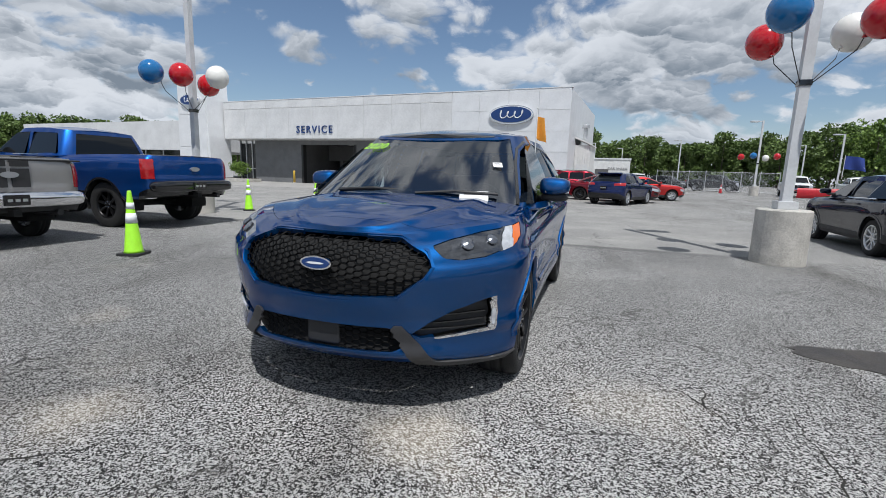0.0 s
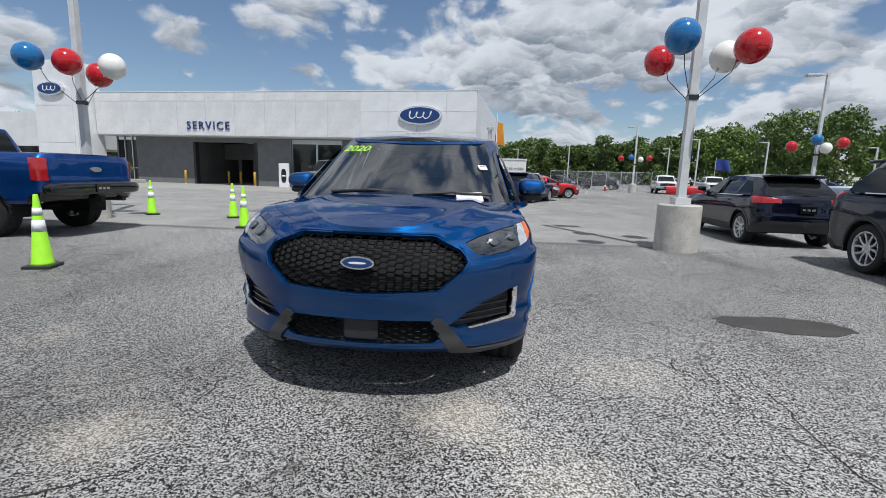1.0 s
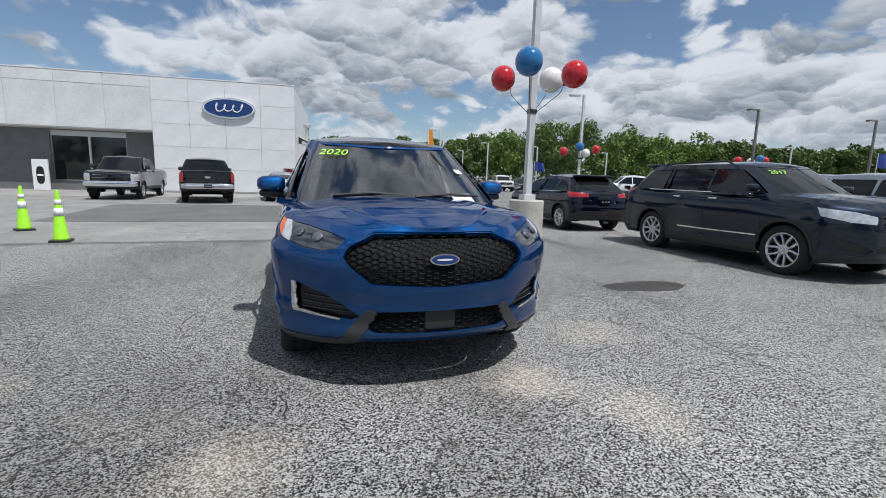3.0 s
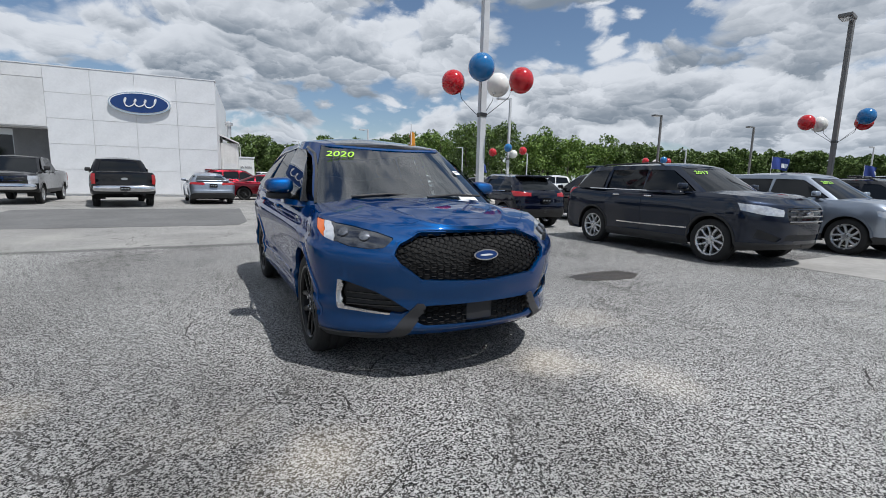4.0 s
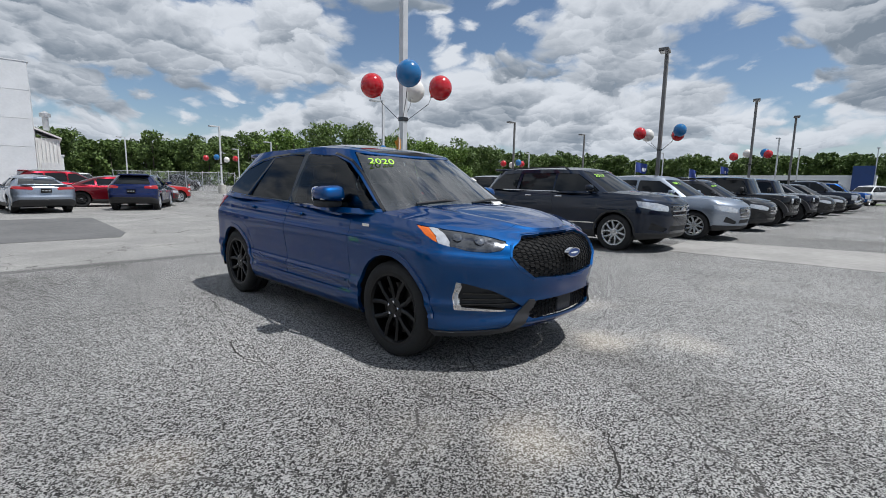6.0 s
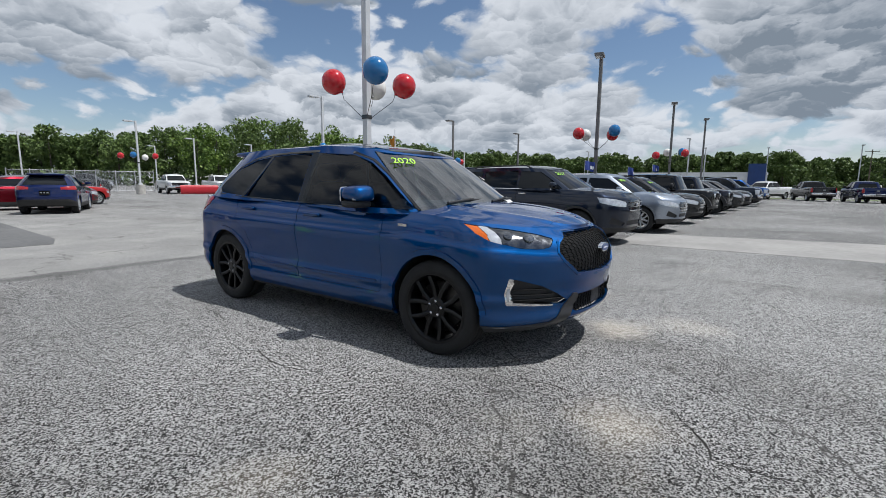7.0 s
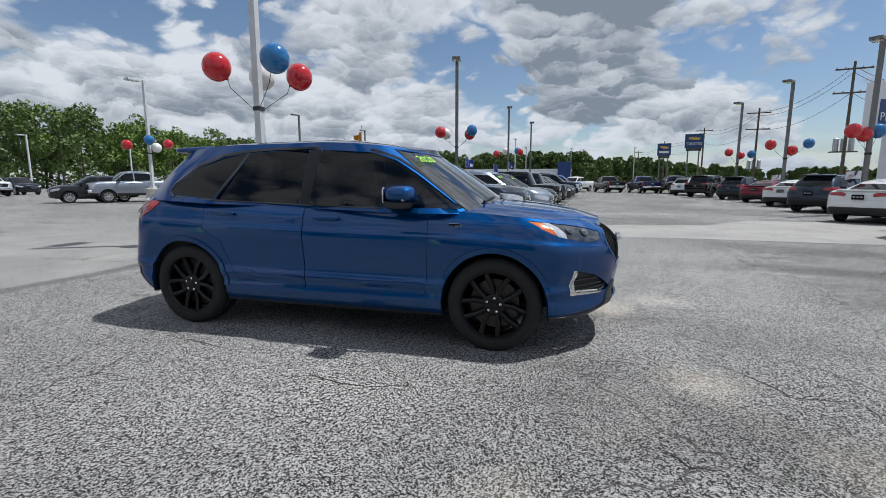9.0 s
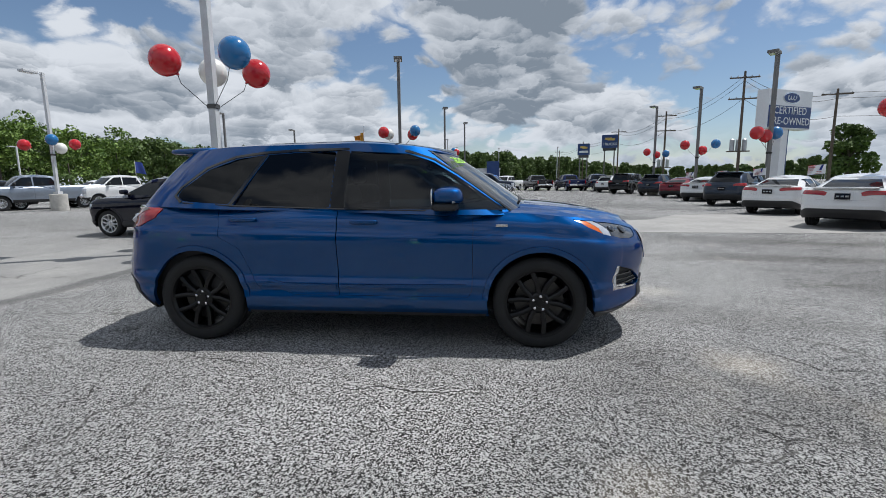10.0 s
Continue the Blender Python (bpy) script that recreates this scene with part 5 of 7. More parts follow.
    cab.cut("rear_window_side", "y", [(-0.285, 1.128), (-0.265, 1.590), (-0.60, 1.588), (-0.85, 1.572), (-1.085, 1.158)], mat=TINT, offset=-0.004, rim=0.004)
    cab.cut("quarter_window", "y", [(-1.120, 1.165), (-0.885, 1.570), (-1.11, 1.540), (-1.35, 1.450), (-1.55, 1.290), (-1.57, 1.235), (-1.51, 1.192)], mat=TINT, offset=-0.003, rim=0.004)
    emit_panels(car, cab, BLUE, "cabin_frame", 0.02)
    top = make_lid(c, cab, [(-1.95, 0.035), (-1.2, 0.055), (-0.3, 0.065), (0.45, 0.035)], 18, 2.0)
    top.cut("glass_roof", "x", [(-0.2, -0.95), (0.47, -0.95), (0.49, 0.2), (0.50, 2.0), (-0.2, 2.0)], mat=GLOSSBLACK, single=True, offset=0.002, rim=0.0, label="black glass roof panel")
    emit_panels(car, top, BLUE, "roof", 0.0)
    # trims round the side glass
    dlo = [(1.19, 1.098), (1.08, 1.176), (0.775, 1.390), (0.575, 1.510), (0.36, 1.580), (-0.20, 1.610), (-0.60, 1.607), (-0.90, 1.588), (-1.13, 1.556), (-1.37, 1.465), (-1.57, 1.302), (-1.605, 1.235), (-1.53, 1.182)]
    lo = nwin
    strip(cab, "y", dlo, 0.030, 0.006, GLOSSBLACK, "window_trim", car, lo=lo)
    strip(cab, "y", [(1.12, 1.100), (0.5, 1.108), (0.0, 1.114), (-0.6, 1.132), (-1.1, 1.152), (-1.51, 1.178)], 0.013, 0.008, GLOSSBLACK, "belt_trim", car, lo=lo, label="thin black belt trim")
    strip(cab, "y", [(-1.103, 1.155), (-0.87, 1.578)], 0.035, 0.004, GLOSSBLACK, "window_divider", car, lo=lo)
    # arch lips, door creases and lower moulding
    for yc in (ax, -ax):
        strip(body, "y", arc(yc, R, ar + 0.016, 3, 177, 40), 0.055, 0.010, BLUE, "arch_lip", car, depth=0.022)
    strip(body, "y", [(0.84, 0.505), (0.3, 0.50), (-0.19, 0.495)], 0.030, 0.009, BLUE, "door_crease", car, depth=0.014)
    strip(body, "y", [(-0.22, 0.495), (-0.66, 0.505), (-0.80, 0.54)], 0.030, 0.009, BLUE, "door_crease", car, depth=0.014)

    # grille mesh of hexagons
    def hexes(poly, z0, z1, u1, s, name, only=0):
        bm = bmesh.new()
        done = set()
        rows_, cols_ = int((z1 - z0) / (s * 0.87)) + 2, int(u1 / (s * 1.5)) + 2
        for i in range(-cols_, cols_ + 1):
            for j in range(rows_):
                cu, cz = i * s * 1.62, z0 + (j + 0.5 * (i % 2)) * s * 1.12
                ring = [(cu + s * 1.06 * math.cos(radians(60 * k)), cz + s * 0.64 * math.sin(radians(60 * k))) for k in range(6)]
                for a, b in zip(ring, ring[1:] + ring[:1]):
                    mid = ((a[0] + b[0]) / 2, (a[1] + b[1]) / 2)
                    key = (round(mid[0], 3), round(mid[1], 3))
                    if key in done or only * mid[0] < 0 or not within(poly, np.array([abs(mid[0]), mid[1]])):
                        continue
                    done.add(key)
                    pa, pb = [body.point("u", abs(q[0]), q[1], -0.018) * (math.copysign(1, q[0] if abs(q[0]) > 1e-6 else 1), 1, 1) for q in (a, b)]
                    tube(bm, [pa, pb], 0.0038, 4)
        part(name, bm, MESHBLACK, car, "gloss black honeycomb mesh")
    hexes(gp, 0.655, 0.97, 0.63, 0.0275, "grille_mesh")
    for half in (1, -1):
        hexes([(0.12, 0.507), (0.38, 0.507), (0.395, 0.48), (0.425, 0.42), (0.39, 0.396), (0.12, 0.390)], 0.375, 0.52, 0.45, 0.025, "intake_mesh", half)
    part("sensor_cover", rounded((-0.10, 2.30, 0.384), (0.10, 2.355, 0.513), 9), BLACKPLASTIC, car)
    rimline = gp[1:-1]
    strip(body, "u", [(0.0, 0.974), (0.15, 0.974)] + [(a + (0.012 if a > 0.4 else 0), z + (0.008 if z > 0.86 else -0.012)) for a, z in rimline] + [(0.15, 0.646), (0.0, 0.645)], 0.022, 0.006, BLUE, "grille_rim", car, depth=0.02)
    badge = part("badge", prism(bmesh.new(), ellipse(0, 0.832, 0.092, 0.036, 40), 0, 0.03), CHROME, car, "chrome-rimmed oval badge", at=pose(0, 2.385, 0))
    part("badge_face", prism(bmesh.new(), ellipse(0, 0.832, 0.080, 0.028, 40), 0.0, 0.033), SIGNBLUE, badge)
    part("badge_scroll", prism(bmesh.new(), ellipse(0.0, 0.832, 0.050, 0.006, 20), 0.0, 0.035), SIGNWHITE, badge)

    # lamps in the headlights and fog recesses
    for sx in (1, -1):
        for a, z, r in ((0.78, 0.938, 0.030), (0.93, 0.955, 0.026)):
            p = body.point("u", a, z, 0.0)
            lamp = lathe(bmesh.new(), [(r * 1.25, -0.004), (r * 1.25, 0.006), (r, 0.008), (r * 0.7, 0.012), (0.0, 0.016)], 20)
            nrm = Vector(body.point("u", a, z, 0.01) - p).normalized()
            q = nrm.to_track_quat("Z", "Y").to_matrix().to_4x4()
            lamp.transform(Matrix.Translation(p) @ q)
            if sx < 0:
                lamp = mirrored(lamp)
            part("projector", lamp, LAMPBOWL, car, smooth=True)
        p = body.point("u", 0.972, 0.555, 0.004)
        bm = rounded((-0.013, -0.007, -0.062), (0.013, 0.007, 0.062), 4)
        bm.transform(Matrix.Translation((p[0], p[1], p[2])) @ pose(0, 0, 0, 0, 0, -48))
        part("fog_lamp", bm if sx > 0 else mirrored(bm), LAMPGLASS, car)
        for k in range(3):
            line = [body.point("u", a, 0.500 + 0.035 * k, -0.022) for a in (0.55 + 0.07 * k, 0.75, 0.93)]
            bm = tube(bmesh.new(), line, 0.006, 5)
            part("fog_fin", bm if sx > 0 else mirrored(bm), GLOSSBLACK, car)
        # mirror
        def pinch(p):
            p.z *= 1 - 0.22 * (p.x + 1) / 2
            p.y *= 1 - 0.15 * p.z
            return p
        cap = rounded((0.905, 0.60, 1.150), (1.135, 0.825, 1.300), 3.2, taper=pinch)
        base = rounded((0.915, 0.585, 1.108), (1.12, 0.79, 1.175), 3.5)
        stalk = rounded((0.83, 0.64, 1.105), (0.98, 0.73, 1.150), 4)
        glass = rounded((0.935, 0.586, 1.150), (1.11, 0.602, 1.28), 5)
        for name, bm, mat in (("mirror", cap, BLUE), ("mirror_base", base, BLACKPLASTIC), ("mirror_stalk", stalk, BLACKPLASTIC), ("mirror_glass", glass, CHROME)):
            part(name, bm if sx > 0 else mirrored(bm), mat, car)
        ind = tube(bmesh.new(), [(0.955, 0.815, 1.185), (1.05, 0.805, 1.183), (1.125, 0.755, 1.180)], 0.008, 6)
        part("mirror_indicator", ind if sx > 0 else mirrored(ind), LAMPGLASS, car)
        # handles
        for yh, zh in ((0.02, 1.018), (-0.985, 1.040)):
            p = body.point("y", yh, zh, 0.0)
            bm = rounded((p[0] - 0.002, yh - 0.115, zh - 0.017), (p[0] + 0.036, yh + 0.115, zh + 0.019), 3.6)
            part("door_handle", bm if sx > 0 else mirrored(bm), BLUE, car)
            dent = rounded((p[0] - 0.02, yh - 0.075, zh - 0.036), (p[0] + 0.004, yh + 0.075, zh - 0.004), 2.6)
            part("handle_recess", dent if sx > 0 else mirrored(dent), BLACKPLASTIC, car)
        # white strip of the tail light
        line = [body.point("r", a, z, 0.012) for a, z in ((0.12, 1.085), (0.55, 1.085), (0.78, 1.06))]
        bm = tube(bmesh.new(), line, 0.016, 6)
        part("reversing_lamp", bm if sx > 0 else mirrored(bm), LAMPGLASS, car)
        line = [body.point("r", a, z, 0.010) for a, z in ((0.74, 1.13), (0.98, 1.125), (0.84, 1.03), (0.72, 1.0))]
        bm = tube(bmesh.new(), line, 0.024, 6)
        part("clear_tail_lens", bm if sx > 0 else mirrored(bm), LAMPGLASS, car, "clear section of the tail light")
        p = body.point("y", 1.12, 0.985, 0.004)
        bm = box(bmesh.new(), (p[0] - 0.004, 1.075, 0.978), (p[0] + 0.006, 1.165, 1.0), 0.002)
        part("side_badge", bm if sx > 0 else mirrored(bm), CHROME, car, "small chrome trim badge")
    # spoiler, wipers, aerial, plate recess
    def wedge(p):
        p.z *= 0.55 + 0.45 * (p.y + 1) / 2
        return p
    part("spoiler", rounded((-0.57, -1.93, 1.575), (0.57, -1.42, 1.672), 4.5, 36, taper=wedge), BLUE, car)
    part("aerial", rounded((-0.03, -1.48, 1.665), (0.03, -1.32, 1.715), 2.5), GLOSSBLACK, car)
    for x0, x1 in ((0.55, -0.05), (-0.10, -0.68)):
        part("wiper", tube(bmesh.new(), [(x0, 1.33 - 0.18 * x0 * x0, 1.155), ((x0 + x1) / 2, 1.30, 1.178), (x1, 1.285 - 0.12 * x1 * x1, 1.165)], 0.011, 6), BLACKPLASTIC, car)
    part("rear_plate_recess", rounded((-0.28, -2.27, 0.80), (0.28, -2.20, 0.95), 5), BLACKPLASTIC, car)
    underbody(car, c)
    add_wheels(car, c)

    # cabin inside
    part("cabin_floor", boxm((-0.80, -2.1, 0.40), (0.80, 1.0, 0.50)), SEAT, car)
    part("cabin_side", boxm((-0.86, -2.0, 0.45), (-0.82, 0.95, 1.07)), SEAT, car)
    part("cabin_side", boxm((0.82, -2.0, 0.45), (0.86, 0.95, 1.07)), SEAT, car)
    part("dashboard", rounded((-0.80, 0.55, 0.80), (0.80, 1.20, 1.115), 4, 40), SEAT, car)
    part("headliner", boxm((-0.55, -1.7, 1.575), (0.55, 0.25, 1.60), 0.01), GREYBAR, car)
    for x in (-0.38, 0.38):
        seat = part("front_seat", rounded((x - 0.26, -0.25, 0.60), (x + 0.26, 0.32, 0.82), 4), SEAT, car)
        part("seat_back", rounded((x - 0.25, -0.42, 0.72), (x + 0.25, -0.18, 1.32), 4), SEAT, seat)
        part("headrest", rounded((x - 0.13, -0.45, 1.32), (x + 0.13, -0.32, 1.50), 3), SEAT, seat)
    part("rear_bench", rounded((-0.66, -1.45, 0.70), (0.66, -1.15, 1.28), 5), SEAT, car)
    wheel = part("steering_wheel", lathe(bmesh.new(), [(0.165 + 0.016 * math.cos(a), 0.016 * math.sin(a)) for a in [2 * math.pi * k / 8 for k in range(9)]], 32), SEAT, car, at=pose(-0.38, 0.42, 1.06, 68))
    part("wheel_hub", rounded((-0.16, -0.05, -0.02), (0.16, 0.05, 0.02), 3), SEAT, wheel)
    part("rear_view_mirror", rounded((-0.12, 0.42, 1.44), (0.12, 0.46, 1.50), 3), GLOSSBLACK, car)
    # writing on the windscreen, price sheet and stickers
    def on_screen(x, z, out=0.006):
        base = cab.p[:nwin]
        d = (base[..., 0] - abs(x)) ** 2 + (base[..., 2] - z) ** 2
        i, j = np.unravel_index(np.argmin(d), d.shape)
        p, q = base[i, j].copy(), Vector(cab.n[i, j])
        p[0] = x
        if x < 0:
            q.x = -q.x
        return Vector(p) + q * out, q
    p, q = on_screen(0.50, 1.50, 0.012)
    up_ = Vector((0, 0, 1)) - q * q.z
    up_.normalize()
    right = up_.cross(q)
    m = Matrix((right, up_, q)).transposed().to_4x4()
    m.translation = p
    words("painted_year", "2020", 0.125, NEON, m, car, 0.001, 0.12, 1.0, "hand-painted neon green figures")
    for x, z, w, h in ((-0.52, 1.145, 0.10, 0.055), (-0.60, 1.36, 0.035, 0.03)):
        p, q = on_screen(x, z, 0.004)
        up_ = (Vector((0, 0, 1)) - q * q.z).normalized()
        m = Matrix((up_.cross(q), up_, q)).transposed().to_4x4()
        m.translation = p
        sheet_ = part("window_label", boxm((-w, -h, 0), (w, h, 0.002)), PAPER, car, "white paper label", at=m)
        part("print", boxm((-w * 0.7, h * 0.2, 0.002), (w * 0.7, h * 0.6, 0.0026)), GREYBAR, sheet_)
    return car


build_hero(HERO)

# ---------------------------------------------------------------- the other vehicles


def shape(kind, L, W, H, wb, R, fo, hood=1.02, nose=0.92, belt=1.05, ws=(1.2, 0.5), rear=(-2.1, -1.7), roof_w=0.64, res=0.62, rim_r=None, ground=0.24, rim_mat=ALLOY, spokes=5, style="pair", tyre_w=0.235, blunt=0.0, deck=None):
    """Measures of a vehicle: overall length, width, height, wheelbase, tyre radius, front overhang, heights of hood, nose and belt, foot and head of the windscreen and of the rear glass."""
    yf, yr = wb / 2 + fo, wb / 2 + fo - L
    k = 1 - blunt
    front = [(v, yf - k * d) for v, d in ((0, 0.11), (0.1, 0.05), (0.3, 0.02), (0.55, 0.0), (0.75, 0.01), (0.9, 0.05), (1, 0.17))]
    back = [(v, yr + k * d) for v, d in ((0, 0.11), (0.2, 0.02), (0.4, 0.0), (0.52, 0.03), (0.7, 0.05), (0.88, 0.08), (1, 0.14))]
    cowl = ws[0] - 0.12
    if deck:
        top = [(yr, deck - 0.03), (yr + 0.25, deck), (rear[0] + 0.1, belt + 0.02), (0, belt), (cowl, hood), ((cowl + yf) / 2, hood - 0.25 * (hood - nose)), (yf, nose)]
    else:
        top = [(yr, belt + 0.05), (yr + 0.5, belt + 0.06), (0, belt), (cowl, hood), ((cowl + yf) / 2, hood - 0.25 * (hood - nose)), (yf, nose)]
    edge = H - 0.075
    return dict(kind=kind, L=L, W=W, H=H, wb=wb, R=R, arch=R + 0.05, rim_r=rim_r or R - 0.115, tyre_w=tyre_w, rim_mat=rim_mat, spokes=spokes, rim_style=style, yf=yf, yr=yr, nose=nose, belt=belt,
                res=res, nv=max(20, round(44 * res)), nvc=max(12, round(24 * res)), flare=0.02, cowl=ws[0] - 0.1, pan=ground + 0.02, ridge=0.008, deck=deck,
                side=[(0, 0.94), (0.10, 0.975), (0.3, 0.975), (0.5, 0.99), (0.66, 1.0), (0.82, 0.99), (0.92, 0.965), (1, 0.91)],
                front=front, rear=back, front_bow=((0.03, 0.12, 0.35) if blunt > 0.5 else (0.06, 0.26, 0.55)), rear_bow=((0.01, 0.05, 0.2) if blunt > 0.5 else (0.03, 0.12, 0.38)), top=top,
                bottom=[(yr, ground + 0.12), (yr + 0.4, ground + 0.04), (0, ground), (wb / 2 + 0.3, ground + 0.02), (yf, ground + 0.09)],
                roof=[(rear[1] - 0.1, edge - 0.06), (rear[1] + 0.4, edge - 0.02), ((ws[1] + rear[1]) / 2, edge), (ws[1] - 0.3, edge - 0.02), (ws[1] + 0.1, edge - 0.06)],
                cabin=dict(w0=W / 2 * 0.895, w1=roof_w, f0=ws[0], f1=ws[1], r0=rear[0], r1=rear[1], bow=((0.10, 0.06) if blunt > 0.5 else (0.2, 0.1)), rbow=((0.03, 0.05) if kind == "pickup" else (0.10, 0.10)), scuttle=0.03))


def side_windows(c, cuts):
    """Polygons of the side glass between the belt and the roof, split at the pillars in cuts."""
    g, b = c["cabin"], c["belt"] + 0.035
    t = c["H"] - 0.175
    z0, z1 = c["belt"], c["H"] - 0.075
    def front_y(z):
        s = (z - z0) / (z1 - z0)
        return g["f0"] + (g["f1"] - g["f0"]) * s - sum(g["bow"]) * 0.92 - 0.03
    def rear_y(z):
        s = (z - z0) / (z1 - z0)
        return g["r0"] + (g["r1"] - g["r0"]) * s + sum(g["rbow"]) + 0.10
    edges = [None] + list(cuts) + [None]
    out = []
    for k in range(len(edges) - 1):
        a, d = edges[k], edges[k + 1]
        right = [(front_y(b), b), (front_y((b + t) / 2), (b + t) / 2), (front_y(t) - 0.03, t - 0.01)] if a is None else [(a - 0.035, b), (a - 0.035, t + 0.01)]
        left = [(rear_y(t) + 0.05, t - 0.015), (rear_y((b + t) / 2) + 0.02, (b + t) / 2 + 0.02), (rear_y(b), b + 0.02)] if d is None else [(d + 0.035, t + 0.01), (d + 0.035, b)]
        out.append(right + left)
    return out


def plate(car, y, z, front=False):
    ob = part("number_plate", boxm((-0.155, y - 0.008, z - 0.078), (0.155, y + 0.008, z + 0.078), 0.004), GLOSSBLACK, car, "number plate with plain bars")
    for x in (-0.09, 0.0, 0.09):
        part("bar", boxm((x - 0.03, y + (0.009 if front else -0.012), z - 0.02), (x + 0.03, y + (0.012 if front else -0.009), z + 0.02)), TRIMGREY, ob)


def vehicle(name, label, category, c, mat, x, y, yaw, pillars=(-0.2,), dark=None, group="", year=None, lamps="suv", z=0.0, rails=False):
    """One parked vehicle with its doors, glass, lamps and wheels."""
    car = thing(name, pose(x, y, z, 0, 0, yaw), label, category, group)
    body, counts = make_body(c)
    ax, R, nose, belt, yf, yr = c["wb"] / 2, c["R"], c["nose"], c["belt"], c["yf"], c["yr"]
    low = c["pan"] + 0.14
    dark = dark or BLACKPLASTIC
    for yc in (ax, -ax):
        body.cut("arch", "y", arc(yc, R, c["arch"], -40, 220, 24), mat=None)
    hw = c["W"] / 2
    gw, g0, g1 = {"suv": (0.52, 0.36, 0.09), "sedan": (0.42, 0.26, 0.10), "pickup": (0.72, 0.42, 0.06), "jeep": (0.62, 0.30, 0.06)}[lamps]
    body.cut("grille", "u", [(-0.1, nose - g1), (gw - 0.06, nose - g1), (gw, nose - g1 - 0.08), (gw - 0.08, nose - g0), (-0.1, nose - g0)], mat=GLOSSBLACK, single=True, offset=-0.02, rim=0.0, label="dark grille")
    if lamps == "pickup":
        body.cut("headlight", "u", [(gw + 0.02, nose - 0.05), (hw + 0.12, nose - 0.04), (hw + 0.10, nose - 0.34), (gw + 0.02, nose - 0.36)], mat=LAMPGLASS, gap=0.003, label="clear headlight")
    elif lamps == "jeep":
        pass
    else:
        body.cut("headlight", "u", [(gw + 0.02, nose - 0.13), (hw * 0.8, nose - 0.07), (hw + 0.22, nose - 0.03), (hw + 0.20, nose - 0.15), (hw * 0.85, nose - 0.22), (gw + 0.04, nose - 0.24)], mat=LAMPGLASS, gap=0.003, label="clear headlight")
        body.cut("fog_recess", "u", [(hw * 0.52, low + 0.10), (hw * 0.92, low + 0.24), (hw * 0.95, low + 0.10), (hw * 0.6, low + 0.04)], mat=BLACKPLASTIC, offset=-0.02)
    body.cut("lower_intake", "u", [(-0.1, low + 0.16), (hw * 0.45, low + 0.16), (hw * 0.5, low + 0.06), (-0.1, low + 0.06)], mat=BLACKPLASTIC, single=True, offset=-0.02, rim=0.0)
    body.cut("front_bumper_lip", "u", [(-0.1, low), (hw + 0.45, low + 0.02), (hw + 0.45, 0), (-0.1, 0)], mat=dark, single=True, offset=0.006)
    cuts = [c["cabin"]["f0"] - sum(c["cabin"]["bow"]) - 0.05] + list(pillars[: (1 if len(pillars) == 1 else 2)])
    back = -ax + c["arch"] - 0.05 if c["kind"] != "pickup" else c["cabin"]["r0"] + 0.12
    body.cut("front_door", "y", [(cuts[0], 2.4), (cuts[0] + 0.02, low), (cuts[1] + 0.0, low), (cuts[1], 2.4)], paint=True, gap=0.003)
    body.cut("rear_door", "y", [(cuts[1] - 0.004, 2.4), (cuts[1] - 0.004, low), (max(back, -ax + c["arch"] + 0.03), low), (back, R + 0.36), (back - 0.05, 2.4)], paint=True, gap=0.003)
    body.cut("sill_trim", "y", [(ax, low), (ax, 0), (-ax, 0), (-ax, low)], mat=dark)
    tl = belt + 0.02
    if c["kind"] == "pickup":
        body.cut("tail_light", "r", [(hw - 0.13, belt - 0.02), (hw + 0.13, belt - 0.02), (hw + 0.13, belt - 0.40), (hw - 0.13, belt - 0.40)], mat=REDLENS, gap=0.003, offset=0.006, label="red tail light")
        body.cut("tailgate", "r", [(-0.1, belt + 0.2), (hw - 0.14, belt + 0.2), (hw - 0.14, belt - 0.52), (-0.1, belt - 0.52)], paint=True, single=True, gap=0.004)
    elif c["kind"] == "sedan":
        body.cut("tail_light", "r", [(0.36, c["deck"] - 0.06), (hw + 0.16, c["deck"] - 0.05), (hw + 0.10, c["deck"] - 0.16), (0.36, c["deck"] - 0.17)], mat=REDLENS, gap=0.003, offset=0.004, label="red tail light")
        body.cut("boot_lid", "r", [(-0.1, c["deck"] + 0.2), (0.55, c["deck"] + 0.2), (0.55, c["deck"] - 0.30), (-0.1, c["deck"] - 0.30)], paint=True, single=True, gap=0.003)
    else:
        body.cut("tail_light", "r", [(0.42, tl - 0.02), (hw + 0.2, tl + 0.02), (hw + 0.10, tl - 0.14), (0.42, tl - 0.12)], mat=REDLENS, gap=0.003, offset=0.004, label="red tail light")
        body.cut("tailgate", "r", [(-0.1, tl + 0.3), (hw * 0.72, tl + 0.3), (hw * 0.70, low + 0.30), (-0.1, low + 0.30)], paint=True, single=True, gap=0.003)
    body.cut("rear_bumper_lip", "r", [(-0.1, low + 0.16), (hw * 0.8, low + 0.16), (hw + 0.2, low + 0.02), (hw + 0.2, 0), (-0.1, 0)], mat=dark, single=True, offset=0.006)
    emit_panels(car, body, mat, "body", 0.02)
    lid = make_lid(c, body, [(yr, 0.02), (0, 0.03), (c["cowl"], 0.06), ((c["cowl"] + yf) / 2, 0.055), (yf, 0.015)], 14, 2.4)
    if c["kind"] == "pickup":
        a = [i for i, p in enumerate(body.p[:, -1]) if p[1] < c["cabin"]["r0"] - 0.05]
        lid.block("bed_cover", a[0], lid.p.shape[0] - 2, 1, 13, mat=BLACKPLASTIC, single=True, gap=0.003, label="black bed cover")
    emit_panels(car, lid, mat, "hood", 0.0)
    cab, cc = make_cabin(c)
    nwin, nc, nrear = cc[0] + cc[1], cab.p.shape[0] - 1, cc[-1] + cc[-2]
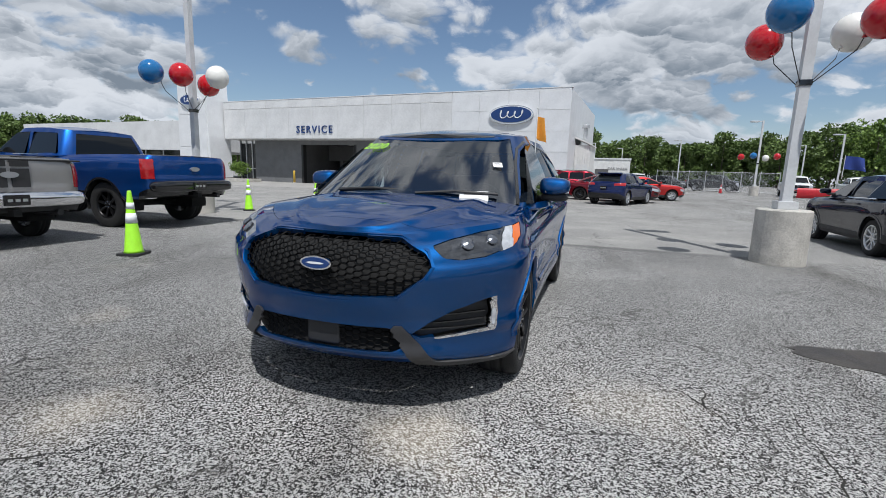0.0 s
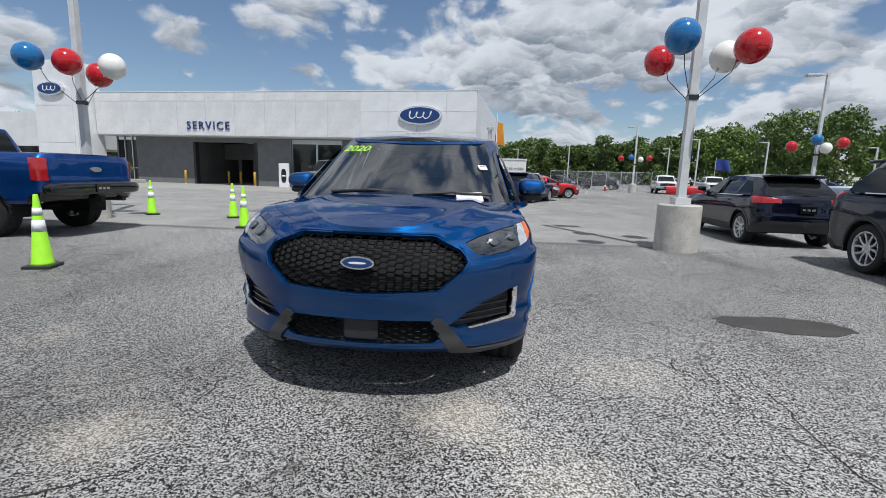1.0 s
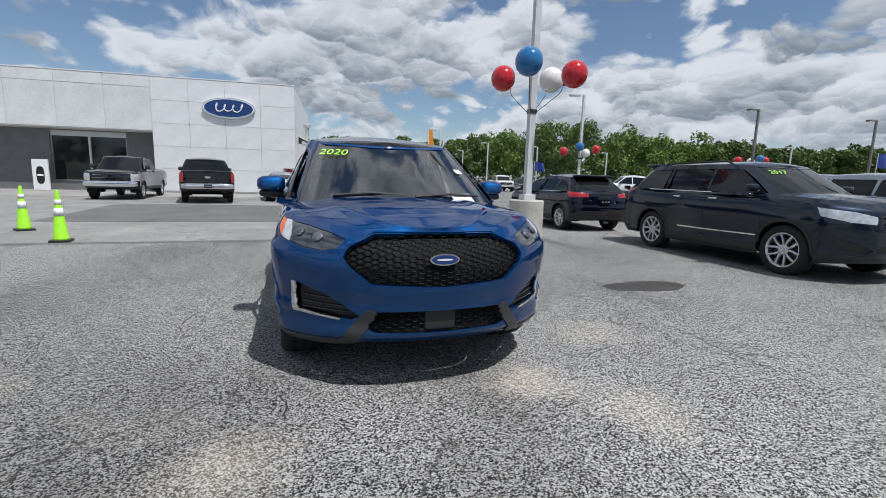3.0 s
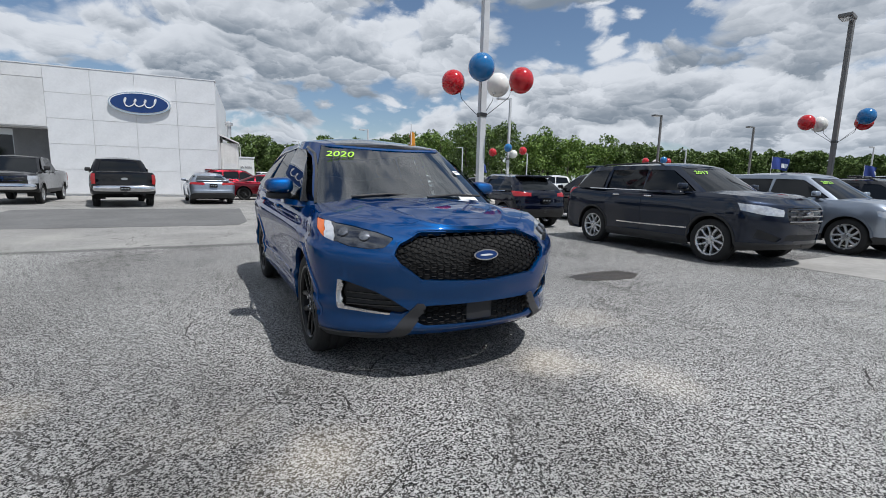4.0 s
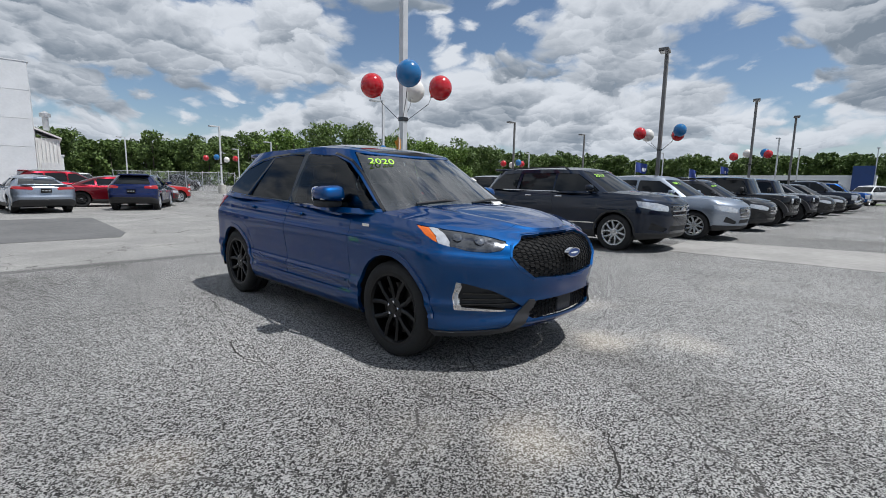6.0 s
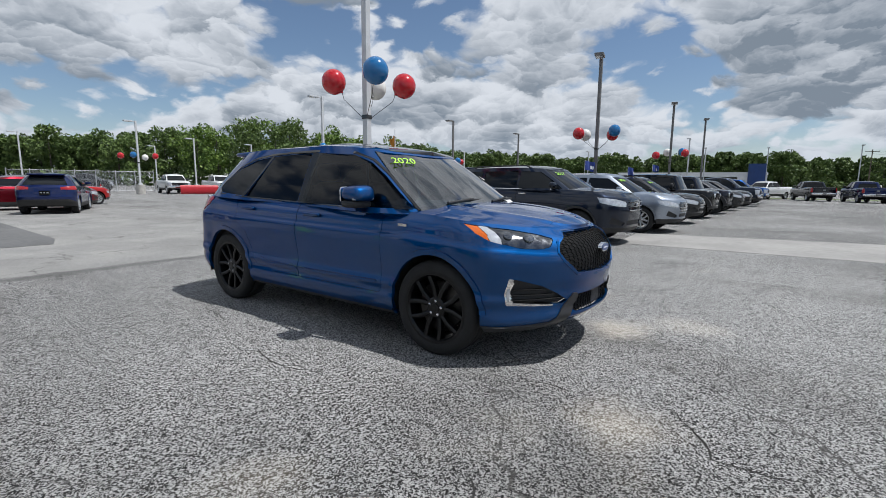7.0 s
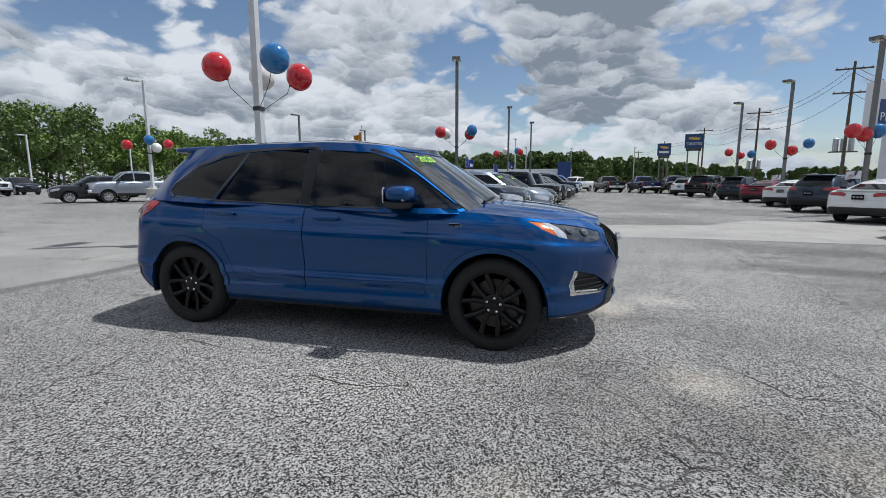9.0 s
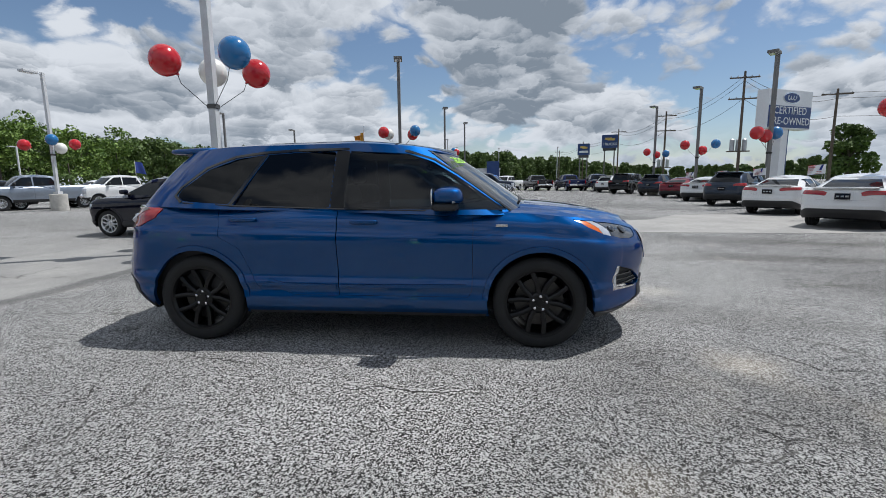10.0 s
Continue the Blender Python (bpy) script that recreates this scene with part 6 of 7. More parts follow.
    cab.block("windscreen", 0, nwin, 1, c["nvc"] - 2, mat=CARGLASS, single=True, offset=-0.003, rim=0.004)
    cab.block("rear_window", nc - nrear + 1, nc, 1, c["nvc"] - 3, mat=CARGLASS, single=True, offset=-0.003, rim=0.004)
    for k, poly in enumerate(side_windows(c, pillars)):
        cab.cut("side_window", "y", poly, mat=CARGLASS, offset=-0.003, rim=0.004)
    emit_panels(car, cab, mat, "cabin_frame", 0.015)
    emit_panels(car, make_lid(c, cab, [(c["cabin"]["r1"], 0.03), (0, 0.07), (c["cabin"]["f1"], 0.03)], 12, 2.0), mat, "roof", 0.0)
    # raised arch lips, grille bars, handles, mirrors
    for yc in (ax, -ax):
        strip(body, "y", arc(yc, R, c["arch"] + 0.012, 3, 177, 20), 0.05, 0.008, dark if dark is not BLACKPLASTIC or rails else mat, "arch_lip", car, depth=0.02)
    strip(cab, "y", [(pillars[0] + 0.9, belt + 0.018), (0, belt + 0.018), (pillars[-1] - 0.4, belt + 0.03)], 0.02, 0.006, CHROME if lamps != "jeep" else dark, "belt_trim", car, lo=nwin)
    for k in range(3 if lamps != "jeep" else 0):
        zz = nose - g1 - 0.05 - k * (g0 - g1 - 0.06) / 2.4
        line = [body.point("u", abs(a), zz, 0.0) * (math.copysign(1, a), 1, 1) for a in (-gw * 0.86, -gw * 0.4, -0.001, gw * 0.4, gw * 0.86)]
        part("grille_bar", tube(bmesh.new(), line, 0.016, 5), CHROME, car)
    if lamps == "jeep":
        for k in range(7):
            xx = -0.42 + 0.14 * k
            p = body.point("u", abs(xx), nose - 0.18, 0.004)
            part("grille_slot", rounded((xx - 0.035, p[1] - 0.02, nose - 0.32), (xx + 0.035, p[1] + 0.012, nose - 0.06), 4, 12, 8), mat, car)
        for sx in (1, -1):
            p = body.point("u", 0.66, nose - 0.16, 0.0)
            part("headlight", lathe(bmesh.new(), [(0.09, 0), (0.09, 0.03), (0.06, 0.05), (0.0, 0.055)], 20), LAMPGLASS, car, at=pose(sx * p[0], p[1], p[2], -90))
            for yc in (ax, -ax):
                bm = bmesh.new()
                prism(bm, arc(yc, R, c["arch"] + 0.17, 12, 168, 14) + list(reversed(arc(yc, R, c["arch"] + 0.03, 12, 168, 14))), hw - 0.12, hw + 0.10, "x")
                part("wheel_flare", bm if sx > 0 else mirrored(bm), BLACKPLASTIC, car)
    if lamps == "pickup":
        part("front_bumper", rounded((-hw + 0.03, yf - 0.22, low - 0.02), (hw - 0.03, yf + 0.06, low + 0.24), 5, 36, 10), CHROME if dark is BLACKPLASTIC else dark, car, "chrome front bumper")
        part("rear_bumper", rounded((-hw + 0.04, yr - 0.12, low + 0.02), (hw - 0.04, yr + 0.2, low + 0.26), 5, 36, 10), CHROME if dark is BLACKPLASTIC else dark, car, "rear step bumper")
        part("tailgate_badge", prism(bmesh.new(), ellipse(0, belt - 0.2, 0.11, 0.045, 24), yr - 0.025, yr + 0.02), TRIMGREY, car, "oval badge")
        part("exhaust", tube(bmesh.new(), [(0.55, yr + 0.5, low - 0.08), (0.6, yr - 0.02, low - 0.08)], 0.05, 10), BLACKPLASTIC, car)
        part("axle", tube(bmesh.new(), [(-hw + 0.2, -ax, R), (hw - 0.2, -ax, R)], 0.07, 8), LINER, car)
        part("hitch", boxm((-0.05, yr - 0.1, low - 0.1), (0.05, yr + 0.4, low)), LINER, car)
    my = c["cabin"]["f0"] - sum(c["cabin"]["bow"]) - 0.28
    for sx in (1, -1):
        big = 1.5 if lamps in ("pickup", "jeep") else 1.0
        m1 = rounded((hw - 0.06, my, belt + 0.06), (hw + 0.15, my + 0.13, belt + 0.06 + 0.12 * big), 3.4, 16, 8)
        part("mirror", m1 if sx > 0 else mirrored(m1), mat if big == 1.0 else BLACKPLASTIC, car)
        m2 = rounded((hw - 0.16, my + 0.02, belt + 0.03), (hw + 0.02, my + 0.10, belt + 0.09), 4, 12, 6)
        part("mirror_stalk", m2 if sx > 0 else mirrored(m2), BLACKPLASTIC, car)
        for k, yh in enumerate([pillars[0] + 0.16] + ([back + 0.28] if len(pillars) > 1 or c["kind"] != "coupe" else [])):
            p = body.point("y", yh, belt - 0.09, 0.0)
            bm = rounded((p[0] - 0.002, yh - 0.10, belt - 0.105), (p[0] + 0.032, yh + 0.10, belt - 0.072), 3.4, 14, 6)
            part("door_handle", bm if sx > 0 else mirrored(bm), mat if not rails else CHROME, car)
        if rails:
            zr = c["H"] - 0.045
            bm = tube(bmesh.new(), [(c["cabin"]["w1"] - 0.02, -1.55, zr - 0.06), (c["cabin"]["w1"] - 0.02, -1.4, zr), (c["cabin"]["w1"] - 0.02, 0.0, zr + 0.02), (c["cabin"]["w1"] - 0.02, 0.15, zr - 0.05)], 0.018, 6)
            part("roof_rail", bm if sx > 0 else mirrored(bm), BLACKPLASTIC, car)
    if rails:
        strip(body, "y", [(cuts[0] - 0.05, low + 0.16), (0, low + 0.14), (back + 0.35, low + 0.14)], 0.03, 0.010, CHROME, "door_strip", car, label="chrome lower door strip")
    if c["kind"] == "suv":
        part("spoiler", rounded((-c["cabin"]["w1"], c["cabin"]["r1"] - 0.2, c["H"] - 0.11), (c["cabin"]["w1"], c["cabin"]["r1"] + 0.25, c["H"] - 0.04), 5, 24, 8), mat, car)
    if c["kind"] == "sedan":
        part("boot_lip", rounded((-hw * 0.72, yr + 0.08, c["deck"] - 0.02), (hw * 0.72, yr + 0.26, c["deck"] + 0.035), 4, 24, 8), mat, car)
    plate(car, yr - 0.012 if c["kind"] != "pickup" else yr - 0.13, (belt - 0.22 if c["kind"] != "pickup" else low + 0.14) if c["kind"] != "sedan" else c["deck"] - 0.2)
    if lamps != "jeep":
        part("badge", prism(bmesh.new(), ellipse(0, nose - g1 - 0.10, 0.08, 0.034, 24), yf - 0.02, yf + 0.025), CHROME, car, "chrome badge")
    if year:
        base = cab.p[:nwin]
        d = (base[..., 0] - 0.42) ** 2 + (base[..., 2] - (c["H"] - 0.24)) ** 2
        i, j = np.unravel_index(np.argmin(d), d.shape)
        q = Vector(cab.n[i, j])
        up_ = (Vector((0, 0, 1)) - q * q.z).normalized()
        m = Matrix((up_.cross(q), up_, q)).transposed().to_4x4()
        m.translation = Vector(base[i, j]) + q * 0.012
        words("painted_year", year, 0.15, NEON, m, car, 0.001, 0.1, 1.0, "hand-painted neon green figures")
    underbody(car, c)
    add_wheels(car, c)
    return car


NAVY = paint("dark_slate_metallic", (0.009, 0.015, 0.030), 0.4, 0.3)
NAVY2 = paint("deep_navy_metallic", (0.002, 0.0035, 0.012), 0.2, 0.3)
SILVER = paint("silver_metallic", (0.30, 0.34, 0.40), 0.75, 0.32)
GREYM = paint("dark_grey_metallic", (0.022, 0.023, 0.026), 0.5, 0.32)
STONE = paint("pale_stone_grey", (0.33, 0.32, 0.31), 0.6, 0.34)
BLACKP = paint("black_paint", (0.004, 0.004, 0.005), 0.0, 0.2)
WHITEP = paint("white_paint", (0.74, 0.74, 0.73), 0.0, 0.3)
MAROON = paint("maroon_metallic", (0.16, 0.008, 0.016), 0.6, 0.3)
REDP = paint("bright_red_paint", (0.36, 0.015, 0.015), 0.2, 0.3)
ROYAL = paint("royal_blue_metallic", (0.006, 0.060, 0.25), 0.65, 0.3)
DBLUE = paint("dark_blue_metallic", (0.008, 0.018, 0.085), 0.5, 0.3)
SLATE = paint("blue_grey_metallic", (0.025, 0.034, 0.050), 0.5, 0.3)

SUV_BIG = shape("suv", 5.04, 2.0, 1.79, 2.86, 0.385, 1.0, 1.20, 1.09, 1.19, (1.38, 0.62), (-2.30, -1.98), 0.70, 0.95, 0.262)
CROSS_S = shape("suv", 4.40, 1.80, 1.56, 2.655, 0.345, 0.90, 1.00, 0.88, 1.03, (1.25, 0.42), (-2.02, -1.55), 0.58, 0.75, 0.235)
CROSS_M = shape("suv", 4.60, 1.86, 1.66, 2.70, 0.355, 0.92, 1.04, 0.92, 1.06, (1.25, 0.42), (-2.1, -1.65), 0.60, 0.6)
EDGE_S = shape("suv", 4.78, 1.93, 1.70, 2.85, 0.372, 0.98, 1.09, 0.96, 1.10, (1.36, 0.60), (-2.12, -1.74), 0.62, 0.7)
JEEP = shape("suv", 4.78, 1.88, 1.85, 3.0, 0.41, 0.70, 1.16, 1.10, 1.18, (0.98, 0.72), (-2.1, -2.02), 0.68, 0.6, 0.24, ground=0.34, rim_mat=BLACKRIM, style="single", spokes=7, blunt=0.75)
SEDAN = shape("sedan", 4.75, 1.83, 1.43, 2.78, 0.335, 0.93, 0.93, 0.76, 0.94, (1.20, 0.30), (-1.80, -0.85), 0.56, 0.7, ground=0.20, deck=1.04)
COUPE = shape("sedan", 5.05, 1.90, 1.47, 3.05, 0.36, 0.98, 0.98, 0.84, 0.98, (1.05, 0.30), (-1.9, -1.0), 0.58, 0.6, ground=0.20, deck=1.06, rim_mat=BLACKRIM)
TRUCK = shape("pickup", 5.89, 2.03, 1.96, 3.68, 0.40, 0.94, 1.27, 1.16, 1.28, (1.62, 0.95), (-0.78, -0.62), 0.72, 0.72, 0.24, ground=0.42, blunt=0.7)
LIFTED = shape("pickup", 5.89, 2.05, 2.06, 3.68, 0.46, 0.94, 1.38, 1.26, 1.40, (1.62, 0.95), (-0.78, -0.62), 0.72, 0.8, 0.27, ground=0.56, blunt=0.7, rim_mat=BLACKRIM, tyre_w=0.32, style="single", spokes=8)
FAR_T = shape("pickup", 5.89, 2.03, 1.96, 3.68, 0.40, 0.94, 1.27, 1.16, 1.28, (1.62, 0.95), (-0.78, -0.62), 0.72, 0.42, 0.24, ground=0.42, blunt=0.7)
FAR_S = shape("suv", 4.70, 1.88, 1.70, 2.75, 0.36, 0.94, 1.06, 0.95, 1.08, (1.28, 0.45), (-2.15, -1.75), 0.62, 0.42)
FAR_C = shape("sedan", 4.75, 1.83, 1.43, 2.78, 0.335, 0.93, 0.93, 0.76, 0.94, (1.20, 0.30), (-1.80, -0.85), 0.56, 0.42, ground=0.20, deck=1.04)

# row facing the aisle, beside the blue crossover
vehicle("large_suv", "dark slate three-row SUV with bright alloy wheels", "car", SUV_BIG, NAVY, 5.85, 6.0, 177, (-0.10, -1.12), year="2017", rails=True)
vehicle("small_crossover", "deep navy small crossover with black lower cladding seen from behind", "car", CROSS_S, NAVY2, 5.72, 12.10, -2, (-0.12, -1.02))
vehicle("silver_crossover", "silver metallic mid-size crossover in the parked row", "car", EDGE_S, SILVER, 9.55, 5.50, 177, (-0.18, -1.08), year="2021")
vehicle("grey_crossover", "dark grey compact SUV in the parked row", "car", CROSS_M, GREYM, 13.3, 5.30, 177, (-0.12, -1.02), year="2019", rails=True)
vehicle("boxy_off_roader", "black boxy off-roader with upright windscreen and wide black arches", "car", JEEP, BLACKP, 17.0, 5.10, 177, (-0.30, -1.10), lamps="jeep")
vehicle("lifted_pickup", "royal blue lifted pickup with black off-road tyres", "truck", LIFTED, ROYAL, -11.25, 7.75, 91, (0.42,), lamps="pickup", dark=GLOSSBLACK)
silver_truck = vehicle("silver_pickup", "pale stone grey pickup with black stripes on its tailgate", "truck", TRUCK, STONE, -11.2, 4.60, 89, (0.42,), lamps="pickup")
for sx in (-0.14, 0.14):
    for z0, z1 in ((1.20, 1.285), (0.90, 1.17), (0.72, 0.84)):
        part("stripe", boxm((sx - 0.11, TRUCK["yr"] - 0.012, z0), (sx + 0.11, TRUCK["yr"] + 0.03, z1), 0.003), BLACKPLASTIC, silver_truck, "matt black stripe")
part("bed_rail_cap", boxm((-0.98, TRUCK["yr"] + 0.02, 1.285), (0.98, TRUCK["yr"] + 0.12, 1.31), 0.01), BLACKPLASTIC, silver_truck)
vehicle("grey_pickup", "dark grey pickup parked outside the service building", "truck", TRUCK, GREYM, -9.7, 25.4, 182, (0.42,), lamps="pickup")
vehicle("black_pickup", "black pickup with chrome rear bumper parked by the panel wall", "truck", TRUCK, BLACKP, -6.1, 23.7, 10, (0.42,), lamps="pickup")
vehicle("silver_saloon", "silver saloon parked with its tail to the lot", "car", SEDAN, SILVER, -2.75, 24.9, 5, (-0.1, -0.95), lamps="sedan")
vehicle("maroon_saloon", "maroon saloon with black wheels parked across the lot", "car", COUPE, MAROON, 0.6, 27.4, -95, (-0.1, -0.95), lamps="sedan")
vehicle("blue_crossover_small", "dark blue small crossover seen from behind", "car", CROSS_S, DBLUE, 1.05, 25.0, -24, (-0.12, -1.02))
vehicle("maroon_suv", "dark maroon SUV behind the maroon saloon", "car", FAR_S, MAROON, -0.9, 31.2, -85, (-0.12, -1.02), rails=True)
vehicle("red_saloon", "bright red saloon beyond the maroon one", "car", FAR_C, REDP, 2.6, 31.0, -80, (-0.1, -0.95), lamps="sedan")

# angled row across the aisle, tails to the lane
vehicle("white_hatchback", "white fastback saloon with dark wheels, tail to the aisle", "car", SEDAN, WHITEP, 8.30, -6.90, -135, (-0.1, -0.95), lamps="sedan", group="angled row")
vehicle("white_saloon", "white sporty saloon with chrome number frame", "car", SEDAN, WHITEP, 13.1, -7.90, -137, (-0.1, -0.95), lamps="sedan", group="angled row")
vehicle("slate_crossover", "blue-grey crossover with roof rails in the angled row", "car", CROSS_M, SLATE, 18.6, -8.90, -137, (-0.12, -1.02), group="angled row", rails=True)
vehicle("white_family_saloon", "white family saloon with bright wheels", "car", SEDAN, WHITEP, 23.4, -9.50, -130, (-0.1, -0.95), lamps="sedan", group="angled row")
vehicle("red_family_saloon", "dark red saloon in the angled row", "car", FAR_C, MAROON, 28.3, -10.0, -130, (-0.1, -0.95), lamps="sedan", group="angled row")
vehicle("charcoal_suv", "charcoal SUV with roof rails in the angled row", "car", FAR_S, NAVY, 33.0, -10.0, -130, (-0.12, -1.02), group="angled row", rails=True)
vehicle("dark_red_suv", "dark red SUV at the near end of the angled row", "car", FAR_S, MAROON, 3.6, -6.3, -135, (-0.12, -1.02), group="angled row")
for name, label, c, mat, x, y, yaw, lamps in (
    ("black_off_roader", "black boxy off-roader far along the angled row", JEEP, BLACKP, 38.3, -9.2, -130, "jeep"),
    ("white_suv", "white SUV far along the angled row", FAR_S, WHITEP, 42.8, -8.9, -130, "suv"),
    ("white_pickup", "white pickup at the far end of the lot", FAR_T, WHITEP, 56.0, 1.5, 60, "pickup"),
    ("black_far_pickup", "black pickup with its tail to the lot", FAR_T, BLACKP, 53.8, -2.2, -75, "pickup"),
    ("blue_far_pickup", "dark blue pickup with its tail to the lot", FAR_T, DBLUE, 51.3, -5.8, -80, "pickup"),
    ("dark_far_pickup", "charcoal pickup with its tail to the lot", FAR_T, NAVY, 48.7, -8.6, -85, "pickup"),
    ("next_off_roader", "dark off-roader in the long parked row", JEEP, NAVY2, 21.0, 4.85, 177, "jeep"),
    ("row_crossover", "grey compact SUV in the long parked row", FAR_S, GREYM, 24.9, 4.60, 177, "suv"),
    ("row_suv", "black SUV in the long parked row", FAR_S, BLACKP, 28.7, 4.35, 177, "suv"),
    ("row_pickup", "dark pickup in the long parked row", FAR_T, NAVY, 32.6, 4.4, 177, "pickup"),
    ("row_blue_suv", "dark blue SUV in the long parked row", FAR_S, DBLUE, 36.6, 3.85, 177, "suv"),
    ("row_blue_pickup", "royal blue pickup at the end of the long parked row", FAR_T, ROYAL, 40.6, 4.0, 177, "pickup"),
    ("rear_row_suv", "black SUV parked nose to the woods", FAR_S, BLACKP, 9.6, 11.9, -3, "suv"),
    ("rear_row_crossover", "dark green-grey crossover parked nose to the woods", FAR_S, GREYM, 13.4, 11.6, -3, "suv"),
    ("rear_row_saloon", "silver saloon parked nose to the woods", FAR_C, SILVER, 17.3, 11.3, -3, "sedan"),
    ("rear_row_black_suv", "black SUV beyond the silver saloon", FAR_S, BLACKP, 21.1, 11.1, -3, "suv"),
    ("grey_hatchback", "dark grey crossover parked by a lamp post", CROSS_M, GREYM, 16.3, 31.2, 60, "suv"),
    ("silver_far_pickup", "silver pickup beyond the grey crossover", FAR_T, SILVER, 17.8, 29.4, 62, "pickup"),
    ("white_far_pickup", "white pickup with black wheels across the lot", FAR_T, WHITEP, 21.6, 27.4, 66, "pickup"),
    ("white_far_suv", "white SUV behind the white pickup", FAR_S, WHITEP, 24.0, 31.5, 60, "suv"),
    ("dark_far_suv", "dark SUV at the edge of the far lot", FAR_S, NAVY, 24.8, 40.4, 60, "suv"),
    ("plough_pickup", "white work pickup behind a red snow plough", FAR_T, WHITEP, 17.2, 51.0, 168, "pickup"),
    ("work_pickup", "white work pickup next to the plough truck", FAR_T, WHITEP, 21.8, 50.6, 168, "pickup"),
    ("far_dark_suv", "dark SUV beside the white work pickups", FAR_S, NAVY, 26.0, 53.0, 168, "suv"),
    ("fenced_suv", "dark grey SUV behind the chain-link fence", FAR_S, GREYM, 8.0, 62.0, -120, "suv"),
    ("fenced_pickup", "grey pickup behind the chain-link fence", FAR_T, GREYM, 13.0, 62.0, -120, "pickup"),
    ("yard_pickup", "white pickup parked near the woods", FAR_T, WHITEP, 5.0, 71.0, -160, "pickup"),
    ("yard_suv", "black SUV parked near the woods", FAR_S, BLACKP, 0.5, 72.0, -160, "suv"),
):
    vehicle(name, label, "truck" if lamps == "pickup" else "car", c, mat, x, y, yaw, (0.42,) if lamps == "pickup" else (-0.12, -1.02), lamps=lamps)


# ---------------------------------------------------------------- cones, plough, fence, signs


def cone(m):
    ob = thing("traffic_cone", m, "lime green traffic cone with white reflective bands", "cone", "lime traffic cones")
    def r(z):
        return 0.118 + (0.027 - 0.118) * (z - 0.04) / 0.86
    part("base", boxm((-0.155, -0.155, 0.0), (0.155, 0.155, 0.04), 0.012), BLACKPLASTIC, ob, "black rubber base")
    part("body", lathe(bmesh.new(), [(0.132, 0.04), (r(0.07), 0.07), (r(0.9), 0.90), (0.022, 0.915), (0.0, 0.915)], 32), LIME, ob, smooth=True)
    for lo_, hi_ in ((0.46, 0.60), (0.66, 0.75)):
        part("band", lathe(bmesh.new(), [(r(lo_) + 0.003, lo_), (r(hi_) + 0.003, hi_)], 32), REFLECT, ob, "white reflective band", smooth=True)
    return ob


first = cone(pose(-6.32, 4.97, 0, 0, 0, 20))
for x, y, a in ((-9.85, 11.27, 50), (-6.2, 9.47, 10), (-7.55, 11.3, 35)):
    copy_thing(first, pose(x, y, 0, 0, 0, a))
orange = thing("traffic_cone", pose(11.9, 54, 0), "orange traffic cone with a white band far off", "cone")
part("base", boxm((-0.2, -0.2, 0), (0.2, 0.2, 0.04)), BLACKPLASTIC, orange)
part("body", lathe(bmesh.new(), [(0.15, 0.04), (0.03, 0.9), (0, 0.9)], 20), PLOWRED, orange)
part("band", lathe(bmesh.new(), [(0.1, 0.48), (0.075, 0.65)], 20), REFLECT, orange)

plough = thing("snow_plough", pose(17.9, 47.2, 0, 0, 0, -12), "red steel snow plough blade in front of a pickup", "plough")
blade = bmesh.new()
prof = [(0.10 + 0.18 * math.cos(a), 0.45 + 0.43 * math.sin(a)) for a in [radians(-80 + 16 * k) for k in range(11)]]
prism(blade, [(-a, b) for a, b in prof] + [(-a + 0.02, b) for a, b in reversed(prof)], -1.7, 1.7, "x")
part("blade", blade, PLOWRED, plough)
for x in (-1.2, -0.4, 0.4, 1.2):
    part("rib", boxm((x - 0.03, -0.22, 0.08), (x + 0.03, -0.08, 0.8)), PLOWRED, plough)
part("cutting_edge", boxm((-1.7, -0.12, 0.0), (1.7, -0.06, 0.1)), GALV, plough)

fence = thing("chain_link_fence", pose(6.5, 60.5, 0, 0, 0, -17), "galvanised chain-link fence with a gate across the far lot", "fence")
for k in range(8):
    part("post", lathe(bmesh.new(), [(0.04, 0), (0.04, 2.3), (0.0, 2.36)], 10, off=(k * 1.7, 0, 0)), GALV, fence)
for zz in (0.15, 2.2):
    part("rail", tube(bmesh.new(), [(0, 0, zz), (11.9, 0, zz)], 0.025, 6), GALV, fence)
bm = bmesh.new()
for k in range(120):
    x0 = -2.0 + k * 0.12
    for s in (1, -1):
        xa, xb = (x0, x0 + 2.0) if s > 0 else (x0 + 2.0, x0)
        za, zb = 0.15, 2.2
        if xa < 0 or xa > 11.9 or xb < 0 or xb > 11.9:
            continue
        tube(bm, [(xa, 0, za), (xb, 0, zb)], 0.006, 3)
tagged(part("wire_mesh", bm, GALV, fence), kind="stuff")

pylon = thing("pylon_sign", pose(33.1, -19.0, 0, 0, 0, -60 - 3), "white and blue pylon sign for used cars on a square column", "sign")
part("column", boxm((-0.45, -0.2, 0), (0.3, 0.6, 5.0), 0.02), PANEL, pylon)
part("column_edge", boxm((0.3, -0.15, 0), (0.48, 0.55, 5.0)), SIGNBLUE, pylon)
part("cabinet", boxm((-2.5, -0.4, 5.0), (2.5, 0.5, 7.9), 0.03), SIGNWHITE, pylon)
part("blue_field", boxm((-2.42, -0.43, 5.1), (2.42, -0.405, 6.7)), SIGNBLUE, pylon)
words("lettering", "CERTIFIED\nPRE-OWNED", 0.78, SIGNWHITE, pose(0, -0.45, 5.95, 90), pylon, 0.01, 0, 1.05)
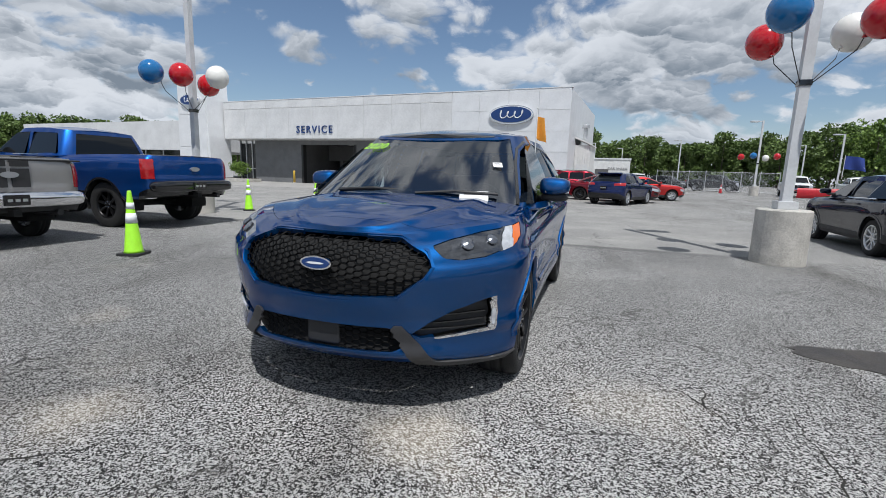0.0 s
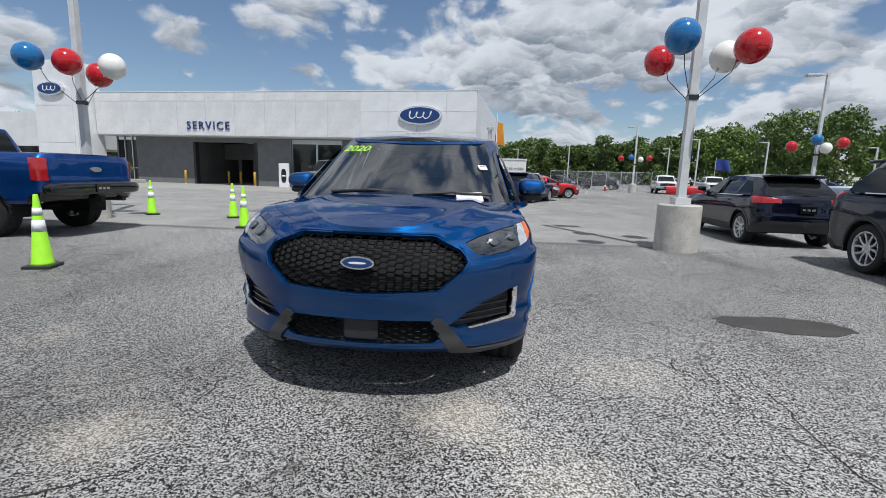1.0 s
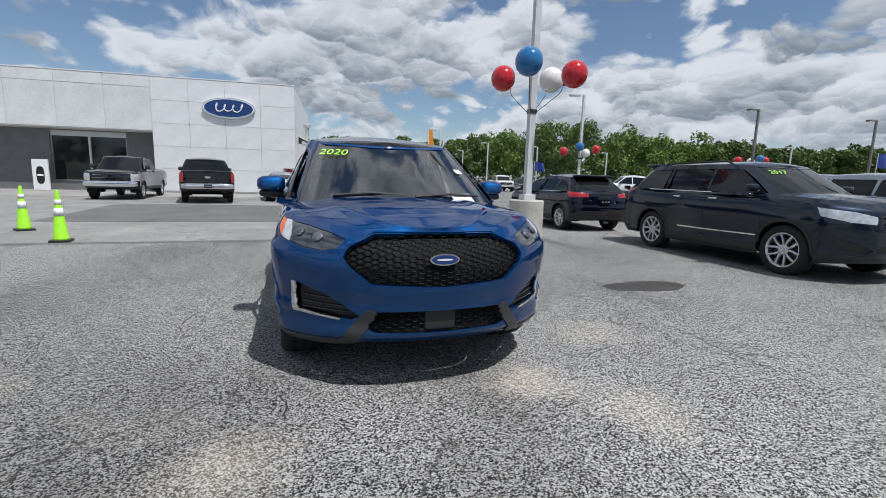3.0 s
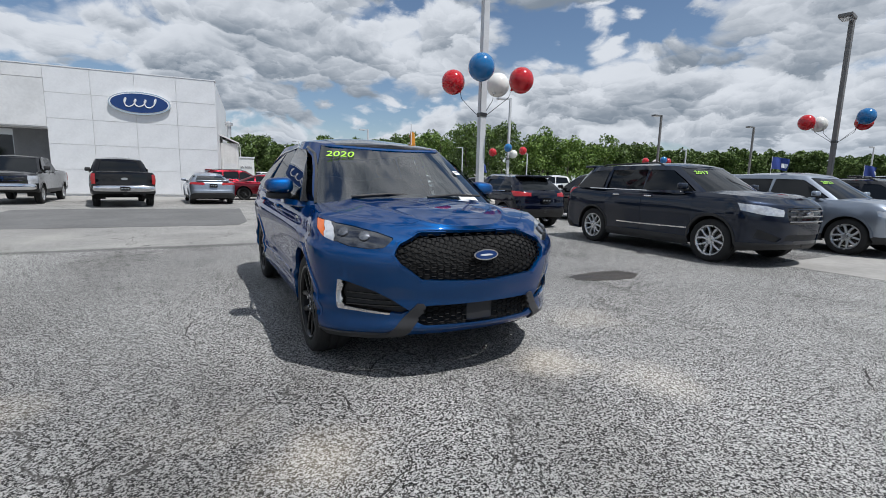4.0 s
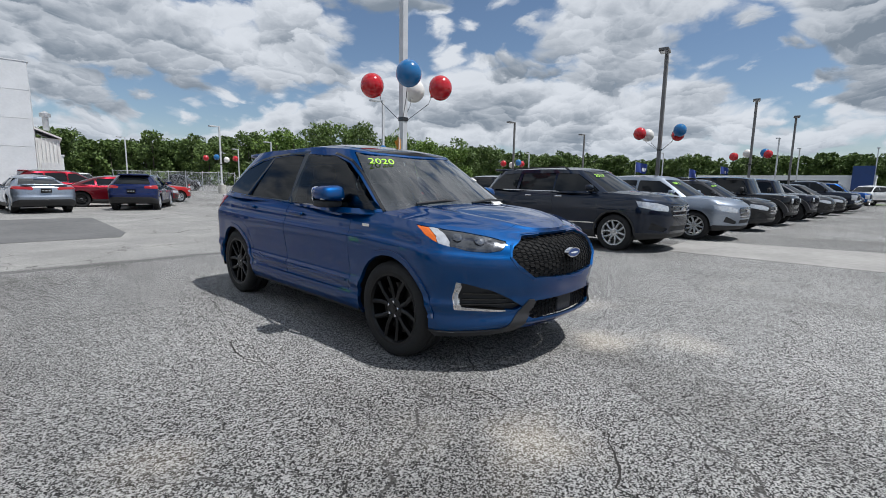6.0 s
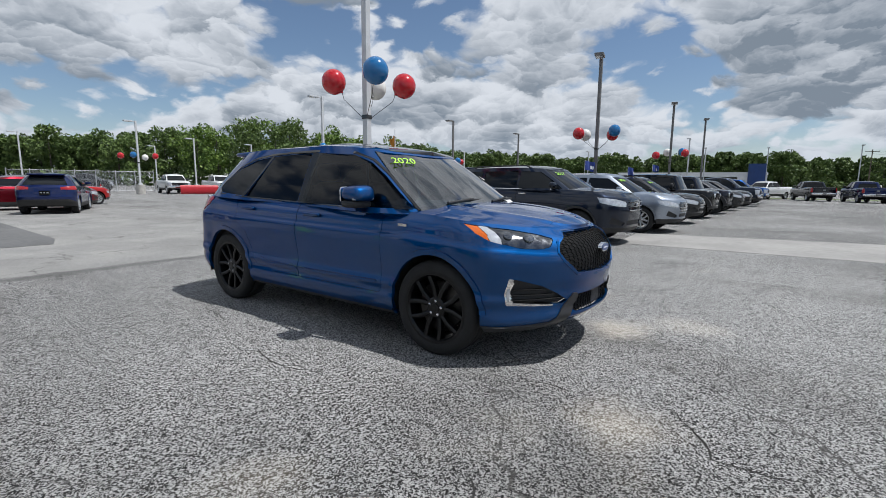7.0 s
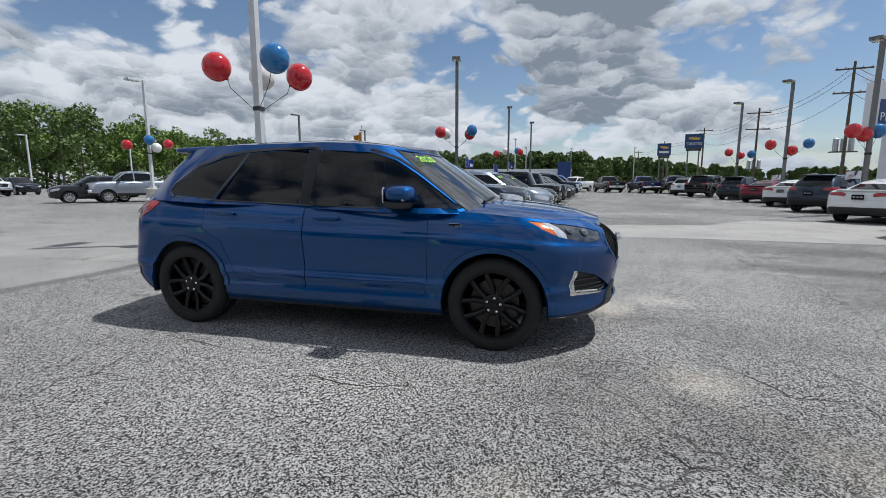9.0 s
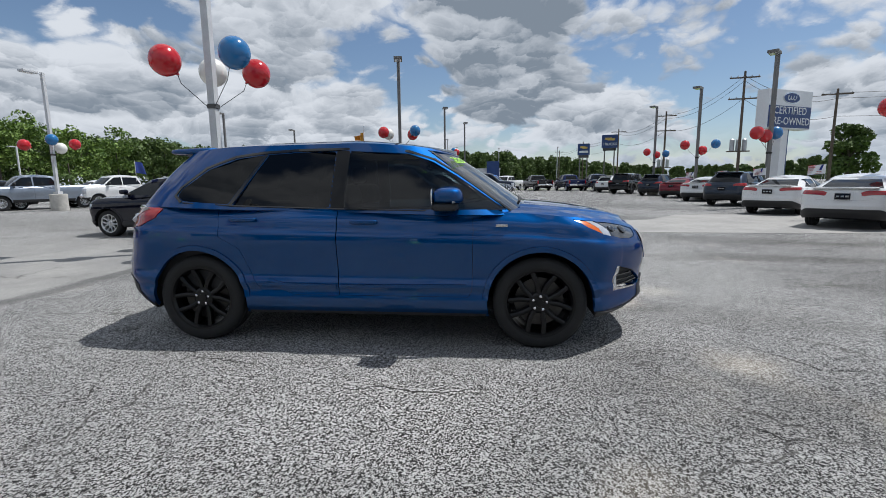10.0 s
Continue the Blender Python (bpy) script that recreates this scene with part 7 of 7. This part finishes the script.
oval_sign(pose(33.1, -19.0, 0, 0, 0, -63) @ pose(0, -0.28, 7.3), 0.95, 0.42, "blue oval sign at the top of the pylon")


def tall_sign(x, y, yaw, z0, z1, w, text):
    ob = thing("roadside_sign", pose(x, y, 0, 0, 0, yaw), "blue roadside sign with a gold emblem on two legs", "sign", "roadside signs")
    for sx in (-0.3, 0.3):
        part("leg", boxm((sx * w - 0.12, -0.1, 0), (sx * w + 0.12, 0.1, z0)), DARK_POLE, ob)
    part("skirt", boxm((-w * 0.42, -0.2, z0 - 0.55), (w * 0.42, 0.2, z0)), GLOSSBLACK, ob)
    part("cabinet", boxm((-w / 2, -0.25, z0), (w / 2, 0.25, z1), 0.03), SIGNBLUE, ob)
    h = z1 - z0
    part("emblem", prism(bmesh.new(), [(-0.32 * w, z0 + 0.62 * h), (-0.14 * w, z0 + 0.62 * h), (-0.11 * w, z0 + 0.56 * h), (0.28 * w, z0 + 0.56 * h), (0.32 * w, z0 + 0.72 * h), (0.14 * w, z0 + 0.72 * h), (0.11 * w, z0 + 0.78 * h), (-0.28 * w, z0 + 0.78 * h)], -0.28, -0.24), SIGNGOLD, ob, "gold emblem")
    if text:
        words("lettering", text, 0.28 * h, SIGNWHITE, pose(0, -0.27, z0 + 0.28 * h, 90), ob, 0.01)
    else:
        part("bar", boxm((-0.36 * w, -0.27, z0 + 0.2 * h), (0.36 * w, -0.255, z0 + 0.38 * h)), SIGNWHITE, ob)
    return ob


tall_sign(92.6, -15.4, -90 - 8, 6.3, 8.6, 2.4, None)
tall_sign(91.5, -20.3, -90 - 12, 7.6, 10.2, 3.1, "TRUCKS")
showroom = thing("far_showroom", pose(90, 12, 0, 0, 0, -90), "low pale grey showroom with a blue panel far away", "building")
part("wall", boxm((-14, 0, 0), (10.2, 12, 3.6)), PANEL, showroom)
part("window", boxm((-13, -0.06, 0.6), (6, -0.02, 3.0)), DARKGLASS, showroom)
part("tower", boxm((7.5, -0.8, 0), (10.0, 3, 5.2)), SIGNBLUE, showroom, "blue entrance panel")
part("coping", boxm((-14.1, -0.1, 3.6), (10.3, 12, 3.8)), SIGNWHITE, showroom)


def utility_pole(x, y, h, yaw, double=False):
    ob = thing("utility_pole", pose(x, y, 0, 0, 0, yaw), "weathered timber utility pole with cross-arms", "utility pole", "roadside utility poles")
    part("pole", lathe(bmesh.new(), [(0.16, 0), (0.10, h), (0, h + 0.05)], 12), WOODPOLE, ob)
    for zz in (h - 0.6, h - 2.6) if double else (h - 0.5,):
        arm = part("cross_arm", boxm((-1.3, -0.06, zz - 0.06), (1.3, 0.06, zz + 0.06)), WOODPOLE, ob)
        for xx in (-1.2, -0.6, 0.6, 1.2):
            part("insulator", lathe(bmesh.new(), [(0.04, zz + 0.06), (0.05, zz + 0.16), (0.02, zz + 0.22)], 8, off=(xx, 0, 0)), GALV, arm)
    if double:
        for k, xx in enumerate((-0.55, 0.0, 0.55)):
            part("transformer", lathe(bmesh.new(), [(0.22, h - 7.6), (0.22, h - 6.5), (0.1, h - 6.4)], 14, off=(xx, -0.4, 0)), GALV, ob)
        part("transformer_rack", boxm((-1.0, -0.5, h - 7.7), (1.0, -0.1, h - 7.6)), WOODPOLE, ob)
    return ob


spots = [(43.3, -21.0, 11.6, True), (44.0, -30.0, 9.8, False), (62.0, -20.5, 10.5, True), (84.0, -20.0, 10.5, False), (112.0, -19.0, 10.5, False), (145.0, -18.0, 10.5, False)]
for x, y, h, dbl in spots:
    utility_pole(x, y, h, 80, dbl)
lines = thing("overhead_cables", pose(0, 0, 0), "thin black overhead cables between the roadside poles", "cable")
for (xa, ya, ha, _), (xb, yb, hb, _) in list(zip(spots, spots[2:3])) + list(zip(spots[2:], spots[3:])) + [((22, -62, 10.5, 0), spots[1]), (spots[1], spots[0])]:
    for dz in (-0.4, -0.9, -2.6):
        pts = [(xa + (xb - xa) * s, ya + (yb - ya) * s, ha + dz + (hb - ha) * s - 1.0 * 4 * s * (1 - s)) for s in [k / 10 for k in range(11)]]
        part("cable", tube(bmesh.new(), pts, 0.02, 4), WIRE, lines)


def cloth(w, h, wave, seed):
    """A small flag, waving, hung from the edge at x = 0."""
    bm = bmesh.new()
    bmesh.ops.create_grid(bm, x_segments=14, y_segments=7, size=0.5)
    for v in bm.verts:
        x, z = (v.co.x + 0.5) * w, (v.co.y + 0.5) * h
        v.co = Vector((x, wave * (x / w) * math.sin(7 * x / w + seed + 2.2 * z / h), z - 0.18 * h * (x / w) ** 2))
    return bm


def car_flag(x, y, z, yaw, mat, kind, label, w=0.42, h=0.28):
    ob = thing("car_flag", pose(x, y, z, 0, 0, yaw), label, "flag", "car window flags")
    part("stick", lathe(bmesh.new(), [(0.006, 0), (0.005, 0.5), (0.009, 0.505), (0, 0.515)], 8), PAPER, ob)
    bm = cloth(w, h, 0.05, x + y)
    bm.transform(pose(0.005, 0, 0.21))
    field = part("cloth", bm, mat, ob)
    mod = field.modifiers.new("thickness", "SOLIDIFY")
    mod.thickness = 0.002
    if kind == "stripes":
        for k in range(6):
            bm = cloth(0.42, 0.020, 0.05, x + y)
            bm.transform(pose(0.005, -0.004, 0.215 + 0.046 * k))
            part("stripe", bm, FLAGRED, field)
        bm = cloth(0.17, 0.15, 0.05, x + y)
        bm.transform(pose(0.005, -0.008, 0.34))
        part("canton", bm, FLAGBLUE, field)
    elif kind == "patch":
        bm = cloth(0.14, 0.10, 0.03, x + y)
        bm.transform(pose(0.26, -0.006, 0.24))
        part("patch", bm, SIGNWHITE, field)
    return ob


US, BL = "small striped flag on a car window", "small blue flag on a car window"
car_flag(-0.72, 5.05, 1.46, 60, ORANGE, "", "small orange flag on the window of the blue crossover", 0.11, 0.22)
car_flag(4.95, 12.6, 1.42, 10, FLAGBLUE, "patch", BL)
car_flag(9.0, 5.9, 1.56, -20, FLAGBLUE, "patch", BL)
car_flag(16.3, 5.4, 1.72, -20, FLAGBLUE, "patch", BL)
car_flag(13.0, 5.6, 1.50, -20, FLAGBLUE, "patch", BL)
for k, (x, y) in enumerate(((7.6, -7.6), (9.4, -6.6), (12.4, -8.5), (14.1, -7.5), (17.9, -9.5), (19.5, -8.6), (22.6, -10.2), (24.4, -9.0))):
    car_flag(x, y, 1.22, 60, SIGNWHITE if k % 2 else FLAGBLUE, "stripes" if k % 2 else "patch", US if k % 2 else BL)


# ---------------------------------------------------------------- shrub and lone tree


def shrub(x, y, h):
    ob = thing("shrub", pose(x, y, 0.25), "leafy green shrub in a low concrete planter", "shrub")
    q = np.concatenate([leaf_cloud((rng.uniform(-0.7, 0.7), rng.uniform(-0.3, 0.3), h * rng.uniform(0.35, 0.7)), (0.45, 0.4, 0.45), 220, 0.06) for _ in range(7)])
    leaves = quads_object("foliage", q, LEAFPALE)
    leaves.parent = ob
    for k in range(5):
        a = 2 * math.pi * k / 5
        part("stem", tube(bmesh.new(), [(0, 0, 0), (0.2 * math.cos(a), 0.15 * math.sin(a), h * 0.4), (0.5 * math.cos(a), 0.25 * math.sin(a), h * 0.75)], 0.02, 6, 0.4), BARK, ob)


shrub(-28.3, 31.2, 1.5)
planter = thing("planter", pose(-28.3, 31.2, 0, 0, 0, -5), "low concrete planter kerb by the entrance", "planter")
part("kerb", boxm((-1.6, -0.7, 0), (1.6, 0.7, 0.28), 0.03), CONCRETE, planter)
part("soil", boxm((-1.45, -0.55, 0.28), (1.45, 0.55, 0.30)), BARK, planter)


def broad_tree(x, y, h, spread):
    ob = thing("tree", pose(x, y, 0), "broad deciduous tree with a full dark crown", "tree")
    part("trunk", tube(bmesh.new(), [(0, 0, 0), (0.1, 0, h * 0.3), (0.0, 0.1, h * 0.62)], 0.3, 8, 0.4), BARK, ob)
    for k in range(7):
        a = 2.4 * k
        part("limb", tube(bmesh.new(), [(0, 0, h * 0.3 + 0.04 * h * k), (0.35 * spread * math.cos(a), 0.35 * spread * math.sin(a), h * (0.5 + 0.04 * k)), (0.7 * spread * math.cos(a), 0.7 * spread * math.sin(a), h * (0.62 + 0.04 * k))], 0.1, 6, 0.3), BARK, ob)
    leaves = quads_object("crown", crown_of(h, spread, 26, 160, 0.24), LEAF)
    leaves.parent = ob


broad_tree(56.0, -40.2, 7.6, 3.0)
sheet("grass_verge", [(46, -16), (140, -16.5), (140, -40), (40, -60), (20, -60)], 0.02, GRASS, "mown grass verge along the road")
sheet("grass_strip", [(60, 8), (64, 8), (62, -13), (58, -13)], 0.02, GRASS, "grass strip at the end of the lot")
